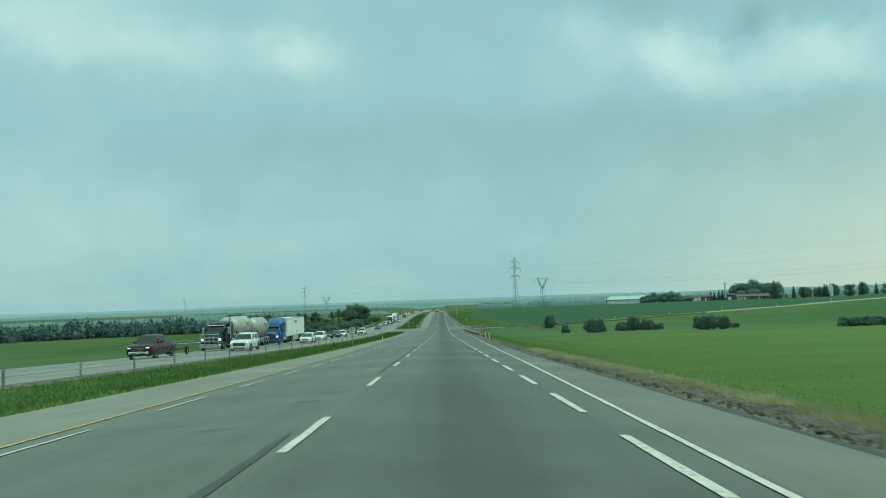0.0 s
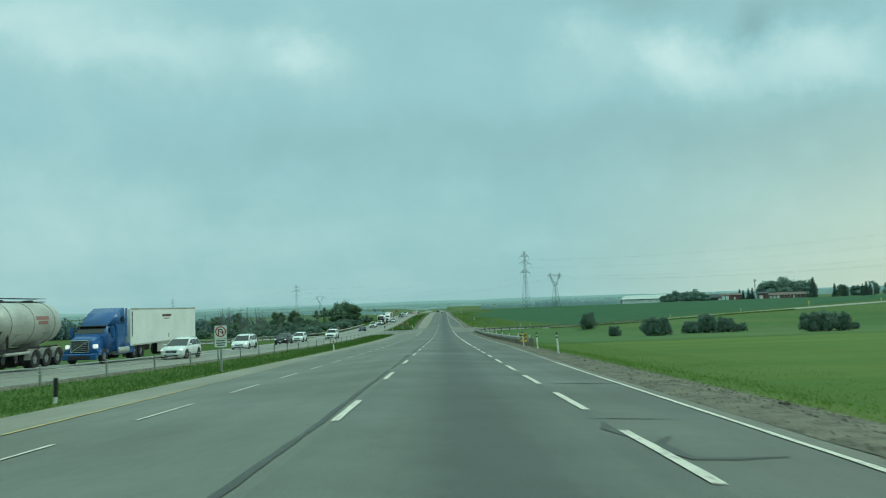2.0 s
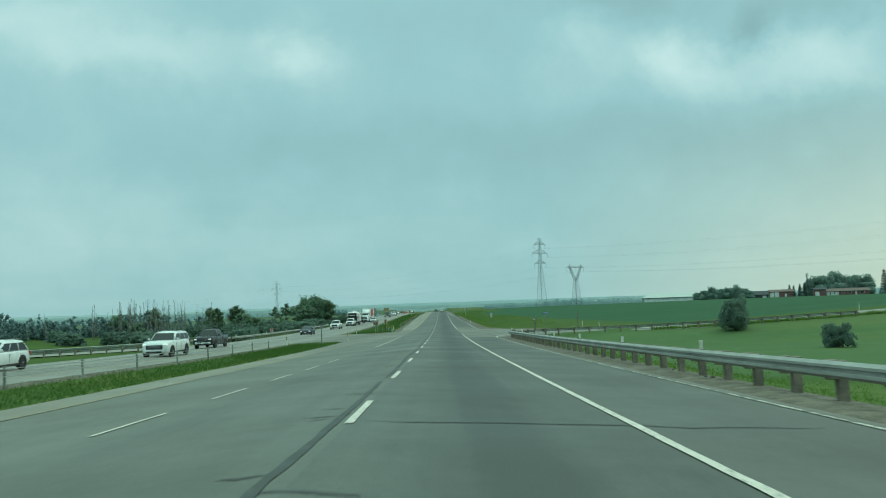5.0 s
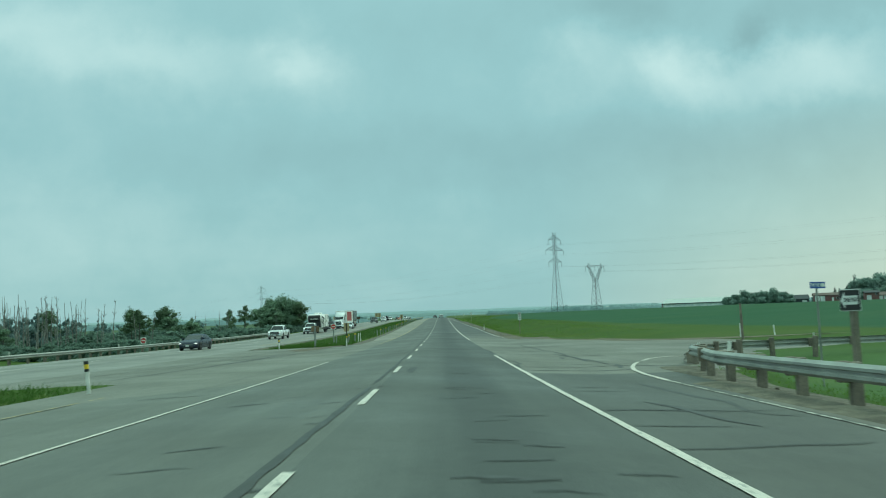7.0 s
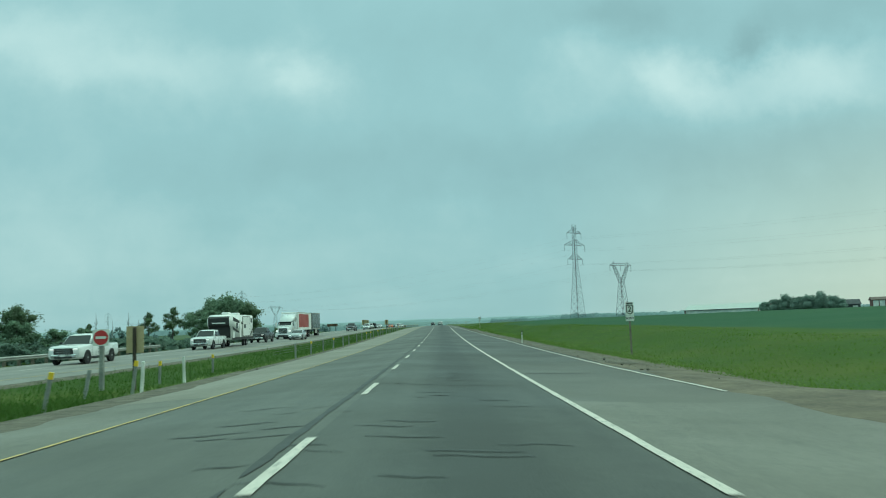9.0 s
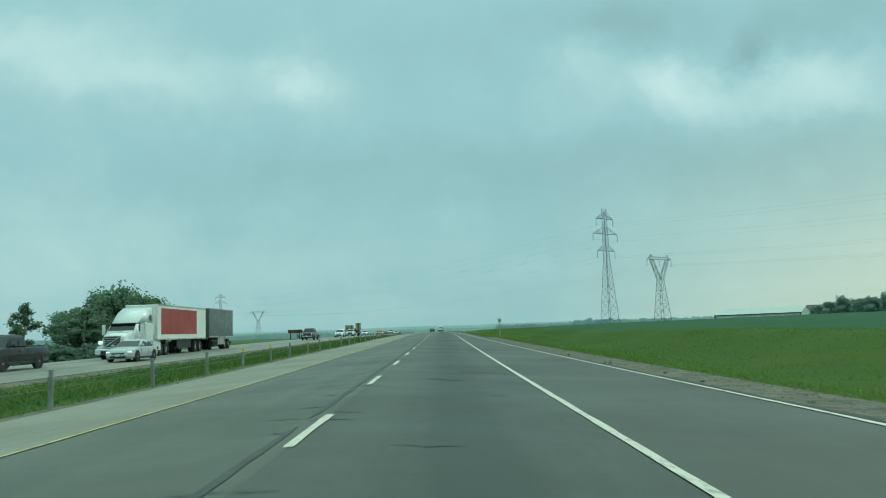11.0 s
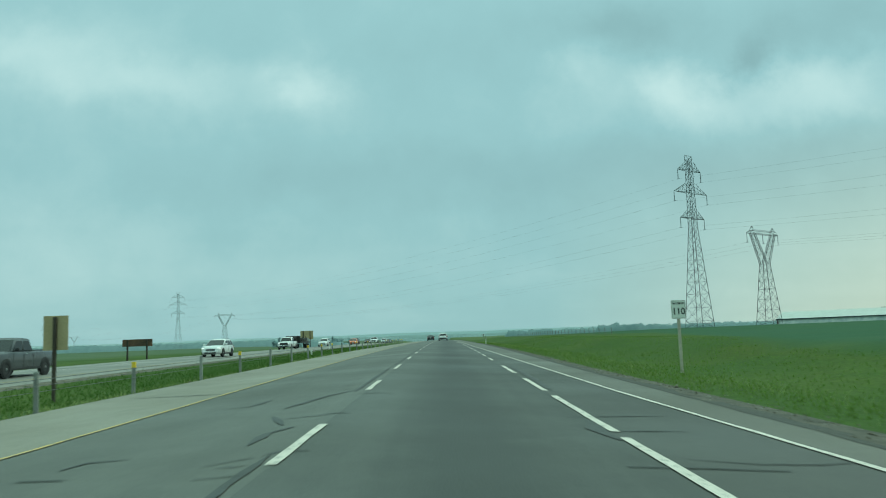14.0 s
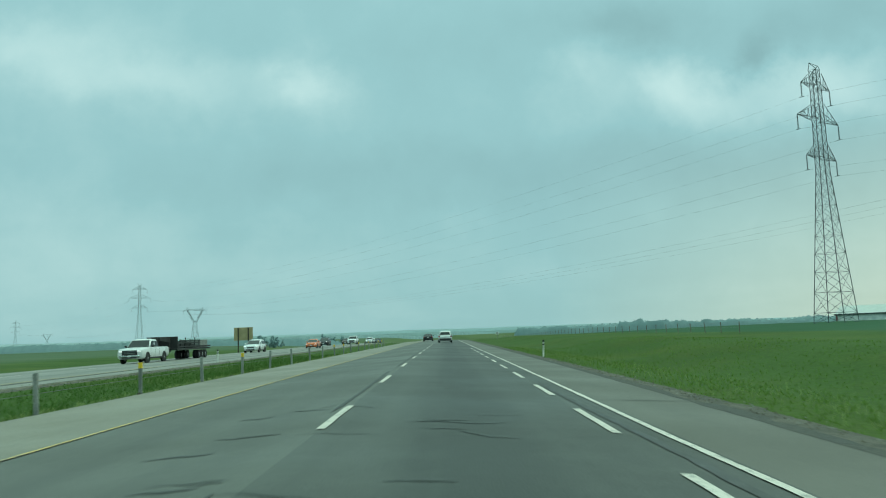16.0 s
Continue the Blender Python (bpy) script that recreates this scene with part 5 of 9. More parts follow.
def delta_tower(x, y, z):
    t = thing("transmission_tower", x, y, z, ARM_TURN, "lower steel lattice tower with a forked top and one long beam", "pylon", "transmission towers")
    bm = bmesh.new()
    half = lambda h: 2.35 + (0.95 - 2.35) * h / 16.0
    lattice(bm, [(h, half(h), half(h), 0) for h in (0, 1.4, 4.2, 7.0, 9.6, 12.0, 14.2, 16.0)], 0.07, 0.04)
    part("body", bm, LATTICE, t)
    for s in (-1, 1):
        bm = bmesh.new()
        lattice(bm, [(16 + 7.9 * u, 0.42, 0.95 - 0.35 * u, s * (0.5 + 4.4 * u)) for u in (0, 0.2, 0.4, 0.6, 0.8, 1.0)], 0.06, 0.035)
        for sy in (-1, 1):
            rod(bm, (s * 4.5, sy * 0.6, 24.4), (s * 5.0, 0, 25.8), 0.045, 4)
            rod(bm, (s * 5.4, sy * 0.6, 24.4), (s * 5.0, 0, 25.8), 0.045, 4)
        part("fork", bm, LATTICE, t)
    bm = bmesh.new()
    ends = []
    n_bay = 12
    for k in range(n_bay + 1):
        bx = -7.6 + 15.2 * k / n_bay
        w = 0.6 if abs(bx) < 5.2 else 0.6 * (7.7 - abs(bx)) / 2.5
        h = 0.9 if abs(bx) < 5.2 else 0.9 * (7.8 - abs(bx)) / 2.6
        ends.append([Vector((bx, sy * w, 23.8 + u * h)) for sy in (-1, 1) for u in (0, 1)])
    for p, q in zip(ends[:-1], ends[1:]):
        for i in range(4):
            rod(bm, p[i], q[i], 0.05, 4)
        rod(bm, p[0], q[1], 0.032, 3), rod(bm, p[2], q[3], 0.032, 3), rod(bm, p[0], q[2], 0.032, 3)
    part("crossbeam", bm, LATTICE, t)
    for bx in (-7.5, 0.0, 7.5):
        insulator(bx, 23.8, t, 2.4)
    return t


SITES_A = ((266, 328, 1.5, 1.0), (58.1, 595, 0.7, 1.0), (-150.3, 862, -1.2, 0.82), (-390, 1184, -1.5, 0.72))
SITES_B = ((291, 343, 1.5, 1.0), (81.2, 612.7, 0.5, 0.965), (-129.2, 881.4, -1.2, 0.80), (-372, 1205, -1.5, 0.62))
first_a, first_b = tall_tower(*SITES_A[1][:3]), delta_tower(*SITES_B[1][:3])
first_b.scale = (0.965, 0.965, 0.965)
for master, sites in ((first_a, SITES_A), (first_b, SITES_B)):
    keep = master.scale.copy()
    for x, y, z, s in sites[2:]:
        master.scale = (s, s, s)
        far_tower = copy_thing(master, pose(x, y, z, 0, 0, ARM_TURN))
        # far towers get the steel colour that is paled with haze
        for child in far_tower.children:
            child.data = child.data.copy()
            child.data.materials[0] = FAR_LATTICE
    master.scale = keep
    master.matrix_basis = pose(*sites[1][:3], 0, 0, ARM_TURN) @ Matrix.Diagonal((*keep, 1))


def tip(site, ax, az):
    x, y, z, s = site
    m = pose(x, y, z, 0, 0, ARM_TURN)
    return m @ Vector((ax * s, 0, az * s))


def conductor(a, b, sag, parent, r=0.011):
    bm = bmesh.new()
    n = 28
    pts = []
    for k in range(n + 1):
        u = k / n
        p = a.lerp(b, u)
        pts.append(p - Vector((0, 0, 4 * sag * u * (1 - u))))
    tube(bm, pts, r, 3)
    part("conductor", bm, WIRE, parent)


for sites, hooks in ((SITES_A, [(s * reach, az - 2.3) for az, reach, _ in ARMS for s in (-1, 1)]), (SITES_B, [(-7.5, 21.4), (0, 21.4), (7.5, 21.4)])):
    for p, q in zip(sites[:-1], sites[1:]):
        span = thing("power_line", 0, 0, 0, 0, "thin sagging conductors strung between lattice towers", "power line", "spans of the power line")
        for ax, az in hooks:
            conductor(tip(p, ax, az), tip(q, ax, az), 5.5 if p is not sites[2] else 5.0, span)

# ---- farm beyond the crop ----
BARN_WHITE = material("white_metal_cladding", (0.80, 0.80, 0.76), 0.5, 0.1, 0.06, 0.4, 6.0, 0, (0.52, 0.56, 0.56))
BARN_ROOF = material("pale_metal_roof", (0.47, 0.49, 0.46), 0.45, 0.1, 0.04, 0.4, 6.0, 0, (0.44, 0.46, 0.435))
RED_SIDING = material("red_siding", (0.205, 0.085, 0.080), 0.7, 0, 0.12, 0.8, 9.0, 0, (0.155, 0.068, 0.064))
DARK_ROOF = material("dark_shingle_roof", (0.055, 0.065, 0.070), 0.85, 0, 0.15, 0.8, 9.0, 0, (0.04, 0.048, 0.052))
BROWN_ROOF = material("brown_shingle_roof", (0.150, 0.105, 0.090), 0.85, 0, 0.15, 0.8, 9.0, 0, (0.115, 0.082, 0.072))
PANE = glass_dark("window_glass")


def building(name, x, y, length, depth, wall_h, ridge, turn, wall_mat, roof_mat, label, openings=(), base=None, eave=0.5):
    """A gabled house or barn; openings: (place along the front, sill, width, height, kind)."""
    z = on_ground(x, y) if base is None else base
    b = thing(name, x, y, z, turn, label, "building")
    bm = bmesh.new()
    box(bm, 0, 0, wall_h / 2 - 0.3, length, depth, wall_h + 0.6)
    for s in (-1, 1):
        f = [bm.verts.new((s * length / 2, -depth / 2, wall_h)), bm.verts.new((s * length / 2, depth / 2, wall_h)), bm.verts.new((s * length / 2, 0, ridge))]
        bm.faces.new(f)
    part("wall", bm, wall_mat, b)
    for s in (-1, 1):
        bm = bmesh.new()
        slope = (ridge - wall_h) / (depth / 2)
        low = wall_h - eave * slope
        top = [(-length / 2 - eave, s * (depth / 2 + eave), low), (length / 2 + eave, s * (depth / 2 + eave), low), (length / 2 + eave, 0, ridge), (-length / 2 - eave, 0, ridge)]
        vs = [bm.verts.new(Vector(p) + Vector((0, 0, 0.05))) for p in top]
        f = bm.faces.new(vs)
        r = bmesh.ops.extrude_face_region(bm, geom=[f])
        bmesh.ops.translate(bm, vec=(0, 0, 0.22), verts=[v for v in r["geom"] if isinstance(v, bmesh.types.BMVert)])
        part("roof", bm, roof_mat, b)
    for px, sill, w, h, kind in openings:
        bm = bmesh.new()
        box(bm, px, -depth / 2 - 0.03, sill + h / 2, w, 0.08, h, 0.01)
        o = part(kind, bm, BARN_WHITE, b)
        if kind == "window":
            bm = bmesh.new()
            box(bm, px, -depth / 2 - 0.08, sill + h / 2, w * 0.84, 0.03, h * 0.84)
            part("pane", bm, PANE, o)
    return b


barn = building("barn", 203.8, 821.5, 55, 16, 4.9, 8.4, -46.5, BARN_WHITE, BARN_ROOF, "long white metal barn with a pale roof and dark eaves", [(-18, 0, 4, 3.9, "door"), (-2, 0, 4, 3.9, "door"), (14, 0, 4, 3.9, "door")], base=-1.0)
bm = bmesh.new()
box(bm, 0, -8.62, 4.72, 56.2, 0.14, 0.55)
part("fascia", bm, DARK_ROOF, barn, "dark fascia under the eaves")
for px in (-27.3, 27.3):
    bm = bmesh.new()
    box(bm, px, -8.25, 2.2, 0.7, 0.5, 4.6, 0.03)
    part("corner_post", bm, RED_SIDING, barn, "dark red corner post")
building("barn", 264, 874, 12, 9, 6.5, 10.0, -12, RED_SIDING, BROWN_ROOF, "red barn with white trim beyond the crop", [(0, 0, 3, 3.4, "door"), (-3.8, 2, 1.2, 1.2, "window"), (3.8, 2, 1.2, 1.2, "window")], base=-1.0)
building("farm_shed", 222, 697, 17, 9, 3.2, 5.6, -18, DARK_ROOF, DARK_ROOF, "long dark farm shed with a shallow roof", [(6, 0, 2.6, 2.4, "door")], base=0.2)
building("garage", 220, 650, 14, 7, 3.4, 4.6, -20, RED_SIDING, BROWN_ROOF, "red garage with two tall white doors beyond the crop", [(-5.4, 0, 2.4, 3.1, "door"), (-2.6, 0, 2.4, 3.1, "door"), (2.6, 0, 1.1, 2.1, "door"), (5.0, 1, 1.4, 1.1, "window")])
building("farm_shed", 242.5, 645, 7.0, 6, 4.0, 5.0, -20, RED_SIDING, DARK_ROOF, "tall dark red shed with a white door", [(-1.6, 0, 2.4, 2.6, "door"), (2.2, 2.6, 1.2, 1.0, "window")])
building("farmhouse", 261.5, 648, 25, 9, 2.5, 4.1, -22, RED_SIDING, BROWN_ROOF, "long low farmhouse with red walls and white garage doors", [(-11.0, 0, 2.0, 2.2, "door"), (-8.5, 0, 2.0, 2.2, "door"), (-6.0, 0, 2.0, 2.2, "door"), (-2.4, 1, 1.6, 1.2, "window"), (1.4, 1, 2.2, 1.2, "window"), (5.0, 0, 1.0, 2.1, "door"), (8.4, 0.8, 2.6, 1.5, "window")])
building("farm_shed", 146, 1010, 14, 8, 3.0, 4.6, 0, BARN_WHITE, BARN_ROOF, "small white farm shed among far trees", [(2, 0, 2, 2.2, "door")], base=-1.2)
building("farm_shed", 176, 1012, 9, 7, 3.2, 5.0, 10, BARN_WHITE, BARN_ROOF, "small white farm shed among far trees", [(0, 0, 2, 2.2, "door")], base=-1.2)
for x, y, r, h in ((336, 672, 1.6, 8.5), (340.5, 674, 1.6, 8.5)):
    g = thing("grain_silo", x, y, on_ground(x, y), 0, "pale steel grain silo with a cone roof", "silo", "farm silos")
    bm = bmesh.new()
    rod(bm, (0, 0, -0.3), (0, 0, h), r, 20)
    part("drum", bm, BARN_WHITE, g)
    bm = bmesh.new()
    rod(bm, (0, 0, h), (0, 0, h + 1.2), r + 0.1, 20, 0.2)
    part("roof", bm, BARN_ROOF, g)
mast = thing("windmill_tower", 246, 668, on_ground(246, 668), 0, "slim lattice windmill tower by the farm", "tower")
bm = bmesh.new()
lattice(bm, [(h, 1.0 - 0.055 * h, 1.0 - 0.055 * h, 0) for h in (0, 2.5, 5, 7.5, 10, 12, 14)], 0.05, 0.03)
part("body", bm, LATTICE, mast)
bm = bmesh.new()
for k in range(12):
    a = 2 * math.pi * k / 12
    m = Matrix.Translation((0, -0.4, 14.4)) @ Matrix.Rotation(a, 4, "Y")
    box(bm, 0, 0, 0.75, 0.24, 0.03, 0.9, 0, m)
part("vane_wheel", bm, GALV, mast)

# ---- trees, shrubs and grass ----
rng = np.random.default_rng(7)


def leaf_cloud(centres, radii, count, size, flat=0.75, hollow=0.35):
    """Many small leaf faces scattered through clumps; returns vertex and face arrays."""
    centres, radii = np.asarray(centres, float), np.asarray(radii, float)
    w = radii ** 2
    pick = rng.choice(len(radii), count, p=w / w.sum())
    d = rng.normal(size=(count, 3))
    d /= np.linalg.norm(d, axis=1)[:, None]
    r = radii[pick] * (hollow + (1 - hollow) * rng.random(count) ** 0.5) * rng.uniform(0.8, 1.15, count)
    p = centres[pick] + d * r[:, None] * np.array([1, 1, flat])
    u = rng.normal(size=(count, 3))
    u /= np.linalg.norm(u, axis=1)[:, None]
    v = np.cross(u, rng.normal(size=(count, 3)))
    v /= np.linalg.norm(v, axis=1)[:, None]
    s = size * rng.uniform(0.6, 1.4, count)[:, None]
    quad = np.stack([p - u * s, p + v * s * 0.55, p + u * s, p - v * s * 0.55], 1).reshape(-1, 3)
    f = np.arange(count * 4).reshape(-1, 4)
    return quad, f


bm = bmesh.new()
bmesh.ops.create_icosphere(bm, subdivisions=1, radius=1.0)
bm.verts.index_update()
HEART_V = np.array([v.co[:] for v in bm.verts])
HEART_F = np.array([[v.index for v in f.verts] for f in bm.faces])
bm.free()


def limb_tree(seed, tall, spread, low, n_limb, leaves, size, leaf_mat, clump=(0.10, 0.20), lean=0.0, skirt=0, heart=0.45):
    """Trunk with limbs, and a crown of leaf clumps hung about them. Returns the two meshes."""
    rnd = random.Random(seed)
    bm = bmesh.new()
    top = Vector((lean * tall, 0, tall * 0.9))
    r0 = 0.018 * tall + 0.03
    path = [Vector((0, 0, -0.3)), Vector((rnd.uniform(-.1, .1), rnd.uniform(-.1, .1), tall * 0.3)), Vector((lean * tall * .6 + rnd.uniform(-.2, .2), rnd.uniform(-.2, .2), tall * 0.62)), top]
    for k in range(3):
        rod(bm, path[k], path[k + 1], r0 * (1 - 0.28 * k), 6, r0 * (1 - 0.28 * (k + 1)))
    centres, radii = [tuple(top)], [tall * clump[1] * 0.7]
    for i in range(n_limb):
        u = low + (0.95 - low) * (i + rnd.random()) / n_limb
        a = rnd.uniform(0, 2 * math.pi)
        start = path[1].lerp(path[3], max(0.0, (u - 0.3) / 0.6)) if u > 0.3 else Vector((0, 0, tall * u))
        reach = spread * (1.05 - 0.75 * max(0, (u - 0.45) / 0.55)) * rnd.uniform(0.55, 1.1)
        end = start + Vector((math.cos(a) * reach, math.sin(a) * reach, reach * rnd.uniform(0.25, 0.8)))
        mid = start.lerp(end, 0.5) + Vector((0, 0, reach * 0.08))
        rod(bm, start, mid, r0 * 0.36, 4, r0 * 0.25)
        rod(bm, mid, end, r0 * 0.25, 4, r0 * 0.08)
        for q, s in ((end, 1.0), (mid, 0.8), (start.lerp(end, 0.75), 0.7)):
            centres.append((q.x + rnd.uniform(-.3, .3), q.y + rnd.uniform(-.3, .3), q.z + rnd.uniform(-.2, .3)))
            radii.append(tall * rnd.uniform(*clump) * s)
    for k in range(skirt):                                   # low clumps that hide the stems
        a = 2 * math.pi * (k + rnd.random()) / skirt
        q = spread * rnd.uniform(0.45, 0.9)
        centres.append((math.cos(a) * q, math.sin(a) * q, tall * rnd.uniform(0.1, 0.35)))
        radii.append(tall * rnd.uniform(*clump))
    trunk = bpy.data.meshes.new("trunk")
    bm.to_mesh(trunk)
    bm.free()
    trunk.materials.append(BARK)
    v, f = leaf_cloud(centres, radii, leaves, size)
    vs, fs, n = [v], [tuple(q) for q in f.tolist()], len(v)
    for c, r in zip(centres, radii):
        w8 = HEART_V * r * heart * rng.uniform(0.7, 1.2, (len(HEART_V), 1)) + np.asarray(c)
        vs.append(w8)
        fs += [tuple(q) for q in (HEART_F + n).tolist()]
        n += len(w8)
    v = np.concatenate(vs)
    v[:, 2] = np.maximum(v[:, 2], 0.05)
    return trunk, mesh_of("crown", v, fs, leaf_mat, flat=False)


def spruce_meshes(seed, tall):
    rnd = random.Random(seed)
    bm = bmesh.new()
    rod(bm, (0, 0, -0.3), (0, 0, tall), 0.016 * tall, 6, 0.02)
    trunk = bpy.data.meshes.new("trunk")
    bm.to_mesh(trunk)
    bm.free()
    trunk.materials.append(BARK)
    centres, radii = [], []
    n = 15
    for i in range(n):
        u = 0.06 + 0.92 * i / n
        reach = tall * 0.20 * (1 - u) ** 0.85 + 0.12
        for k in range(7):
            a = 2 * math.pi * (k + rnd.random()) / 7
            for q in (0.35, 0.75, 1.0):
                rr = reach * q * rnd.uniform(0.8, 1.1)
                centres.append((math.cos(a) * rr, math.sin(a) * rr, tall * u - 0.18 * rr))
                radii.append(0.022 * tall + 0.10 * reach)
    v, f = leaf_cloud(centres, radii, 2600, 0.02 * tall + 0.06, 0.5)
    return trunk, mesh_of("crown", v, f, NEEDLE)


def dead_meshes(seed, tall):
    rnd = random.Random(seed)
    bm = bmesh.new()
    p = Vector((0, 0, -0.3))
    r = 0.013 * tall + 0.02
    spine = [p]
    for k in range(5):
        q = p + Vector((rnd.uniform(-.18, .18), rnd.uniform(-.18, .18), tall / 5 + 0.06))
        rod(bm, p, q, r, 5, r * 0.75)
        p, r = q, r * 0.75
        spine.append(p)
    for i in range(15):
        u = rnd.uniform(0.25, 0.97)
        s = spine[min(4, int(u * 5))].lerp(spine[min(5, int(u * 5) + 1)], (u * 5) % 1)
        a, l = rnd.uniform(0, 6.28), tall * rnd.uniform(0.05, 0.13) * (1.15 - u * 0.6)
        e = s + Vector((math.cos(a) * l * 0.45, math.sin(a) * l * 0.45, l * rnd.uniform(0.6, 1.0)))
        rod(bm, s, e, 0.03, 3, 0.012)
        for _ in range(2):
            rod(bm, s.lerp(e, rnd.uniform(0.4, 0.8)), e + Vector((rnd.uniform(-.4, .4), rnd.uniform(-.4, .4), rnd.uniform(0, .4))) * (l / 1.2), 0.02, 3, 0.01)
    me = bpy.data.meshes.new("trunk")
    bm.to_mesh(me)
    bm.free()
    me.materials.append(DEAD_WOOD)
    return me


def bush_meshes(seed, tall, spread, leaf_mat, leaves=4600, size=0.125, core=0.38):
    """A dense rounded bush: stems, and leaf clumps that fill a lopsided dome down to the ground."""
    rnd = random.Random(seed)
    bm = bmesh.new()
    centres, radii = [], []
    lobes = [(rnd.uniform(-.45, .45) * spread, rnd.uniform(-.45, .45) * spread, rnd.uniform(0.7, 1.0)) for _ in range(6)]
    for lx, ly, share in lobes:
        rod(bm, (lx * 0.3, ly * 0.3, -0.2), (lx, ly, tall * share * 0.8), 0.05, 5, 0.015)
        for k in range(18):
            a, e = rnd.uniform(0, 6.283), rnd.uniform(0.0, 1.35)
            q = spread * 0.56 * math.cos(e) * rnd.uniform(0.75, 1.05)
            centres.append((lx + math.cos(a) * q, ly + math.sin(a) * q, 0.12 * tall + tall * share * 0.78 * math.sin(e) * rnd.uniform(0.85, 1.05)))
            radii.append(tall * rnd.uniform(0.09, 0.15))
    trunk = bpy.data.meshes.new("trunk")
    bm.to_mesh(trunk)
    bm.free()
    trunk.materials.append(BARK)
    v, f = leaf_cloud(centres, [r * 1.15 for r in radii], leaves, size, 0.9, 0.45)
    vs, fs = [v], [tuple(q) for q in f.tolist()]
    n = len(v)
    hearts = [(c, r * 0.40) for c, r in zip(centres, radii)] + [((lx, ly, tall * sh * 0.40), tall * sh * core) for lx, ly, sh in lobes]
    for c, r in hearts:
        w8 = HEART_V * r * rng.uniform(0.8, 1.1, (len(HEART_V), 1)) + np.asarray(c)
        vs.append(w8)
        fs += [tuple(q) for q in (HEART_F + n).tolist()]
        n += len(w8)
    v = np.concatenate(vs)
    v[:, 2] = np.maximum(v[:, 2], 0.02)
    return trunk, mesh_of("crown", v, fs, leaf_mat, flat=False)


TREES = [limb_tree(11, 8.0, 2.6, 0.25, 16, 3400, 0.17, LEAF), limb_tree(12, 9.0, 2.8, 0.3, 18, 3600, 0.17, LEAF_PALE), limb_tree(13, 7.0, 1.7, 0.3, 12, 1500, 0.15, LEAF_PALE, (0.06, 0.12)),
         limb_tree(14, 9.0, 3.4, 0.12, 22, 5200, 0.18, LEAF, (0.12, 0.22))]
BUSHES = [bush_meshes(21 + k, tall, wide, WILLOW_LEAF, 5600, 0.105) for k, (tall, wide) in enumerate(((2.7, 1.9), (3.1, 2.2), (2.3, 2.0)))]
SHRUBS = [bush_meshes(24 + k, 2.5, 2.0, SHRUB_LEAF, 900, 0.25) for k in range(3)]
# belt leaves: haze is mixed into the colour, bluer than foliage
BELT_HAZE_LEAF = material("hazed_belt_leaves", (0.205, 0.290, 0.284), 0.9, 0, 0.08, 0.06, 0.7, 0, (0.180, 0.258, 0.252), spec=0.0)
leafy(BELT_HAZE_LEAF)
# farm leaves: lightened in colour to look hazy
FARM_LEAF = material("hazed_farm_leaves", (0.275, 0.375, 0.325), 0.9, 0, 0.10, 0.06, 0.7, 0, (0.230, 0.325, 0.278), spec=0.0)
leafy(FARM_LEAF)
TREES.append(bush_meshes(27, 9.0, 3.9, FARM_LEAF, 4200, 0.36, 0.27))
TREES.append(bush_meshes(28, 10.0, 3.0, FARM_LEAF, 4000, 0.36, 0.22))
TREES.append(bush_meshes(29, 8.6, 3.1, LEAF, 6500, 0.19, 0.27))
SPRUCES = [spruce_meshes(31, 13.0), spruce_meshes(32, 10.0)]
DEAD = [dead_meshes(41 + k, 8.5) for k in range(4)]


def plant(kind, meshes, x, y, scale, label, category, group, stretch=1.0, z=None, turn=None):
    t = new(kind)
    t.empty_display_size = 0.2
    t.matrix_basis = pose(x, y, on_ground(x, y) - 0.1 if z is None else z, 0, 0, random.uniform(0, 360) if turn is None else turn) @ Matrix.Diagonal((scale * stretch, scale * stretch, scale, 1))
    tagged(t, label, category, group)
    for n, me in zip(("trunk", "crown"), meshes):
        piece(n, me, t)
    return t


# the copse beyond the oncoming lanes
for x, y, k, s, w in ((-48, 449, 6, 1.42, 1.0), (-44.6, 446, 6, 1.25, 0.95), (-52.5, 452, 6, 1.35, 1.0), (-42.5, 443, 1, 0.95, 1.0), (-55, 447, 0, 0.95, 1.2), (-50, 441, 3, 0.75, 1.5), (-46, 455, 1, 1.0, 1.2), (-57.5, 438, 2, 1.2, 1.0), (-60, 431, 2, 1.05, 1.0)):
    plant("tree", TREES[k], x, y, s, "leafy green tree in a roadside copse", "tree", "copse beyond the lanes", w)
for x, y, k, s, w in ((-62, 384, 1, 0.85, 1.1), (-66, 380, 2, 1.05, 1.2), (-59, 379, 0, 0.7, 1.2), (-70, 386, 1, 0.8, 1.0), (-56, 384, 0, 0.55, 1.3), (-67, 419, 2, 0.75, 1.0), (-72, 402, 2, 0.8, 1.0), (-64, 410, 0, 0.55, 1.2),
                      (-82, 372, 1, 0.8, 1.0), (-88, 362, 0, 0.75, 1.0), (-76, 345, 0, 0.5, 1.4), (-52, 402, 2, 0.6, 1.1)):
    plant("tree", TREES[k], x, y, s, "slender green tree with a thin crown", "tree", "trees beyond the guardrail", w)
for k in range(96):
    x, y = -42 - 48 * random.random(), 312 + 140 * random.random()
    if k % 3 == 0:
        x = -40 - 12 * random.random()
    b = SHRUBS[k % 3]
    plant("shrub", b, x, y, random.uniform(0.75, 1.25), "dense dark green shrub behind the guardrail", "shrub", "shrubs beyond the guardrail", 1.35)
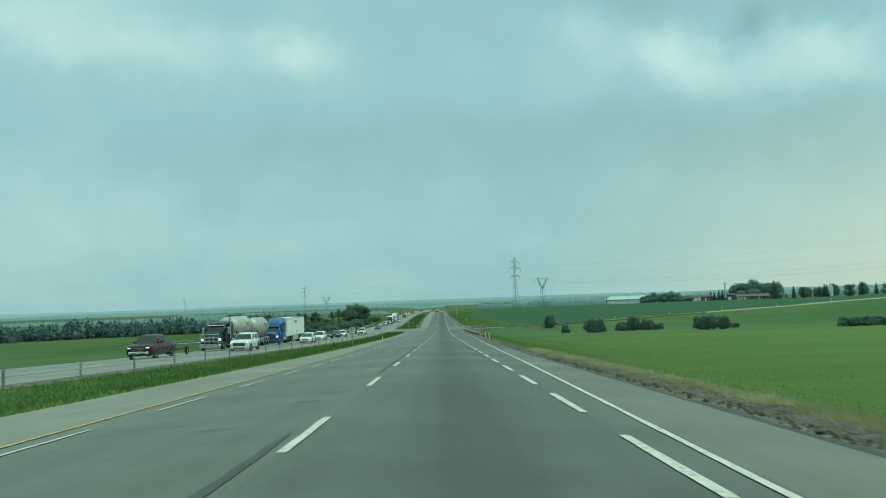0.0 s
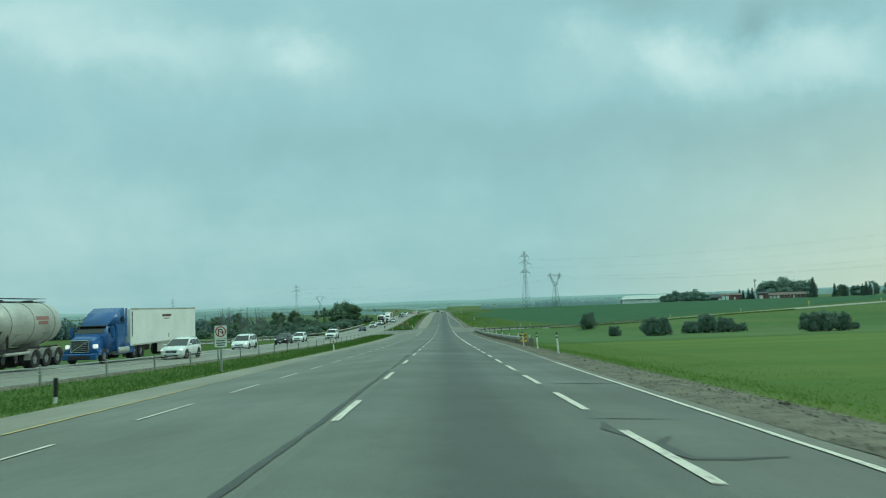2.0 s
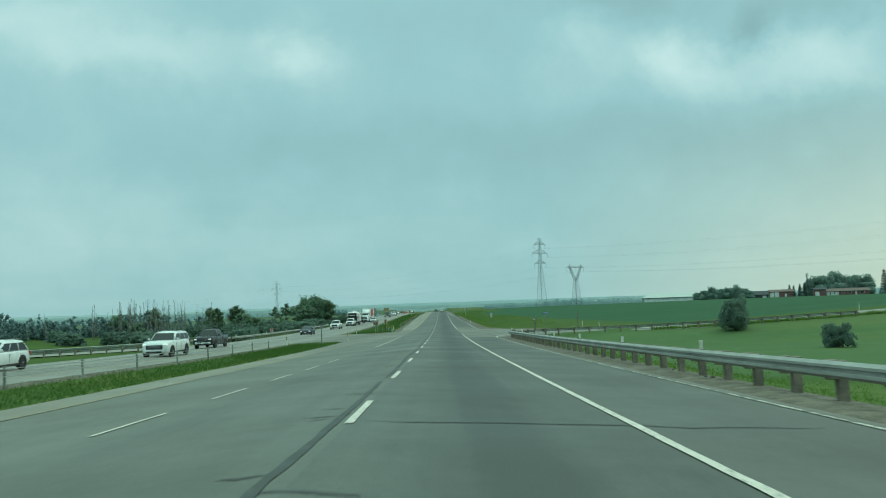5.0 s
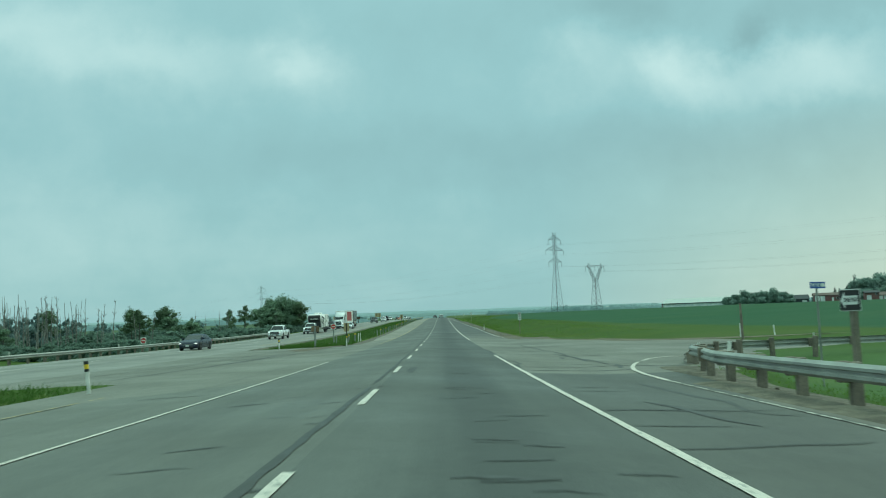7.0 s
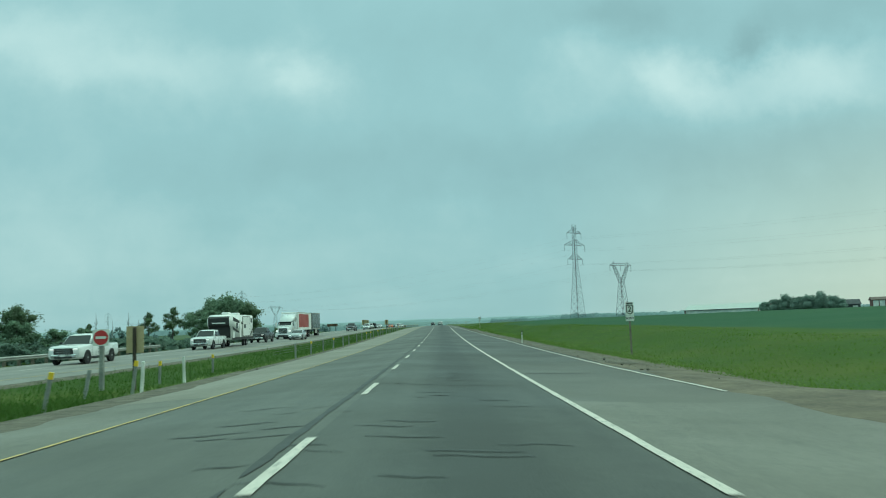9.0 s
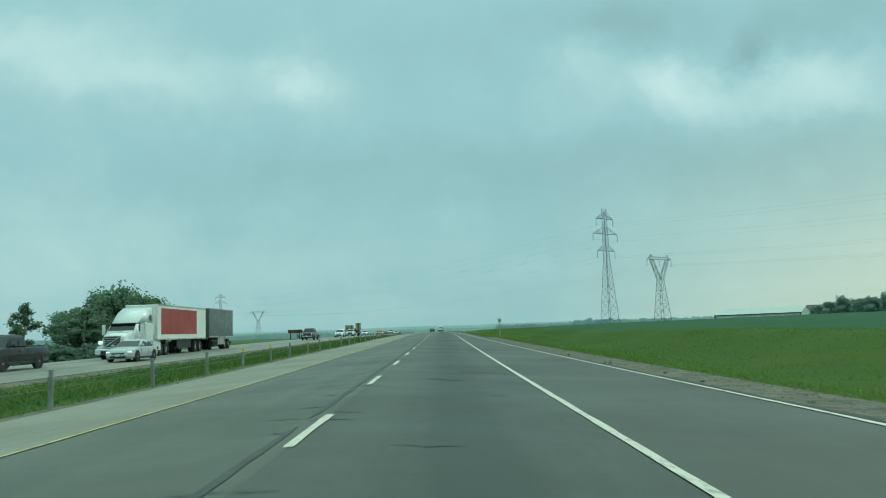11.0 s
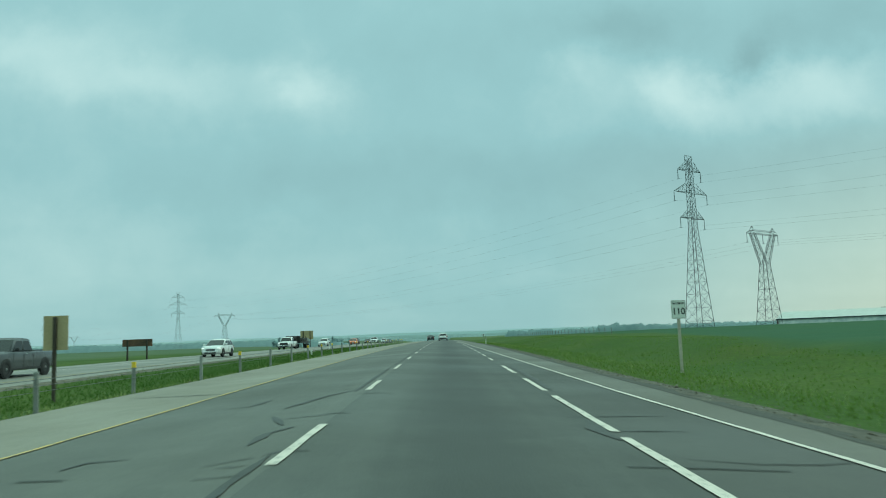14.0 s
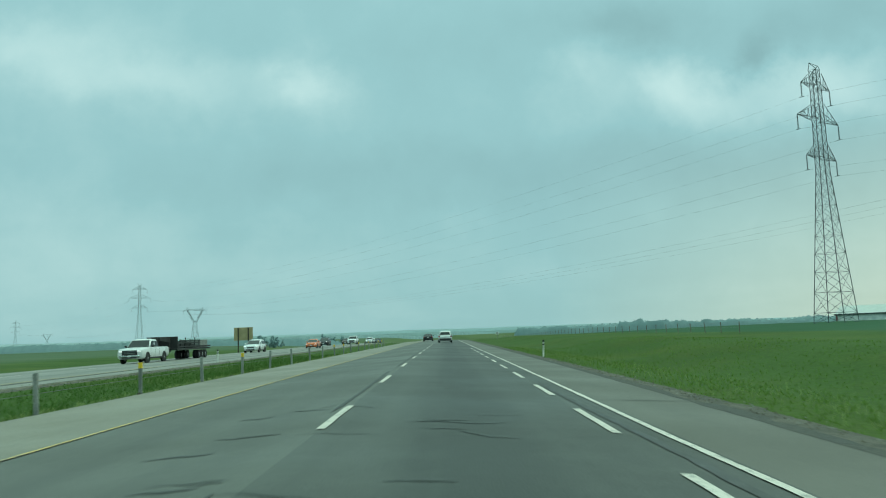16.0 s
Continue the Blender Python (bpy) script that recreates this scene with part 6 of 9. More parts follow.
for k in range(62):
    x, y = -76 + random.gauss(0, 8), 352 + random.gauss(0, 10)
    t = new("dead_tree", DEAD[k % 4])
    t.matrix_basis = pose(x, y, on_ground(x, y), random.uniform(-3, 3), random.uniform(-3, 3), random.uniform(0, 360)) @ Matrix.Scale(random.uniform(0.75, 1.2), 4)
    tagged(t, "bare grey dead tree with thin upright branches", "tree", "stand of dead trees")
for k in range(9):
    x, y = -62 + random.gauss(0, 6), 425 + random.gauss(0, 8)
    t = new("dead_tree", DEAD[k % 4])
    t.matrix_basis = pose(x, y, on_ground(x, y), random.uniform(-3, 3), random.uniform(-3, 3), random.uniform(0, 360)) @ Matrix.Scale(random.uniform(0.6, 0.9), 4)
    tagged(t, "bare grey dead tree with thin upright branches", "tree", "stand of dead trees")

for x, y, k, s, w in ((-37.0, 456, 0, 1.1, 0.9), (-38.4, 459.5, 1, 1.05, 0.9), (-40.0, 463, 2, 1.2, 0.9), (-41.4, 467.5, 0, 1.0, 1.0), (-42.8, 472.5, 1, 0.9, 1.0), (-44.5, 478, 2, 0.85, 1.1)):
    plant("shrub", BUSHES[k], x, y, s, "leafy shrub in a hedge beyond the far verge", "shrub", "hedge beyond the far verge", w)
for x, y, s in ((-39.0, 461, 0.55), (-42.0, 470, 0.5)):
    plant("tree", TREES[2], x, y, s, "slender young tree rising from a hedge", "tree", "hedge beyond the far verge", 1.0)

# willow bushes in the hollow on the right
for x, y, k, s, w in ((34.0, 238.5, 1, 1.3, 0.68), (35.3, 219, 2, 0.95, 0.66), (41.6, 214.5, 1, 1.3, 0.75), (43.9, 215, 0, 1.4, 0.72), (51.6, 221, 2, 1.1, 0.9), (55.0, 221, 0, 1.5, 0.85), (58.8, 222, 1, 1.1, 0.9), (62.0, 222.5, 2, 0.8, 1.0), (68.6, 205, 0, 1.4, 0.8), (71.6, 205.4, 1, 1.35, 0.85), (75.0, 206, 0, 1.35, 0.8),
                      (80, 212, 2, 0.6, 1.2), (97, 184, 2, 1.0, 1.2), (101, 184.5, 0, 0.95, 1.2), (106, 185, 2, 1.05, 1.2), (111, 186, 1, 0.85, 1.3)):
    plant("shrub", BUSHES[k], x, y, s * 1.1, "round dark green willow bush in the hollow", "shrub", "willow bushes in the hollow", w)

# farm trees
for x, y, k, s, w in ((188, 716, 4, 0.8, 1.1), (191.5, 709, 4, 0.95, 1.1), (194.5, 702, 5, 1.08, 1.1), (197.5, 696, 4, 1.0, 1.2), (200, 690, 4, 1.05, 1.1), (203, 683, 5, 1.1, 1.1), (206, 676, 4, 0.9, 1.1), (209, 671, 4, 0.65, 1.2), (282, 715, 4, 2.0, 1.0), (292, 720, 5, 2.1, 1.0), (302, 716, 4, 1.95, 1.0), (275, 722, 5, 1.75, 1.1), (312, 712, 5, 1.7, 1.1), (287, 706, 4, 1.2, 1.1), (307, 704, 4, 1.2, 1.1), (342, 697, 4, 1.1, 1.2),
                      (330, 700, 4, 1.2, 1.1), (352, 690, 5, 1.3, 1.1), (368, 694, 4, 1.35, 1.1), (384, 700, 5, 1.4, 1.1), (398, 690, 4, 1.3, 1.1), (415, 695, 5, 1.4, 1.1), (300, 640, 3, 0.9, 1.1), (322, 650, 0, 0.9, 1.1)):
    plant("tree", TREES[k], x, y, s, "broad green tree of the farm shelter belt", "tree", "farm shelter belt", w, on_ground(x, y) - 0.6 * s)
for x, y, k, s in ((259.5, 601, 0, 1.15), (232, 664, 1, 0.85), (235.7, 666, 1, 0.8), (239, 664, 1, 0.9), (242.5, 665, 1, 0.95), (276, 604, 1, 1.0), (284, 606, 1, 0.9), (300, 612, 1, 0.9), (310, 620, 0, 0.8), (318, 640, 0, 0.85), (347, 655, 1, 1.0), (360, 660, 0, 0.9), (375, 665, 1, 1.1)):
    plant("spruce_tree", SPRUCES[k], x, y, s, "dark green pointed spruce near the farm", "tree", "farm spruces")


# far woods: too many to count
def woods(name, spots, label, mat, leaf=0.42, per=420, heart=0.86):
    vs, fs, n = [], [], 0
    for x, y, h, w, conifer in spots:
        z = on_ground(x, y)
        if conifer:
            lv = [(x + random.uniform(-.2, .2), y, z + h * u) for u in (0.12, 0.3, 0.5, 0.68, 0.84, 0.95)]
            rr = [w * q for q in (0.55, 0.5, 0.4, 0.28, 0.16, 0.08)]
        else:
            us = [0.08 + 0.84 * (k + random.random()) / 15 for k in range(15)]
            lv = [(x + random.gauss(0, w * 0.34 * (1.15 - 0.7 * u)), y + random.gauss(0, w * 0.34 * (1.15 - 0.7 * u)), z + h * u) for u in us]
            rr = [w * random.uniform(0.20, 0.36) * (1.2 - 0.55 * u) for u in us]
        v, f = leaf_cloud(lv, rr, per, leaf * max(0.8, h / 9), 0.9, 0.6)
        v[:, 2] = np.maximum(v[:, 2], z)
        vs.append(v)
        fs += [tuple(q) for q in (f + n).tolist()]
        n += len(v)
        for c, r in zip(lv, rr):                             # dense hearts of the clumps
            w8 = HEART_V * (np.array([1, 1, 1.35]) * r * heart) * rng.uniform(0.8, 1.15, (len(HEART_V), 1)) + np.asarray(c)
            w8[:, 2] = np.maximum(w8[:, 2], z - 0.1)
            vs.append(w8)
            fs += [tuple(q) for q in (HEART_F + n).tolist()]
            n += len(w8)
    return tagged(new(name, mesh_of(name, np.concatenate(vs), fs, mat, flat=False)), label, "woods", kind="stuff")


def belt(x0, y0, x1, y1, count, h, deep=10, mix=0.15):
    out = []
    for k in range(count):
        u = (k + random.random()) / count
        tall = h * random.uniform(0.5, 1.1) * (1.0 + 0.45 * noise.noise((x0 * 0.1 + u * math.hypot(x1 - x0, y1 - y0) * 0.05, y0 * 0.1, 3.0)))
        con = random.random() < mix
        out.append((x0 + (x1 - x0) * u + random.uniform(-2, 2), y0 + (y1 - y0) * u + random.uniform(0, deep), tall * (1.15 if con else 1), tall * (0.26 if con else 0.5), con))
    return out


def canopy(name, runs, label, mat, seed):
    """Far belts of trees as one bumpy roof of crowns; runs: (x0, y0, x1, y1, height, depth)."""
    vs, fs, n = [], [], 0
    cards = []
    for r, (x0, y0, x1, y1, tall, deep) in enumerate(runs):
        length = math.hypot(x1 - x0, y1 - y0)
        steps, rows = int(length / 1.3), 7
        nxv, nyv = -(y1 - y0) / length, (x1 - x0) / length
        if nyv < 0:
            nxv, nyv = -nxv, -nyv
        crowns = []
        for k in range(rows):                                 # rounded crowns of uneven size in each row
            at, line = 0.0, []
            while at < length:
                wide = tall * random.uniform(0.35, 0.75)
                line.append((at, wide, random.uniform(0.62, 1.1) + 0.3 * noise.noise((at * 0.02, r * 5.0, seed))))
                at += wide * random.uniform(0.6, 1.3)
            crowns.append(line)
        for i in range(steps + 1):
            u = i / steps
            d = u * length
            for k in range(rows):
                w = k / (rows - 1)
                bulge = max([c * math.sqrt(1 - ((d - at) / wide) ** 2) for at, wide, c in crowns[k] if abs(d - at) < wide] + [0.42])
                dome = (math.sin(math.pi * w) ** 0.4) if 0 < k < rows - 1 else 0.0
                h = tall * bulge * dome * min(1.0, 20 * min(u, 1 - u) + 0.3)
                back = w * deep + 1.0 * noise.noise((d * 0.3, w * 4, seed + 2))
                x, y = x0 + (x1 - x0) * u + nxv * back, y0 + (y1 - y0) * u + nyv * back
                vs.append((x, y, on_ground(x, y) - 0.2 + h))
                if 1 < k < rows - 2 and h > tall * 0.4:
                    cards.append((x, y, on_ground(x, y) + h - 0.5))
        for i in range(steps):
            for k in range(rows - 1):
                a0 = n + i * rows + k
                fs.append((a0, a0 + rows, a0 + rows + 1, a0 + 1))
        n += (steps + 1) * rows
    v, f = leaf_cloud(cards, [1.0] * len(cards), len(cards) * 2, 0.40, 0.9, 0.2)
    fs += [tuple(q) for q in (f + n).tolist()]
    return tagged(new(name, mesh_of(name, np.concatenate([np.asarray(vs, float), v]), fs, mat, flat=False)), label, "woods", kind="stuff")


# haze of the distance is painted into the horizon woods' colour
FAR_LEAF = material("hazed_far_woods", (0.205, 0.280, 0.280), 1.0, 0, 0.06, 0.02, 0.3, 0, (0.19, 0.262, 0.262), spec=0.0)
woods("far_woods", belt(-180, 262, -118, 318, 190, 7.2, 18, 0.38) + belt(-118, 318, -84, 372, 120, 6.2, 16, 0.30) + belt(-330, 250, -180, 262, 210, 7.4, 20, 0.38) + belt(-95, 395, -70, 470, 30, 4.2, 14, 0.1), "haze-toned green belt of mixed trees beyond the left field", BELT_HAZE_LEAF, 0.36, 190, 0.62)
# the woods a kilometre off carry haze in their leaf colour too
HAZY_LEAF = material("hazed_blue_green_leaves", (0.27, 0.385, 0.395), 0.95, 0, 0.04, 0.05, 0.5, 0, (0.245, 0.355, 0.365), spec=0.0)
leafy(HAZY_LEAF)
canopy("far_woods", ((46, 1005, 118, 995, 5.2, 14), (108, 975, 136, 962, 8.2, 14), (132, 990, 215, 1000, 6.8, 16), (215, 1040, 420, 1075, 5.6, 18)), "haze-coloured belt of trees far ahead on the right", HAZY_LEAF, 3.0)
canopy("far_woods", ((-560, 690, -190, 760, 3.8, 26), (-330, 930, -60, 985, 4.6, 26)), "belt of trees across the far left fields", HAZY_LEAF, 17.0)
woods("far_woods", belt(270, 905, 420, 925, 40, 7.0, 14, 0.2) + belt(420, 700, 640, 745, 60, 9.5, 16, 0.3) + belt(560, 560, 700, 640, 40, 9.0, 16, 0.3), "trees along the skyline behind the farm", BELT_HAZE_LEAF, 0.36, 280)
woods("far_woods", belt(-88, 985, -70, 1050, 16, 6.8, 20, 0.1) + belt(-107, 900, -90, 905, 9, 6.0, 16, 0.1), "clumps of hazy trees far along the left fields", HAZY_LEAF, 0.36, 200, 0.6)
canopy("far_woods", ((-1700, 1900, 120, 2150, 7, 40), (160, 1750, 1900, 1500, 11, 40)), "haze-coloured grey-green woods along the horizon", FAR_LEAF, 29.0)


# low hills at the edge of sight
def ridge(name, dist, base, tall, seed, mat, label):
    vs, fs, n = [], [], 160
    for k in range(n + 1):
        a = radians(-64 + 128 * k / n)
        h = base + tall * (0.5 + 0.5 * noise.fractal((k * 0.055 + seed, seed * 1.7, 0.0), 0.9, 2.0, 4)) + 1.5 * noise.noise((k * 0.9, seed, 3.0))
        x, y = math.sin(a) * dist, math.cos(a) * dist
        vs += [(x, y, -12), (x, y, h), (x * 1.04, y * 1.04, h * 0.4 - 8)]
    for k in range(n):
        b0 = 3 * k
        fs += [(b0, b0 + 3, b0 + 4, b0 + 1), (b0 + 1, b0 + 4, b0 + 5, b0 + 2)]
    return tagged(new(name, mesh_of(name, vs, fs, mat, flat=False)), label, "hills", kind="structure")


# both hill colours have haze painted in, close to the sky's tone
HILL_NEAR = material("hazed_near_hills", (0.33, 0.43, 0.425), 1.0, 0, 0.05, 0.004, 0.03, 0, (0.31, 0.408, 0.40), spec=0.0)
HILL_FAR = material("hazed_far_hills", (0.43, 0.55, 0.56), 1.0, 0, 0.03, 0.003, 0.02, 0, (0.41, 0.53, 0.54), spec=0.0)
ridge("backdrop", 3000, 2, 16, 3.1, HILL_NEAR, "low hills along the horizon in a blue-grey haze colour")
ridge("backdrop", 4200, 10, 26, 8.4, HILL_FAR, "distant hills with smoke haze put into their pale colour")


# roadside grass: blades along the verges, thickest by the asphalt
def tufts(name, spots, tall, spread, blades, mat, label, slim=1.0):
    """Bent blades in tufts at plan positions."""
    p = np.asarray(spots, float)
    n = len(p)
    z = ground_z(p[:, 0], p[:, 1])
    base = np.repeat(np.column_stack([p, z - 0.03]), blades, 0)
    m = n * blades
    base[:, :2] += rng.normal(0, spread, (m, 2))
    ang = rng.uniform(0, 2 * np.pi, m)
    h = tall * rng.uniform(0.45, 1.25, m) * np.repeat(rng.uniform(0.7, 1.2, n), blades)
    d = np.column_stack([np.cos(ang), np.sin(ang), np.zeros(m)])
    s = np.column_stack([-np.sin(ang), np.cos(ang), np.zeros(m)])
    w = slim * (0.012 + 0.016 * rng.random(m))[:, None]
    up = np.array([0, 0, 1.0])
    bend = rng.uniform(0.3, 1.3, m)[:, None]
    a, b = base - s * w, base + s * w
    mid = base + up * (h * 0.6)[:, None] + d * (h[:, None] * bend * 0.4)
    c, e = mid + s * w * 0.8, mid - s * w * 0.8
    top = base + up * h[:, None] + d * (h[:, None] * bend)
    v = np.stack([a, b, c, e, top], 1).reshape(-1, 3)
    i = np.arange(m) * 5
    me = bpy.data.meshes.new(name)
    loops = np.concatenate([np.stack([i, i + 1, i + 2, i + 3], 1).ravel(), np.stack([i + 3, i + 2, i + 4], 1).ravel()])
    starts = np.concatenate([np.arange(m) * 4, m * 4 + np.arange(m) * 3])
    me.vertices.add(m * 5)
    me.vertices.foreach_set("co", v.ravel())
    me.loops.add(len(loops))
    me.loops.foreach_set("vertex_index", loops.astype(np.int32))
    me.polygons.add(2 * m)
    me.polygons.foreach_set("loop_start", starts.astype(np.int32))
    me.materials.append(mat)
    me.update(calc_edges=True)
    return tagged(new(name, me), label, "grass", kind="stuff")


def band(count, lo, hi, left, right, power=1.0):
    y = rng.uniform(lo, hi, count)
    u = rng.random(count) ** power
    l, r = left(y), right(y)
    return np.column_stack([l + (r - l) * u, y])


med_l, med_r = (lambda y: np.full_like(y, FAR_NEAR + 0.5)), (lambda y: pave_left(y) - np.interp(y, (270, 285, 390, 410), (0.45, 1.3, 1.3, 0.45)))
tufts("grass", np.concatenate([band(8000, -10, 233, med_l, med_r), band(9000, 291, 560, med_l, med_r)]), 0.15, 0.45, 6, BLADE_DARK, "lush green grass of the median", 0.72)
tufts("grass", np.concatenate([band(2600, -10, 233, med_l, med_r), band(3000, 291, 560, med_l, med_r)]), 0.26, 0.4, 7, BLADE_DARK, "taller green grass in the median", 0.4)
verge_l, verge_r = (lambda y: pave_right(y) + np.where(y < 290, np.interp(y, (40, 62, 112, 120), (1.45, 1.8, 1.8, 1.2)), np.interp(y, (290, 425, 440), (2.1, 2.1, 0.95)))), (lambda y: np.where(y > 287, np.minimum(pave_right(y) + 16, 15.4 + np.maximum(0.125 * (400 - y), np.clip(0.2 * (y - 455), 0, 17))), pave_right(y) + 16))
tufts("grass", np.concatenate([band(9000, -5, 236, verge_l, verge_r, 1.6), band(11500, 366, 560, verge_l, verge_r, 1.5)]), 0.10, 0.5, 6, BLADE, "green grass of the right verge", 0.74)
tufts("grass", band(6500, 287, 380, verge_l, verge_r, 1.6), 0.10, 0.5, 7, BLADE_LIGHT, "light yellow-green grass past the junction", 0.65)
tufts("grass", np.concatenate([band(700, -5, 230, verge_l, verge_r, 1.2), band(1400, 300, 560, lambda y: pave_right(y) + np.where(y < 430, 2.3, 1.4), lambda y: pave_right(y) + 4.5, 1.0)]), 0.28, 0.25, 3, BLADE_PALE, "pale seeding grass stalks on the verge", 0.25)
tufts("grass", band(5200, -5, 52, lambda y: pave_right(y) + 1.0, lambda y: pave_right(y) + 2.0), 0.26, 0.16, 7, STRAW, "dry straw along the ditch edge", 0.5)
tufts("grass", np.concatenate([band(5000, 0, 240, lambda y: np.full_like(y, -36.0), lambda y: np.full_like(y, FAR_OUT - 0.6)), band(4000, 268, 520, lambda y: np.full_like(y, -36.0), lambda y: np.full_like(y, FAR_OUT - 0.6))]), 0.2, 0.14, 4, BLADE, "rough grass beyond the far carriageway")
tufts("grass", band(500, 206, 235.5, lambda y: np.full_like(y, -15.9), lambda y: pave_left(y) - 0.4), 0.26, 0.4, 22, BLADE_DARK, "rank tall grass at the end of the median", 0.5)
tufts("grass", np.column_stack([rng.uniform(26, 84, 1500), rng.normal(245.2, 0.5, 1500)]), 0.42, 0.3, 10, BLADE, "rank grass along the side road", 0.9)
tufts("grass", band(420, 276.2, 292, lambda y: np.interp(y, (276, 279, 292), (-13.2, -14.6, -15.6)), lambda y: np.interp(y, (276, 280, 292), (-9.9, -9.0, -8.6))), 0.34, 0.35, 26, BLADE_DARK, "rank tall grass on the nose of the median", 0.6)
tufts("grass", np.concatenate([band(1500, -10, 232, lambda y: pave_left(y) - 0.75, lambda y: pave_left(y) - 0.35), band(1700, 292, 560, lambda y: pave_left(y) - np.interp(y, (390, 410), (1.6, 0.95)), lambda y: pave_left(y) - np.interp(y, (390, 410), (1.1, 0.5)))]), 0.16, 0.09, 4, BLADE_PALE, "pale dry grass fringing the median", 0.6)

# ---- vehicles ----
def paint(name, colour, rough=0.28):
    return material(name, colour, rough, 0.0, 0.05, 0.8, 9.0, 0, tuple(c * 0.9 for c in colour), coat=0.12 if max(colour) < 0.3 else 0.4, spec=0.28 if max(colour) < 0.3 else 0.5)


PAINTS = {k: paint(k + "_car_paint", c) for k, c in {"white": (0.70, 0.72, 0.71), "maroon": (0.050, 0.009, 0.013), "black": (0.016, 0.018, 0.020), "charcoal": (0.030, 0.034, 0.038), "silver": (0.40, 0.43, 0.44),
                                                    "blue": (0.020, 0.095, 0.270), "navy": (0.012, 0.020, 0.040), "orange": (0.62, 0.12, 0.012), "grey": (0.085, 0.092, 0.100), "brown": (0.07, 0.05, 0.04)}.items()}
GLASS = glass_dark("tinted_glass")
TYRE = material("tyre_rubber", (0.020, 0.020, 0.021), 0.85, 0, 0.15, 3.0, 30.0)
RIM = material("alloy_rim", (0.42, 0.43, 0.44), 0.35, 0.7, 0.08, 4.0, 20.0)
BLACK_TRIM = material("black_plastic_trim", (0.022, 0.023, 0.024), 0.6, 0, 0.1, 3.0, 20.0)
CHROME = material("chrome", (0.62, 0.64, 0.65), 0.18, 0.9, 0.05, 3.0, 20.0)
LENS = lit("headlamp", (0.95, 0.96, 0.92), 0.5)
LENS_OFF = material("clear_lamp", (0.55, 0.57, 0.57), 0.2, 0.2, 0.05, 4.0, 20.0)
TAIL = material("red_tail_lamp", (0.34, 0.018, 0.018), 0.25, 0, 0.08, 4.0, 20.0, coat=0.5)
PLATE = material("plain_plate", (0.60, 0.61, 0.60), 0.5, 0, 0.05)
ALLOY = material("brushed_tank_alloy", (0.50, 0.49, 0.45), 0.45, 0.35, 0.12, 0.5, 7.0, 0.03, (0.36, 0.35, 0.32))
FADED_RED = material("faded_red_lettering", (0.36, 0.16, 0.145), 0.6, 0, 0.15, 1.5, 9.0)
MARK_BROWN = material("dark_red_brown_mark", (0.12, 0.055, 0.050), 0.6, 0, 0.15, 1.5, 9.0)
DIRTY_WHITE = material("white_trailer_panel", (0.80, 0.80, 0.77), 0.5, 0, 0.05, 0.5, 6.0, 0, (0.72, 0.72, 0.69))
CHASSIS = material("dark_chassis", (0.035, 0.036, 0.036), 0.75, 0.2, 0.2, 1.5, 14.0)
RED_PANEL = material("red_trailer_panel", (0.38, 0.045, 0.040), 0.5, 0, 0.08, 0.6, 6.0)


def loft(bm, sections, cap=True):
    """Skins equal rings of points from station to station."""
    rings = [[bm.verts.new(p) for p in s] for s in sections]
    n = len(rings[0])
    for a, b in zip(rings[:-1], rings[1:]):
        for k in range(n):
            bm.faces.new((a[k], a[(k + 1) % n], b[(k + 1) % n], b[k]))
    if cap:
        bm.faces.new(rings[0])
        bm.faces.new(list(reversed(rings[-1])))
    return bm


def soften(ob, width=0.03, angle=35):
    me = ob.data
    bm = bmesh.new()
    bm.from_mesh(me)
    bmesh.ops.recalc_face_normals(bm, faces=bm.faces)
    sharp = [e for e in bm.edges if len(e.link_faces) == 2 and e.calc_face_angle(0) > radians(angle)]
    bmesh.ops.bevel(bm, geom=sharp, offset=width, segments=2, affect="EDGES", clamp_overlap=True)
    for f in bm.faces:
        f.smooth = True
    bm.to_mesh(me)
    bm.free()
    return ob


WHEELS = {}


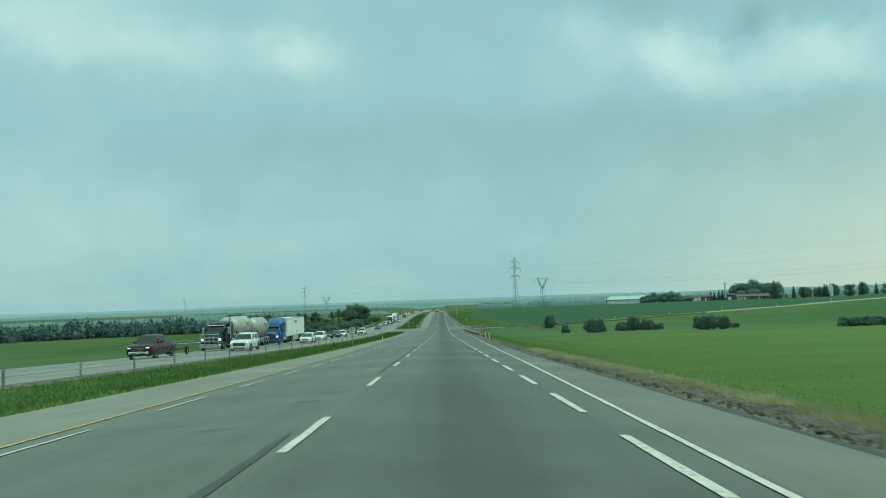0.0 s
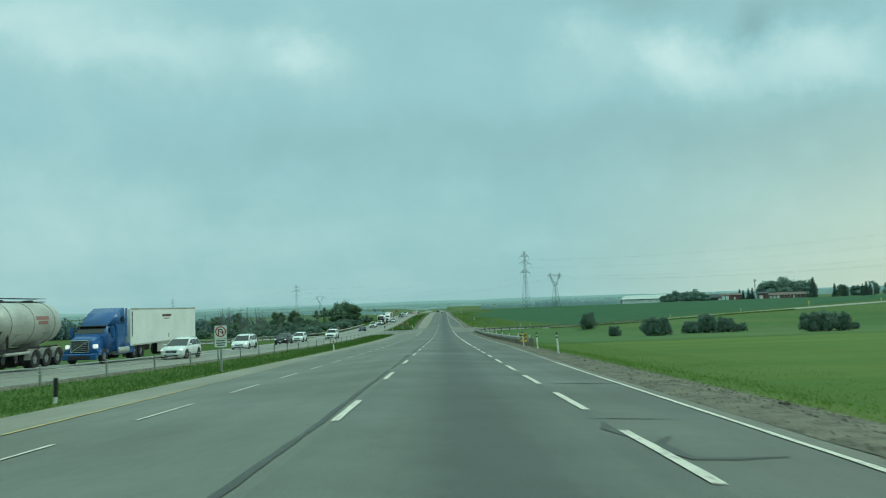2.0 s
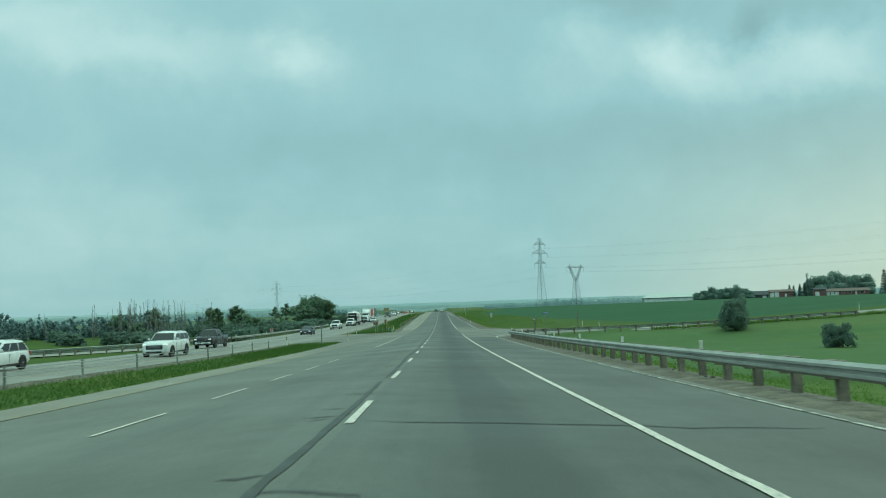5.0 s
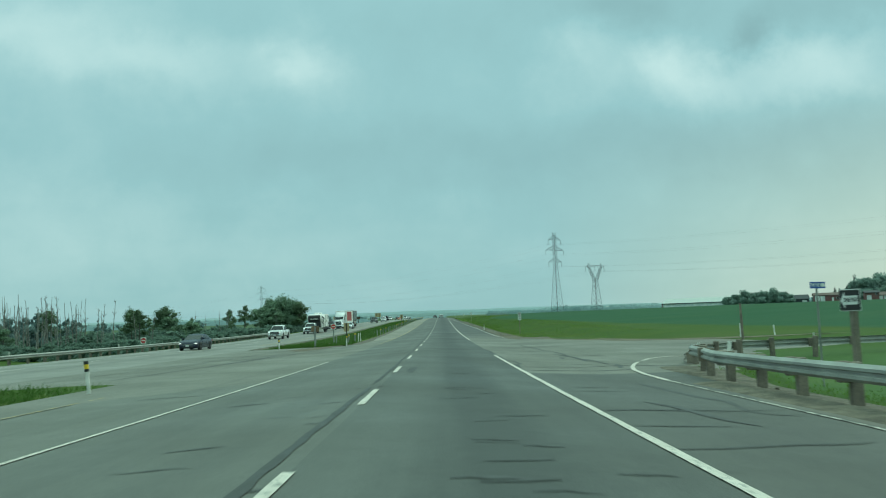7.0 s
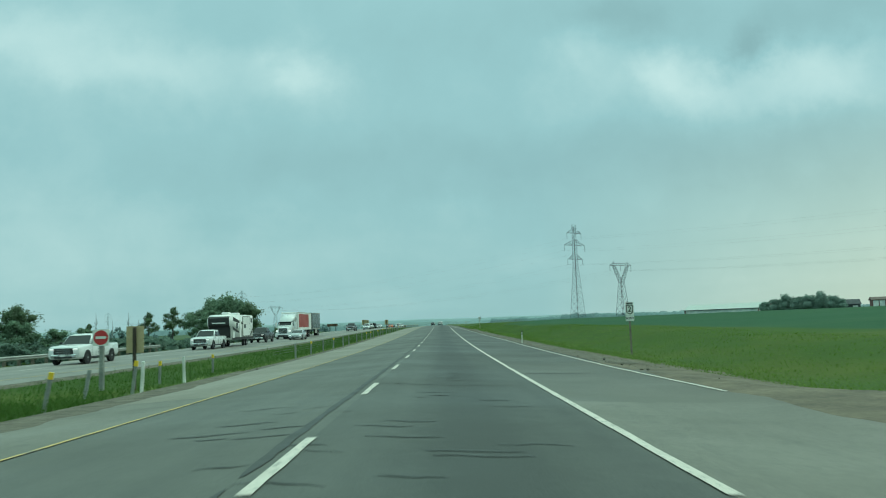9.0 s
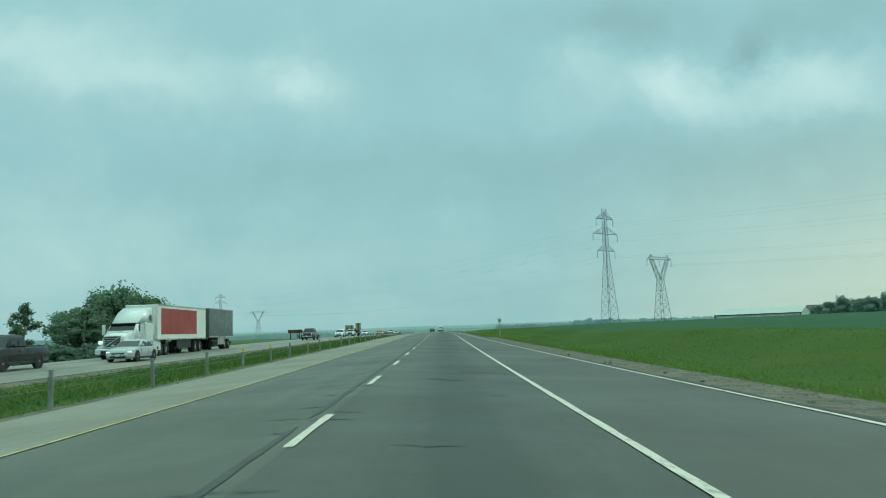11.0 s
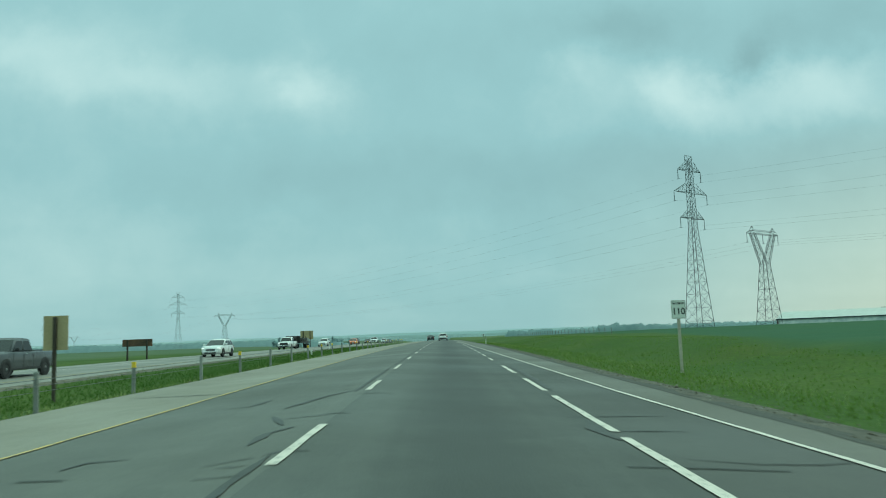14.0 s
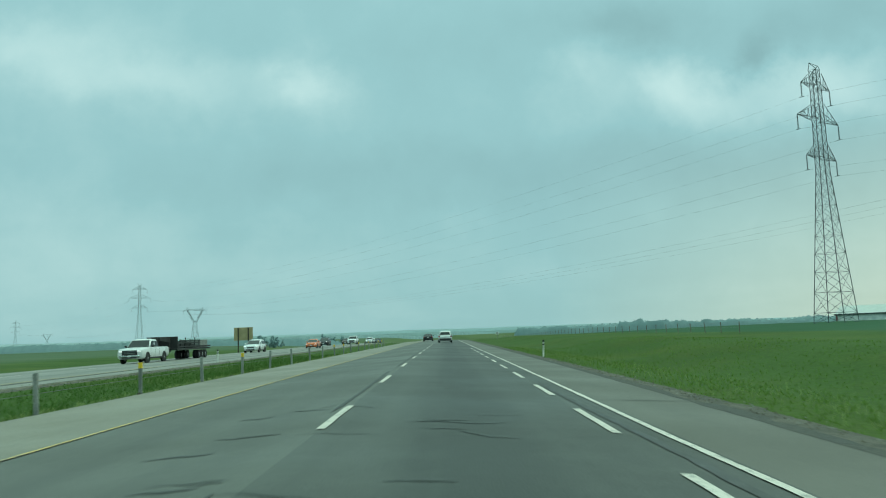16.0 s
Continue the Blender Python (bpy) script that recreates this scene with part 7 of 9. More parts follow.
def wheel(parent, x, y, r, w, rim=0.62):
    """A wheel on the axle at height r; sub-parts tyre and rim share their meshes."""
    key = (round(r, 2), round(w, 2), rim)
    if key not in WHEELS:
        bm = bmesh.new()
        prof = [(r * rim, -w / 2), (r * 0.94, -w / 2), (r, -w / 2 + 0.03), (r, w / 2 - 0.03), (r * 0.94, w / 2), (r * rim, w / 2)]
        n = 20
        rings = [[bm.verts.new((q, rad * math.cos(2 * math.pi * k / n), rad * math.sin(2 * math.pi * k / n))) for k in range(n)] for rad, q in prof]
        for a, b in zip(rings, rings[1:] + rings[:1]):
            for k in range(n):
                bm.faces.new((a[k], a[(k + 1) % n], b[(k + 1) % n], b[k]))
        tyre = bpy.data.meshes.new("tyre")
        bmesh.ops.recalc_face_normals(bm, faces=bm.faces)
        bm.to_mesh(tyre)
        bm.free()
        tyre.materials.append(TYRE)
        bm = bmesh.new()
        bmesh.ops.create_cone(bm, cap_ends=True, segments=20, radius1=r * rim, radius2=r * rim, depth=w * 0.55, matrix=Matrix.Rotation(radians(90), 4, "Y"))
        for s in (-1, 1):
            for k in range(5):
                a = 2 * math.pi * k / 5
                box(bm, s * w * 0.34, 0, 0, 0.03, r * 0.16, r * rim * 0.9, 0.0, Matrix.Rotation(a, 4, "X") @ Matrix.Translation((0, 0, r * rim * 0.45)))
            bmesh.ops.create_cone(bm, cap_ends=True, segments=10, radius1=r * 0.16, radius2=r * 0.13, depth=0.05, matrix=Matrix.Translation((s * w * 0.40, 0, 0)) @ Matrix.Rotation(radians(90 * s), 4, "Y"))
        rm = bpy.data.meshes.new("rim")
        bm.to_mesh(rm)
        bm.free()
        rm.materials.append(RIM)
        WHEELS[key] = (tyre, rm)
    t, rm = WHEELS[key]
    wh = piece("wheel", t, parent, pose(x, y, r))
    piece("rim", rm, wh)
    return wh


SHAPES = {
    # length, width, height, belt, (rear glass foot, roof rear, roof front, windscreen foot), hood at front, wheel radius, clearance
    "suv": (4.70, 1.88, 1.66, 1.02, (-2.24, -1.80, 0.02, 1.12), 0.94, 0.36, 0.24),
    "large_suv": (5.20, 2.04, 1.88, 1.20, (-2.54, -2.30, 0.25, 0.98), 1.12, 0.40, 0.28),
    "sedan": (4.75, 1.83, 1.45, 0.94, (-1.95, -1.10, 0.20, 1.10), 0.78, 0.33, 0.18),
    "hatchback": (4.35, 1.80, 1.46, 0.94, (-2.08, -1.50, 0.20, 1.05), 0.78, 0.33, 0.18),
    "minivan": (5.15, 2.00, 1.74, 1.00, (-2.52, -2.30, 0.55, 1.62), 0.84, 0.34, 0.20),
    "pickup": (5.90, 2.03, 1.93, 1.24, (-0.70, -0.58, 0.62, 1.30), 1.12, 0.41, 0.34),
}


def quad_on(a, b, c, d, u0, u1, v0, v1, out):
    """A panel within the face a b c d (a-b below, d-c above), set proud by out."""
    a, b, c, d = map(Vector, (a, b, c, d))
    f = lambda u, v: (a * (1 - u) + b * u) * (1 - v) + (d * (1 - u) + c * u) * v
    n = (b - a).cross(d - a).normalized() * out
    return [f(u0, v0) + n, f(u1, v0) + n, f(u1, v1) + n, f(u0, v1) + n]


def panel(name, pts, mat, parent, thick=0.012, label=""):
    bm = bmesh.new()
    f = bm.faces.new([bm.verts.new(p) for p in pts])
    f.normal_update()
    n = f.normal.copy()
    r = bmesh.ops.extrude_face_region(bm, geom=[f])
    bmesh.ops.translate(bm, vec=-n * thick, verts=[v for v in r["geom"] if isinstance(v, bmesh.types.BMVert)])
    return part(name, bm, mat, parent, label)


def car(kind, colour, x, y, heading, label, z=None, category="car", lamps=True, group=""):
    """A car built from its side profile; heading 0 drives away along +y, 180 towards the camera."""
    L, W, H, belt, (rg, rr, rf, wf), hood, wr, clear = SHAPES[kind]
    h = W / 2
    body_mat = PAINTS[colour]
    c = thing(kind if kind != "large_suv" else "suv", x, y, z, heading, label, category, group)
    F, R = L / 2, -L / 2
    deck = belt + (0.04 if kind == "sedan" else 0.0)

    def ring_at(yy, top, pinch, low):
        hb, ht = h * pinch, h * pinch * 0.93
        return [(-hb * 0.90, yy, low), (-hb, yy, low + 0.14), (-hb, yy, low + (top - low) * 0.55), (-hb * 0.985, yy, top - 0.10), (-ht, yy, top), (-ht * 0.5, yy, top + 0.025), (0, yy, top + 0.03),
                (ht * 0.5, yy, top + 0.025), (ht, yy, top), (hb * 0.985, yy, top - 0.10), (hb, yy, low + (top - low) * 0.55), (hb, yy, low + 0.14), (hb * 0.90, yy, low)]
    bm = bmesh.new()
    if kind == "pickup":
        st = [(R, belt - 0.03, 0.955, clear + 0.16), (R + 0.12, belt, 0.985, clear + 0.08), (rg - 0.1, belt, 1.0, clear), (wf, belt, 1.0, clear), (wf + 0.25, belt - 0.02, 1.0, clear), (F - 0.35, hood + 0.04, 0.985, clear), (F - 0.08, hood, 0.95, clear + 0.04), (F, hood - 0.10, 0.90, clear + 0.08)]
    else:
        st = [(R, belt - 0.16, 0.86, clear + 0.16), (R + 0.10, belt - 0.03, 0.93, clear + 0.08), (R + 0.45, deck, 0.985, clear + 0.02), (-L * 0.18, belt, 1.0, clear), (0.0, belt, 1.0, clear), (wf, belt - 0.005, 1.0, clear),
              (wf + 0.12, belt - 0.02, 0.995, clear), (F - 0.70, hood + 0.07, 0.985, clear), (F - 0.34, hood + 0.01, 0.955, clear), (F - 0.12, hood - 0.08, 0.88, clear + 0.02), (F, hood - 0.24, 0.74, clear + 0.06)]
    loft(bm, [ring_at(*s) for s in st])
    body = soften(part("body", bm, body_mat, c), 0.03, 40)
    if kind == "pickup":                                     # open box behind the cab
        bm = bmesh.new()
        box(bm, 0, (R + rg) / 2 - 0.02, belt + 0.035, W - 0.34, rg - R - 0.36, 0.03)
        part("cargo_box", bm, BLACK_TRIM, c, "dark open cargo box")
    # cabin
    hb, ht = h * 0.93, h * 0.76
    lo = belt - 0.02
    tall, arch = H, 0.03 if kind == "pickup" else 0.055
    H = tall - arch
    corners = {"rl": (-hb, rg, lo), "rr": (hb, rg, lo), "fl": (-hb, wf, lo), "fr": (hb, wf, lo), "RL": (-ht, rr, H - 0.06), "RR": (ht, rr, H - 0.06), "FL": (-ht, rf, H - 0.06), "FR": (ht, rf, H - 0.06)}
    g = {k: Vector(v) for k, v in corners.items()}
    bm = bmesh.new()
    mid = lambda a, b, u: g[a].lerp(g[b], u)
    def cab_ring(yb, yt, drop):
        H = tall - drop
        k = (yt - yb) / (H - 0.06 - lo)
        return [(-hb, yb, lo), (-ht, yt, H - 0.06), (-ht * 0.6, yt + 0.05 * k, H - 0.01), (0, yt + 0.06 * k, H), (ht * 0.6, yt + 0.05 * k, H - 0.01), (ht, yt, H - 0.06), (hb, yb, lo)]
    n_st = 7
    loft(bm, [cab_ring(rg + (wf - rg) * k / (n_st - 1), rr + (rf - rr) * k / (n_st - 1), arch * (2 * k / (n_st - 1) - 1) ** 2) for k in range(n_st)])
    soften(part("cabin", bm, body_mat, c), 0.035, 30)
    panel("windscreen", quad_on(g["fr"], g["fl"], g["FL"], g["FR"], 0.05, 0.95, 0.04, 0.93, 0.018), GLASS, c)
    panel("rear_window", quad_on(g["rl"], g["rr"], g["RR"], g["RL"], 0.09, 0.91, 0.18 if kind != "sedan" else 0.08, 0.88, 0.012), GLASS, c)
    splits = {"pickup": ((0.04, 0.46), (0.52, 0.93)), "sedan": ((0.16, 0.50), (0.53, 0.90))}.get(kind, ((0.05, 0.30), (0.33, 0.62), (0.65, 0.93)))
    for u0, u1 in splits:
        panel("side_window", quad_on(g["fl"], g["rl"], g["RL"], g["FL"], 1 - u1, 1 - u0, 0.10, 0.84, 0.012), GLASS, c)
        panel("side_window", quad_on(g["rr"], g["fr"], g["FR"], g["RR"], u0, u1, 0.10, 0.84, 0.012), GLASS, c)
    if kind in ("suv", "large_suv", "minivan"):
        for s in (-1, 1):
            bm = bmesh.new()
            rod(bm, (s * ht * 0.86, rr + 0.25, H + 0.045), (s * ht * 0.86, rf - 0.2, H + 0.045), 0.018, 5)
            part("roof_rail", bm, CHROME, c)
    # front
    bm = bmesh.new()
    box(bm, 0, F - 0.01, clear + 0.22, W * (0.80 if kind == "pickup" else 0.72), 0.14, 0.24, 0.06)
    part("front_bumper", bm, body_mat if kind != "pickup" else CHROME, c)
    for u in {"pickup": (0.05, 0.49, 0.95), "sedan": (0.50, 0.92)}.get(kind, (0.31, 0.635, 0.95)):
        for s in (-1, 1):                                    # shut lines of the doors
            bm = bmesh.new()
            box(bm, s * (h + 0.001), rg + (wf - rg) * u, (clear + belt) / 2 + 0.04, 0.008, 0.016, belt - clear - 0.34)
            part("shut_line", bm, BLACK_TRIM, c)
    bm = bmesh.new()
    gh = 0.20 if kind in ("sedan", "hatchback") else (0.44 if kind == "pickup" else (0.36 if kind == "large_suv" else 0.24))
    gz = hood - (0.09 if kind == "pickup" else 0.20) - gh / 2
    box(bm, 0, F - 0.02, gz, W * (0.46 if kind not in ("pickup", "large_suv") else 0.60), 0.10, gh, 0.02)
    grille = part("grille", bm, BLACK_TRIM, c)
    for k in range(3):
        bm = bmesh.new()
        box(bm, 0, F + 0.035, gz - gh * 0.28 + k * gh * 0.28, W * 0.44, 0.02, 0.022)
        part("slat", bm, CHROME, grille)
    bm = bmesh.new()
    box(bm, 0, F + 0.045, clear + 0.14, W * 0.56, 0.08, 0.13, 0.03)
    part("lower_intake", bm, BLACK_TRIM, c)
    for s in (-1, 1):
        bm = bmesh.new()
        box(bm, s * W * (0.345 if kind == "pickup" else 0.365), F - (0.12 if kind == "pickup" else 0.20), hood - (0.16 if kind == "pickup" else 0.17), W * 0.17, 0.30, 0.12, 0.045)
        part("headlight", bm, LENS if lamps else LENS_OFF, c)
        bm = bmesh.new()
        box(bm, s * (h * 0.86), R + 0.10, belt - 0.16, 0.20, 0.20, 0.20 if kind != "minivan" else 0.40, 0.03)
        part("tail_light", bm, TAIL, c)
        bm = bmesh.new()
        box(bm, s * (h + 0.07), wf - 0.28, belt + 0.10, 0.20, 0.12, 0.15, 0.035)
        part("mirror", bm, body_mat if kind != "pickup" else BLACK_TRIM, c)
        for u in ((0.35,) if kind == "pickup" else (0.25, 0.60)):
            bm = bmesh.new()
            box(bm, s * (h * 0.995), rg + (wf - rg) * u, belt - 0.13, 0.03, 0.17, 0.035, 0.008)
            part("door_handle", bm, body_mat if colour in ("white", "silver") else CHROME, c)
        bm = bmesh.new()
        box(bm, s * (h * 0.965), 0.0, clear + 0.06, 0.08, L * 0.50, 0.13, 0.02)
        part("sill", bm, BLACK_TRIM, c)
    bm = bmesh.new()
    box(bm, 0, R - 0.01, clear + 0.24, W * 0.84, 0.14, 0.22, 0.04)
    part("rear_bumper", bm, BLACK_TRIM if kind != "pickup" else CHROME, c)
    for yy, zz in ((F + 0.075, clear + 0.24), (R - 0.07, clear + 0.55)):
        bm = bmesh.new()
        box(bm, 0, yy, zz, 0.30, 0.012, 0.15)
        part("number_plate", bm, PLATE, c, "plain blank plate")
    # wheels in dark arches
    for yy in (F - 0.19 * L, R + 0.20 * L):
        for s in (-1, 1):
            bm = bmesh.new()
            bmesh.ops.create_cone(bm, cap_ends=True, segments=20, radius1=wr * 1.16, radius2=wr * 1.16, depth=0.10, matrix=Matrix.Translation((s * (h - 0.040), yy, wr + 0.02)) @ Matrix.Rotation(radians(90), 4, "Y"))
            part("wheel_arch", bm, BLACK_TRIM, c)
            wheel(c, s * (h - 0.09), yy, wr, 0.24)
    return c


def far_lane(lane):
    return {"inner": -20.5, "outer": -24.0}[lane]


def oncoming(kind, colour, lane, y, label, lamps=True, dx=0.0):
    x = far_lane(lane) + dx
    y = y + SHAPES[kind][0] / 2
    return car(kind, colour, x, y, 180, label, float(far_top(x, y)) + 0.005, "pickup truck" if kind == "pickup" else "car", lamps, "oncoming traffic")


def axle(parent, y, half, r=0.52, dual=True):
    for s in (-1, 1):
        for k in ((0.0, 0.30) if dual else (0.0,)):
            wheel(parent, s * (half - 0.14 - k), y, r, 0.27, 0.55)


def tractor(colour, x, y, heading, label, long_nose=False, guard=False, z=0.0):
    """A conventional highway tractor: bonnet, cab, sleeper with fairing, tanks and ten wheels; origin under its front bumper."""
    t = thing("semi_truck", x, y, z, heading, label, "truck", "oncoming traffic")
    m = PAINTS[colour]
    W = 2.45
    nose = 1.9 if long_nose else 1.5
    # front at y=0, body runs to -y
    bm = bmesh.new()
    tp = lambda yy, w, lo, hi: [(-w * 0.96, yy, lo), (-w, yy, lo + 0.3), (-w * 0.97, yy, hi - 0.2), (-w * 0.80, yy, hi), (0, yy, hi + 0.06), (w * 0.80, yy, hi), (w * 0.97, yy, hi - 0.2), (w, yy, lo + 0.3), (w * 0.96, yy, lo)]
    loft(bm, [tp(-0.06, 0.72, 0.62, 1.62 if not long_nose else 1.95), tp(-0.35, 0.86, 0.60, 1.78 if not long_nose else 2.05), tp(-nose - 0.25, 1.05, 0.60, 2.06 if not long_nose else 2.15)])
    soften(part("hood", bm, m, t), 0.05, 35)
    top = 2.75 if long_nose else 2.6
    bm = bmesh.new()
    yc, ys = -nose, -nose - 1.65
    cab = lambda yy, w, hi, wt: [(-w, yy, 0.75), (-w, yy, 1.95), (-wt, yy, hi - 0.1), (-wt * 0.85, yy, hi), (wt * 0.85, yy, hi), (wt, yy, hi - 0.1), (w, yy, 1.95), (w, yy, 0.75)]
    loft(bm, [cab(yc + 0.05, 1.08, 2.02, 1.02), cab(yc - 0.55, 1.12, top, 1.0), cab(ys, 1.15, top + 0.05, 1.05)])
    soften(part("cab", bm, m, t), 0.05, 35)
    bm = bmesh.new()
    hi = 3.05 if long_nose else 3.85
    loft(bm, [[(-1.0, yc - 0.62, top - 0.1), (-0.9, yc - 0.62, top + 0.05), (0.9, yc - 0.62, top + 0.05), (1.0, yc - 0.62, top - 0.1)],
              [(-1.2, ys - 0.3, top - 0.15), (-1.05, ys - 0.3, (top + hi) / 2 + 0.25), (1.05, ys - 0.3, (top + hi) / 2 + 0.25), (1.2, ys - 0.3, top - 0.15)],
              [(-1.22, ys - 1.5, top - 0.15), (-1.12, ys - 1.5, hi), (1.12, ys - 1.5, hi), (1.22, ys - 1.5, top - 0.15)]])
    soften(part("roof_fairing", bm, m, t), 0.05, 35)
    bm = bmesh.new()
    box(bm, 0, ys - 0.75, 1.68, W, 1.55, 1.95, 0.08)
    part("sleeper", bm, m, t)
    if not long_nose:                                        # side fairings, sun visor and sleeper windows
        for s in (-1, 1):
            bm = bmesh.new()
            box(bm, s * 1.19, ys - 1.55, 0.86, 0.07, 3.1, 0.78, 0.03)
            part("side_fairing", bm, m, t)
            bm = bmesh.new()
            box(bm, s * 1.21, ys - 1.62, 2.75, 0.05, 0.22, 2.1, 0.02)
            part("cab_extender", bm, m, t)
            bm = bmesh.new()
            box(bm, s * 1.232, ys - 0.95, 3.0, 0.02, 0.34, 0.42, 0.008)
            part("sleeper_window", bm, GLASS, t)
    bm = bmesh.new()
    box(bm, 0, yc - 0.44, top - 0.03, 1.95, 0.26, 0.10, 0.03)
    part("sun_visor", bm, BLACK_TRIM if not long_nose else CHROME, t)
    a, b, c, d = (1.03, yc + 0.03, 2.03), (-1.03, yc + 0.03, 2.03), (-0.96, yc - 0.52, top - 0.06), (0.96, yc - 0.52, top - 0.06)
    panel("windscreen", quad_on(a, b, c, d, 0.04, 0.96, 0.06, 0.94, 0.03), GLASS, t)
    for s in (-1, 1):
        bm = bmesh.new()
        box(bm, s * 1.13, yc - 0.95, 2.25, 0.03, 0.75, 0.55, 0.01)
        part("side_window", bm, GLASS, t)
        bm = bmesh.new()
        box(bm, s * 1.42, yc - 0.35, 2.15, 0.24, 0.10, 0.75, 0.03)
        part("mirror", bm, m if not long_nose else CHROME, t)
        bm = bmesh.new()
        box(bm, s * 0.93, -0.28, 1.22, 0.32, 0.22, 0.26, 0.04)
        part("headlight", bm, LENS, t)
        bm = bmesh.new()
        loft(bm, [[(s * (0.72 + 0.46 * q), yy, 0.62 + hh) for q, hh in ((0, 0), (1, 0), (1, 0.28), (0, 0.55))] for yy, _ in ((-0.15, 0), (-1.75, 0))])
        part("fender", bm, m, t)
        bm = bmesh.new()
        rod(bm, (s * 1.0, ys - 0.1, 0.75), (s * 1.0, ys - 2.0, 0.75), 0.32, 16)
        part("fuel_tank", bm, CHROME if long_nose else ALLOY, t)
        if long_nose:
            bm = bmesh.new()
            rod(bm, (s * 1.22, ys - 0.05, 1.2), (s * 1.22, ys - 0.05, 3.7), 0.085, 10)
            part("exhaust_pipe", bm, CHROME, t)
    bm = bmesh.new()
    box(bm, 0, -0.03, 1.25 if not long_nose else 1.38, 1.15, 0.10, 0.75 if not long_nose else 1.05, 0.04)
    gr = part("grille", bm, BLACK_TRIM, t)
    for k in range(5):
        bm = bmesh.new()
        box(bm, 0, 0.03, 0.98 + k * (0.13 if not long_nose else 0.2), 1.05, 0.02, 0.03)
        part("slat", bm, CHROME, gr)
    if not long_nose:
        bm = bmesh.new()
        box(bm, 0, 0.05, 1.25, 1.25, 0.02, 0.06, 0, Matrix.Translation((0, 0, 0)) @ Matrix.Translation((0, 0, 1.25)) @ Matrix.Rotation(radians(32), 4, "Y") @ Matrix.Translation((0, 0, -1.25)))
        part("trim_bar", bm, CHROME, t)
    bm = bmesh.new()
    box(bm, 0, 0.06, 0.55, 2.35, 0.25, 0.42, 0.06)
    part("front_bumper", bm, CHROME if long_nose else m, t)
    if not long_nose:
        bm = bmesh.new()
        box(bm, 0, 0.19, 0.50, 1.5, 0.03, 0.26, 0.02)
        part("lower_intake", bm, BLACK_TRIM, t)
        bm = bmesh.new()
        for cx, cz, w, h in ((0, 1.65, 1.25, 0.05), (0, 0.86, 1.25, 0.05), (-0.60, 1.25, 0.05, 0.82), (0.60, 1.25, 0.05, 0.82)):
            box(bm, cx, 0.03, cz, w, 0.05, h, 0.01)
        part("grille_frame", bm, CHROME, t)
    if guard:
        g = None
        bm = bmesh.new()
        for zz in (0.75, 1.1, 1.45, 1.8):
            rod(bm, (-0.95, 0.32, zz), (0.95, 0.32, zz), 0.045, 6)
        for xx in (-0.95, -0.5, 0, 0.5, 0.95):
            rod(bm, (xx, 0.32, 0.55), (xx, 0.32, 1.85), 0.045, 6)
        for s in (-1, 1):
            for zz in (0.6, 0.95):
                rod(bm, (s * 0.95, 0.32, zz), (s * 1.25, 0.10, zz), 0.04, 6)
        part("bush_guard", bm, CHROME, t, "tubular chrome guard before the grille")
    bm = bmesh.new()
    for s in (-1, 1):
        box(bm, s * 0.42, -4.3, 0.92, 0.12, 8.2, 0.26)
    box(bm, 0, -6.9, 1.12, 1.2, 0.9, 0.1)
    part("chassis", bm, CHASSIS, t)
    axle(t, -1.15, 1.2, 0.52, False)
    for yy in (-6.3, -7.6):
        axle(t, yy, 1.22)
        for s in (-1, 1):
            bm = bmesh.new()
            box(bm, s * 1.0, yy, 1.16, 0.55, 1.25, 0.04, 0.01)
            part("mudguard", bm, CHROME if long_nose else BLACK_TRIM, t)
    return t


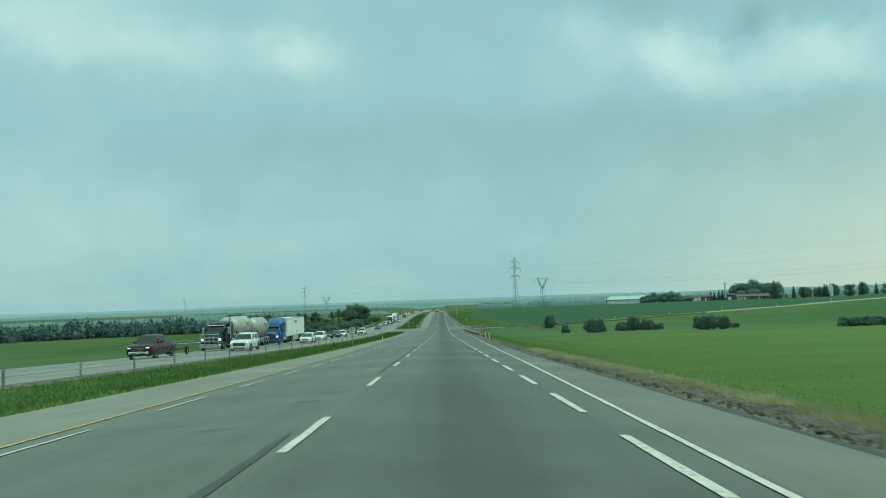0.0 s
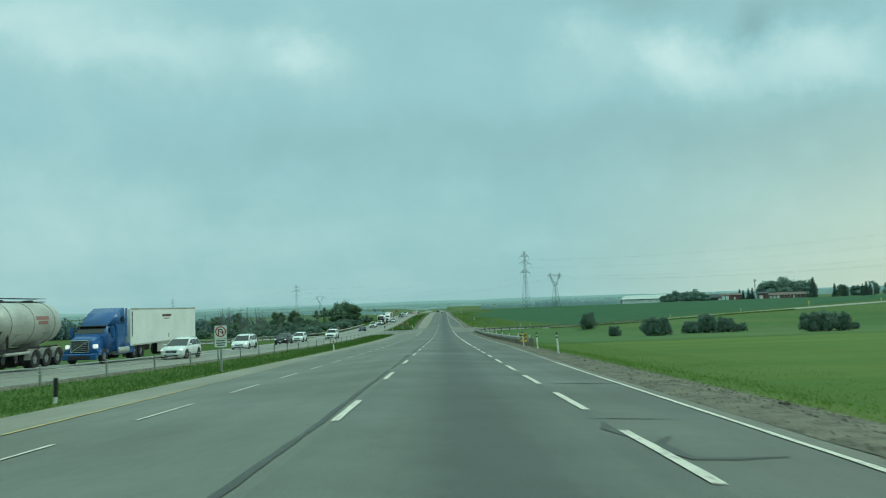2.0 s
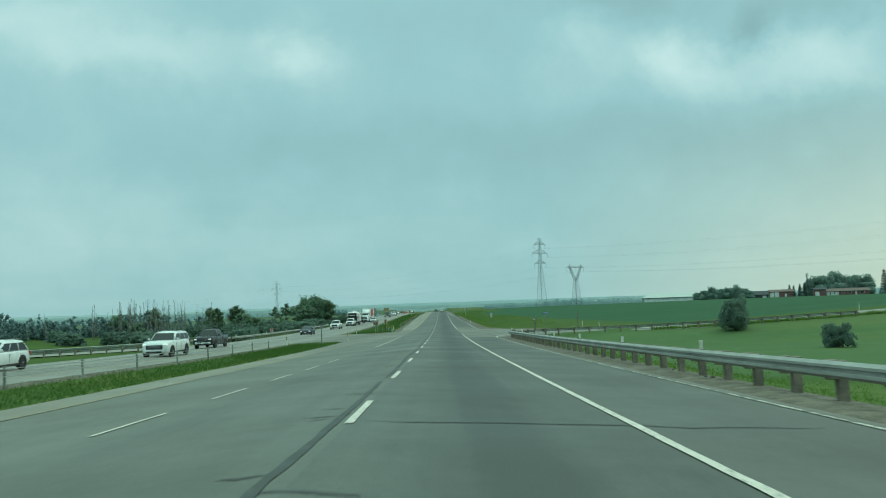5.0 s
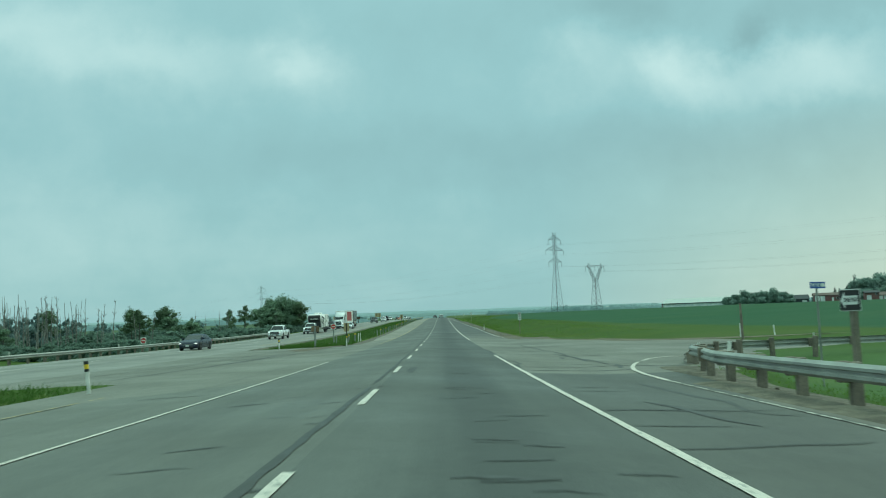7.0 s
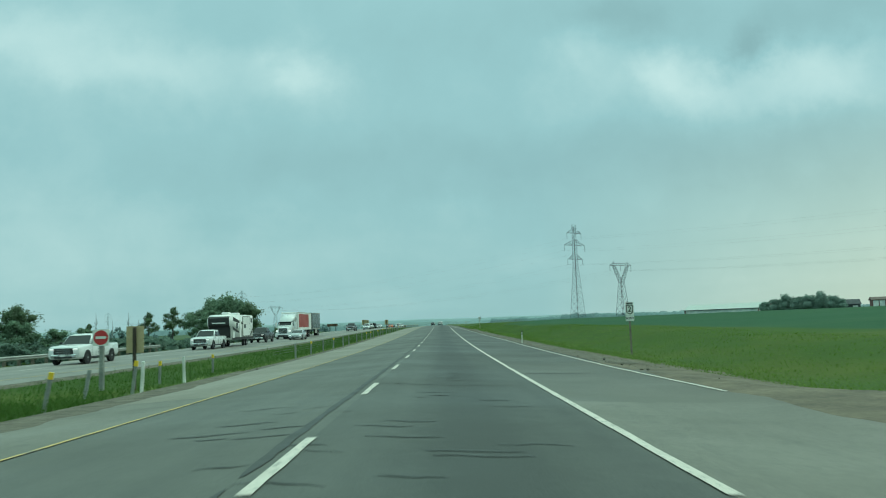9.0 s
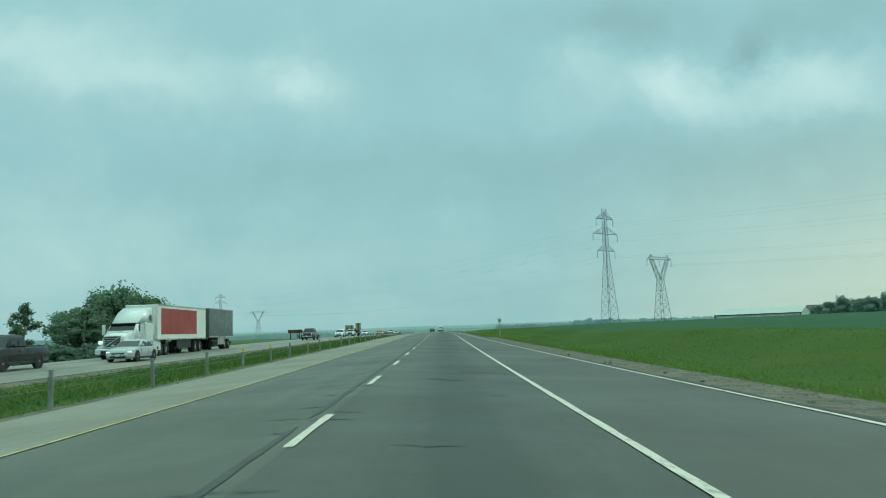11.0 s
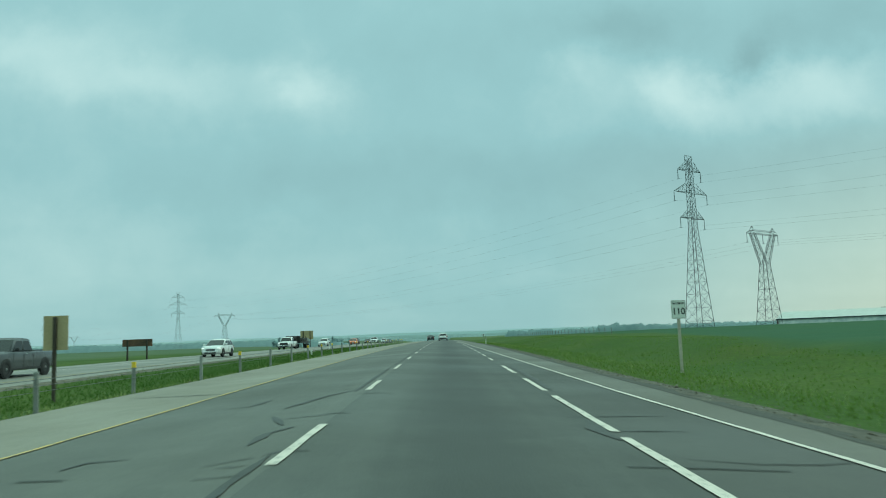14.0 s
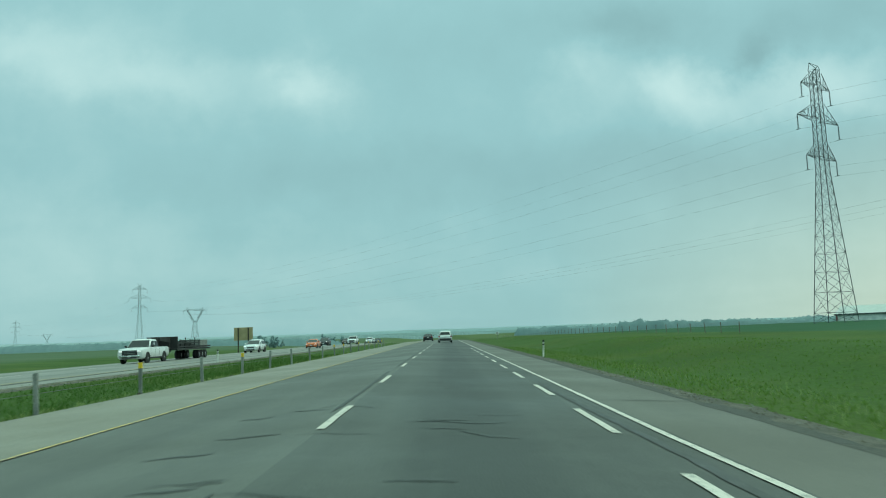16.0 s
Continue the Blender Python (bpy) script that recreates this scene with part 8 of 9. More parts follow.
def box_trailer(x, y, heading, length, label, side=None, mark=None, z=0.0, red=None):
    """A dry-van trailer; its nose is at the origin."""
    t = thing("box_trailer", x, y, z, heading, label, "trailer", "oncoming traffic")
    bm = bmesh.new()
    box(bm, 0, -length / 2, 2.62, 2.58, length, 2.80, 0.04)
    part("body", bm, side or DIRTY_WHITE, t)
    for s in (-1, 1):
        for zz in (1.26, 3.99):
            bm = bmesh.new()
            box(bm, s * 1.295, -length / 2, zz, 0.03, length, 0.10)
            part("edge_rail", bm, ALLOY, t)
        for k in range(int(length / 1.25)):
            bm = bmesh.new()
            box(bm, s * 1.291, -0.6 - 1.25 * k, 2.62, 0.006, 0.02, 2.6)
            part("panel_seam", bm, side or DIRTY_WHITE, t)
        if mark:
            bm = bmesh.new()
            box(bm, s * 1.298, -length * 0.50, 3.42, 0.008, 2.1, 0.20)
            part("mark_bar", bm, mark, t)
            bm = bmesh.new()
            box(bm, s * 1.298, -length * 0.50, 3.16, 0.008, 1.3, 0.07)
            part("mark_bar", bm, mark, t)
            bm = bmesh.new()
            box(bm, s * 1.298, -0.28, 2.85, 0.01, 0.16, 1.9)
            part("vent_strip", bm, CHASSIS, t)
            bm = bmesh.new()
            box(bm, s * 1.298, -length * 0.53, 1.75, 0.008, 0.16, 0.34)
            part("placard", bm, CHASSIS, t)
        if red:
            bm = bmesh.new()
            box(bm, s * 1.299, -length * 0.42, 2.7, 0.008, length * 0.72, 2.1)
            part("side_panel", bm, red, t)
        bm = bmesh.new()
        box(bm, s * 0.75, -length * 0.24, 0.75, 0.14, 0.14, 1.0)
        part("landing_leg", bm, CHASSIS, t)
        bm = bmesh.new()
        box(bm, s * 1.2, -length * 0.52, 0.85, 0.03, length * 0.30, 0.75, 0.01)
        part("side_skirt", bm, ALLOY if not red else BLACK_TRIM, t)
    bm = bmesh.new()
    for s in (-1, 1):
        box(bm, s * 0.45, -length * 0.82, 1.05, 0.12, length * 0.32, 0.3)
    box(bm, 0, -length + 0.08, 0.62, 2.3, 0.1, 0.12)
    part("chassis", bm, CHASSIS, t)
    for k in range(3 if length > 14 else 2):
        axle(t, -length + 1.5 + 1.3 * k, 1.22)
    return t


def dry_tank(x, y, heading, length, label, z=0.0):
    """A dry-bulk tank trailer: drum with hopper cones, walkway, ladder, frame and axles."""
    t = thing("tank_trailer", x, y, z, heading, label, "trailer", "oncoming traffic")
    bm = bmesh.new()
    prof = [(-0.05, 0.35), (-0.25, 0.85), (-0.65, 1.18), (-1.2, 1.28), (-length + 1.2, 1.28), (-length + 0.65, 1.18), (-length + 0.25, 0.85), (-length + 0.05, 0.35)]
    n = 24
    loft(bm, [[(r * math.cos(2 * math.pi * k / n), yy, 2.62 + r * math.sin(2 * math.pi * k / n)) for k in range(n)] for yy, r in prof])
    drum = part("drum", bm, ALLOY, t)
    for f in drum.data.polygons:
        f.use_smooth = True
    for k in range(2):
        bm = bmesh.new()
        yy = -length * (0.30 + 0.40 * k)
        bmesh.ops.create_cone(bm, cap_ends=True, segments=16, radius1=0.18, radius2=1.25, depth=1.25, matrix=Matrix.Translation((0, yy, 1.45)))
        part("hopper", bm, ALLOY, t)
        bm = bmesh.new()
        rod(bm, (0, yy, 3.85), (0, yy, 4.02), 0.28, 14)
        part("hatch", bm, CHASSIS, t)
    for k in range(3):
        bm = bmesh.new()
        yy = -length * (0.2 + 0.3 * k)
        rings = [[(r * math.cos(2 * math.pi * i / n), yy + dy_, 2.62 + r * math.sin(2 * math.pi * i / n)) for i in range(n)] for dy_, r in ((-0.04, 1.27), (-0.04, 1.315), (0.04, 1.315), (0.04, 1.27))]
        loft(bm, rings, False)
        part("hoop", bm, ALLOY, t)
    bm = bmesh.new()
    box(bm, 0, -length / 2, 3.93, 0.5, length * 0.8, 0.05)
    for s in (-1, 1):
        rod(bm, (s * 0.3, -length * 0.1, 4.12), (s * 0.3, -length * 0.9, 4.12), 0.02, 4)
    part("walkway", bm, CHASSIS, t)
    bm = bmesh.new()
    for s in (-1, 1):
        rod(bm, (0.85 + s * 0.2, 0.02, 1.0), (0.55 + s * 0.2, -0.1, 3.9), 0.025, 4)
    for k in range(8):
        rod(bm, (0.65, 0.0, 1.2 + 0.33 * k), (1.03 - 0.03 * k, 0.0, 1.2 + 0.33 * k), 0.02, 4)
    part("ladder", bm, GALV, t)
    for s in (-1, 1):
        for zz, w in ((2.95, 1.5), (2.66, 1.1)):              # faded lettering on the curved side
            bm = bmesh.new()
            a0 = math.asin((zz - 2.62) / 1.33)
            rings = [[(s * 1.289 * math.cos(a0 + q), yy, 2.62 + 1.289 * math.sin(a0 + q)) for q in (-0.085, -0.03, 0.03, 0.085)] for yy in (-length * 0.62 - w / 2, -length * 0.62 + w / 2)]
            grid = [[bm.verts.new(p) for p in ring_] for ring_ in rings]
            for k in range(3):
                bm.faces.new((grid[0][k], grid[0][k + 1], grid[1][k + 1], grid[1][k]))
            part("text_bar", bm, FADED_RED, t)
        bm = bmesh.new()
        tube(bm, [Vector((s * (1.0 + 0.12 * math.sin(math.pi * k / 10)), -0.5 - 0.55 * (1 - math.cos(math.pi * k / 10)), 1.15 + 1.25 * math.sin(math.pi * k / 10))) for k in range(11)], 0.06, 6)
        part("air_pipe", bm, CHASSIS, t)
        bm = bmesh.new()
        box(bm, s * 0.6, -length / 2, 1.1, 0.14, length * 0.98, 0.24)
        part("frame_rail", bm, CHASSIS, t)
        bm = bmesh.new()
        rod(bm, (s * 1.05, -length * 0.15, 0.95), (s * 1.05, -length * 0.6, 0.95), 0.09, 8)
        part("hose_tube", bm, ALLOY, t)
    for k in range(3):
        axle(t, -length + 1.1 + 1.35 * k, 1.22)
        for s in (-1, 1):
            bm = bmesh.new()
            yy = -length + 1.1 + 1.35 * k
            pts = []
            for i in range(9):
                a = math.pi * i / 8
                pts.append((yy + 0.62 * math.cos(a), 0.52 + 0.60 * math.sin(a)))
            loft(bm, [[(s * 0.85, p[0], p[1]), (s * 1.26, p[0], p[1]), (s * 1.26, p[0], p[1] + 0.03), (s * 0.85, p[0], p[1] + 0.03)] for p in pts])
            part("mudguard", bm, ALLOY, t)
    return t


def at_far(lane, y, dx=0.0):
    x = far_lane(lane) + dx
    return x, y, float(far_top(x, y)) + 0.005


# traffic towards the camera
oncoming("pickup", "maroon", "outer", 61.5, "dark maroon crew-cab pickup with a small trailer behind", dx=0.6)
x, y, z = at_far("outer", 68.4, 0.6)
t = thing("utility_trailer", x, y, z, 180, "small empty flat utility trailer", "trailer", "oncoming traffic")
bm = bmesh.new()
box(bm, 0, -1.9, 0.55, 1.5, 2.2, 0.10, 0.02)
part("deck", bm, CHASSIS, t)
bm = bmesh.new()
rod(bm, (-0.6, -0.8, 0.5), (0, 0.35, 0.45), 0.04, 5), rod(bm, (0.6, -0.8, 0.5), (0, 0.35, 0.45), 0.04, 5)
part("drawbar", bm, CHASSIS, t)
for s in (-1, 1):
    wheel(t, s * 0.85, -2.1, 0.32, 0.2)
    bm = bmesh.new()
    box(bm, s * 0.85, -2.1, 0.72, 0.28, 0.8, 0.05, 0.02)
    part("mudguard", bm, CHASSIS, t)
oncoming("large_suv", "white", "inner", 80.0, "large white sport utility vehicle with a chrome grille", dx=0.15)
x, y, z = at_far("outer", 85.5, -0.9)
tractor("navy", x, y, 180, "dark blue long-nosed truck with a chrome bush guard", True, True, z)
dry_tank(*at_far("outer", 85.5 + 6.2, -0.9)[:2], 180, 8.6, "dusty alloy dry-bulk tank trailer coupled to a truck", at_far("outer", 92, -0.9)[2])
dry_tank(*at_far("outer", 85.5 + 16.2, -0.9)[:2], 180, 8.0, "second dusty alloy tank trailer of a road train", at_far("outer", 102, -0.9)[2])
oncoming("suv", "white", "inner", 119.5, "white crossover with a black grille and trim")
x, y, z = at_far("outer", 113, -0.4)
tractor("blue", x, y, 180, "bright blue highway truck with a tall roof fairing", False, False, z)
box_trailer(*at_far("outer", 113 + 5.4, -0.4)[:2], 180, 15.2, "long white box trailer with a small dark mark", None, MARK_BROWN, at_far("outer", 121, -0.4)[2])
oncoming("minivan", "white", "outer", 150.2, "white minivan with dark rear windows", dx=0.6)
oncoming("suv", "black", "outer", 174.0, "black mid-size sport utility vehicle", dx=0.4)
oncoming("suv", "white", "outer", 189.0, "white crossover behind a black one")
oncoming("large_suv", "white", "inner", 207.0, "white sport utility vehicle in the inner lane", dx=-0.6)
oncoming("pickup", "charcoal", "outer", 228.0, "dark grey pickup truck with its lamps lit")
oncoming("sedan", "navy", "outer", 280.0, "dark blue sedan crossing the junction", dx=1.2)
oncoming("pickup", "white", "outer", 318.5, "white pickup truck with a canopy over its box", dx=0.8)
oncoming("pickup", "white", "outer", 345.6, "white heavy pickup towing a travel trailer", dx=0.9)
x, y, z = at_far("outer", 352.6, 0.9)
rv = thing("travel_trailer", x, y, z, 180, "white travel trailer with black swooping stripes and windows", "trailer", "oncoming traffic")
bm = bmesh.new()
side_pts = [(0.0, 0.75), (-0.05, 1.9), (0.55, 2.35), (0.55, 3.1), (-0.3, 3.45), (-9.3, 3.45), (-9.4, 0.75)]
loft(bm, [[(sx, py, pz) for py, pz in side_pts] for sx in (-1.22, 1.22)])
soften(part("body", bm, DIRTY_WHITE, rv), 0.08, 30)
bm = bmesh.new()
loft(bm, [[(sx, py, pz) for py, pz in ((0.03, 1.0), (-0.02, 1.9), (0.58, 2.36), (0.58, 3.08), (0.30, 3.25), (0.2, 1.2))] for sx in (-1.10, 1.10)])
part("front_cap", bm, BLACK_TRIM, rv, "glossy black front cap")
bm = bmesh.new()
loft(bm, [[(sx, py, pz) for py, pz in ((0.615, 2.5), (0.615, 2.62), (0.59, 2.62), (0.59, 2.5))] for sx in (-0.7, 0.7)])
part("text_bar", bm, SIGN_WHITE, rv)
for s in (-1, 1):
    for pts in (((-0.6, 3.2), (-4.6, 2.55), (-4.6, 2.40), (-0.6, 2.75)), ((-0.4, 2.2), (-3.0, 1.6), (-3.0, 1.45), (-0.4, 1.85)), ((-0.2, 1.0), (-9.3, 1.0), (-9.3, 0.72), (-0.2, 0.72)), ((-8.0, 1.2), (-9.2, 2.0), (-9.2, 1.7), (-8.4, 1.2))):
        panel("stripe", [(s * 1.235, py, pz) for py, pz in (pts if s > 0 else reversed(pts))], BLACK_TRIM, rv, 0.01)
    for py, w, pz, hh in ((-2.2, 0.7, 2.25, 0.6), (-8.6, 0.6, 2.85, 0.5)):
        bm = bmesh.new()
        box(bm, s * 1.235, py, pz, 0.03, w, hh, 0.01)
        part("window", bm, GLASS, rv)
    bm = bmesh.new()
    box(bm, s * 1.235, -3.55, 1.95, 0.03, 0.70, 1.95, 0.02)
    part("door", bm, DIRTY_WHITE, rv)
    bm = bmesh.new()
    box(bm, s * 1.24, -6.15, 2.18, 0.06, 3.2, 2.15, 0.02)
    slide = part("slide_out", bm, DIRTY_WHITE, rv)
    bm = bmesh.new()
    for cy, cz, w, h in ((-6.15, 3.27, 3.3, 0.05), (-6.15, 1.09, 3.3, 0.05), (-4.53, 2.18, 0.05, 2.2), (-7.77, 2.18, 0.05, 2.2)):
        box(bm, s * 1.275, cy, cz, 0.02, w, h)
    part("seal_frame", bm, BLACK_TRIM, slide)
    bm = bmesh.new()
    box(bm, s * 1.277, -5.45, 2.2, 0.02, 0.9, 0.42, 0.008)
    part("window", bm, GLASS, slide)
    bm = bmesh.new()
    box(bm, s * 1.24, -0.75, 1.25, 0.05, 0.75, 0.6, 0.02)
    part("storage_hatch", bm, DIRTY_WHITE, rv)
for py in (-5.7, -6.7):
    axle(rv, py, 1.15, 0.36, False)
for py in (-2.4, -6.2):
    bm = bmesh.new()
    box(bm, 0, py, 3.60, 0.8, 1.0, 0.28, 0.08)
    part("air_conditioner", bm, DIRTY_WHITE, rv)
bm = bmesh.new()
rod(bm, (-0.7, -0.1, 0.6), (0, 1.0, 0.55), 0.06, 5), rod(bm, (0.7, -0.1, 0.6), (0, 1.0, 0.55), 0.06, 5)
part("drawbar", bm, CHASSIS, rv)
oncoming("pickup", "black", "outer", 369.0, "black pickup truck with amber lamps", dx=0.9)
oncoming("sedan", "silver", "inner", 380.0, "silver sedan with lamps on", dx=0.2)
x, y, z = at_far("outer", 386, 0.8)
tractor("white", x, y, 180, "white highway truck with a tall fairing", False, False, z)
box_trailer(*at_far("outer", 386 + 5.4, 0.8)[:2], 180, 12.5, "red and white box trailer behind a white truck", None, None, at_far("outer", 396, 0.8)[2], RED_PANEL)
box_trailer(*at_far("outer", 386 + 19.0, 0.8)[:2], 180, 8.5, "short grey box trailer of a road train", PAINTS["grey"], None, at_far("outer", 409, 0.8)[2])
oncoming("pickup", "grey", "inner", 456.0, "dark grey pickup truck with chrome bumpers", dx=-0.8)
oncoming("suv", "white", "inner", 491.0, "white crossover with a bright grille", dx=-0.3)
oncoming("pickup", "white", "outer", 541.0, "white pickup towing a long flatbed trailer", dx=-0.4)
x, y, z = at_far("outer", 548.5, -0.4)
fb = thing("flatbed_trailer", x, y, z, 180, "black flatbed trailer with low stakes", "trailer", "oncoming traffic")
bm = bmesh.new()
box(bm, 0, -4.5, 0.95, 2.5, 9.5, 0.16, 0.02)
part("deck", bm, CHASSIS, fb)
for k in range(5):
    for s in (-1, 1):
        bm = bmesh.new()
        box(bm, s * 1.22, -0.6 - 1.3 * k, 1.50, 0.08, 0.08, 0.95 if k % 2 else 0.6, 0.01)
        part("stake", bm, CHASSIS, fb)
for s in (-1, 1):
    for zz, h in ((1.16, 0.14), (1.50, 0.09), (1.72, 0.07)):
        bm = bmesh.new()
        box(bm, s * 1.24, -4.5 if zz < 1.3 else -3.2, zz, 0.06, 9.5 if zz < 1.3 else 5.8, h, 0.01)
        part("side_rail", bm, CHASSIS, fb)
for py in (-6.2, -7.15, -8.1):
    axle(fb, py, 1.15, 0.40, True)
for s in (-1, 1):
    bm = bmesh.new()
    box(bm, s * 1.0, -7.15, 0.98, 0.5, 2.9, 0.04, 0.01)
    part("mudguard", bm, CHASSIS, fb)
for py, w, h, d in ((-1.6, 1.9, 0.42, 1.7), (-3.4, 2.1, 0.56, 1.6), (-4.9, 1.7, 0.38, 1.2)):
    bm = bmesh.new()
    box(bm, 0, py, 1.03 + h / 2, w, d, h, 0.07)
    rod(bm, (-w * 0.4, py, 1.03 + h), (w * 0.4, py, 1.06 + h), 0.09, 8)
    part("load", bm, CHASSIS, fb, "dark machine parts on the deck")
bm = bmesh.new()
box(bm, 0, -7.9, 1.40, 2.0, 2.4, 0.72, 0.03)
part("crate", bm, GREY_POST, fb, "grey weathered wooden crate")
for s in (-1, 1):
    bm = bmesh.new()
    loft(bm, [[(s * 0.5 + q, py, pz) for py, pz in ((-0.1, 0.75), (-0.1, 2.05), (2.6, 2.05), (2.6, 1.75), (0.5, 1.6), (0.5, 0.75))] for q in (-0.07, 0.07)])
    part("gooseneck", bm, CHASSIS, fb)
bm = bmesh.new()
box(bm, 0, -0.05, 1.5, 2.35, 0.10, 1.15, 0.02)
part("headboard", bm, CHASSIS, fb)
oncoming("suv", "white", "outer", 577.0, "white crossover following a flatbed trailer")
oncoming("sedan", "orange", "inner", 603.0, "bright orange sports coupe", dx=-0.5)
oncoming("suv", "charcoal", "outer", 634.0, "dark sport utility vehicle far along the road")
oncoming("large_suv", "white", "inner", 652.0, "white sport utility vehicle far along the road")
oncoming("sedan", "brown", "outer", 668.0, "dark brown sedan far along the road")
oncoming("suv", "white", "inner", 690.0, "white crossover far along the road")
oncoming("sedan", "charcoal", "inner", 715.0, "dark sedan far along the road")
oncoming("suv", "white", "outer", 735.0, "white crossover far along the road")

# traffic ahead on the camera's own side
def ahead(kind, colour, x, y, label):
    z = float(road_z(np.float64(x), np.float64(y)))
    c = car(kind, colour, x, y, 0, label, z + 0.01, "car", False, "traffic ahead")
    return c


ahead("suv", "white", 0.25, 590, "white sport utility vehicle driving ahead in the lane")
ahead("sedan", "black", -3.1, 632, "black sedan driving ahead in the other lane")
ahead("suv", "grey", 0.5, 668, "grey sport utility vehicle far ahead")

# ---- tar seals, rubber marks and small debris on the asphalt ----
rnd = random.Random(5)


def seal(points, wide, mat, name="tar_seal", lift=0.008, top=None):
    """A ribbon of sealant along plan points, of uneven width and ragged edge."""
    fine = [points[0]]
    for (x0, y0), (x1, y1) in zip(points[:-1], points[1:]):
        n = max(1, int(math.hypot(x1 - x0, y1 - y0) / 0.28))
        for k in range(1, n + 1):
            fine.append((x0 + (x1 - x0) * k / n, y0 + (y1 - y0) * k / n))
    vs, fs, last = [], [], len(fine) - 1
    for i, (x, y) in enumerate(fine):
        a0, b0 = fine[max(0, i - 1)], fine[min(last, i + 1)]
        d = Vector((b0[0] - a0[0], b0[1] - a0[1])).normalized()
        taper = min(1.0, 0.25 + min(i, last - i) * 0.3)
        for s in (-1, 1):
            w = wide * taper * (1.0 + 0.45 * noise.noise((x * 1.7 + 5 * s, y * 1.7, wide * 50)) + 0.4 * (rnd.random() - 0.5))
            w = max(w, 0.012)
            qx, qy = x - d.y * w / 2 * s, y + d.x * w / 2 * s
            vs.append((qx, qy, (top(qx, qy) if top else float(road_z(np.float64(qx), np.float64(qy)))) + lift))
    for i in range(last):
        fs.append((2 * i, 2 * i + 1, 2 * i + 3, 2 * i + 2))
    ob = new(name, mesh_of(name, vs, fs, mat))
    ob.parent = road


def wander(x, lo, hi, step, amp, seed):
    n = max(2, int((hi - lo) / step))
    out = []
    for k in range(n + 1):
        y = lo + (hi - lo) * k / n
        out.append((x + 0.7 * amp * noise.noise((0.09 * y, seed, 0.0)) + amp * 0.14 * noise.noise((0.6 * y, seed, 4.0)), y))
    return out


# the long joint beside the lane line
for lo, hi, x, w in ((-6, 9.6, -1.42, 0.17), (22, 37, -1.38, 0.15), (37.5, 62, -1.42, 0.17), (63, 84, -1.40, 0.16), (85, 95.5, -1.42, 0.14), (101.5, 132, -1.42, 0.18), (133, 168, -1.40, 0.16), (169, 196, -1.40, 0.16), (197, 226, -1.42, 0.18), (227, 252, -1.38, 0.14),
                     (253, 276, -1.38, 0.15), (276.5, 305, -1.42, 0.18), (306, 340, -1.40, 0.16), (341, 372, -1.42, 0.17), (372.5, 386, -1.45, 0.20), (388, 412, -1.42, 0.17), (413, 428, -1.40, 0.14), (436, 446, -1.42, 0.14), (448.5, 462, -1.40, 0.14), (463, 479, -1.40, 0.15), (480, 486, -1.38, 0.13), (492, 505, -1.38, 0.12), (508, 560, -1.38, 0.12)):
    seal(wander(x, lo, hi, 0.9, 0.16, lo), w * 0.68, TAR)
# the joint by the right line
for lo, hi, x, w in ((437, 449, 2.72, 0.16), (480, 500, 2.8, 0.12)):
    seal(wander(x, lo, hi, 1.0, 0.22, lo + 0.5), w, TAR)
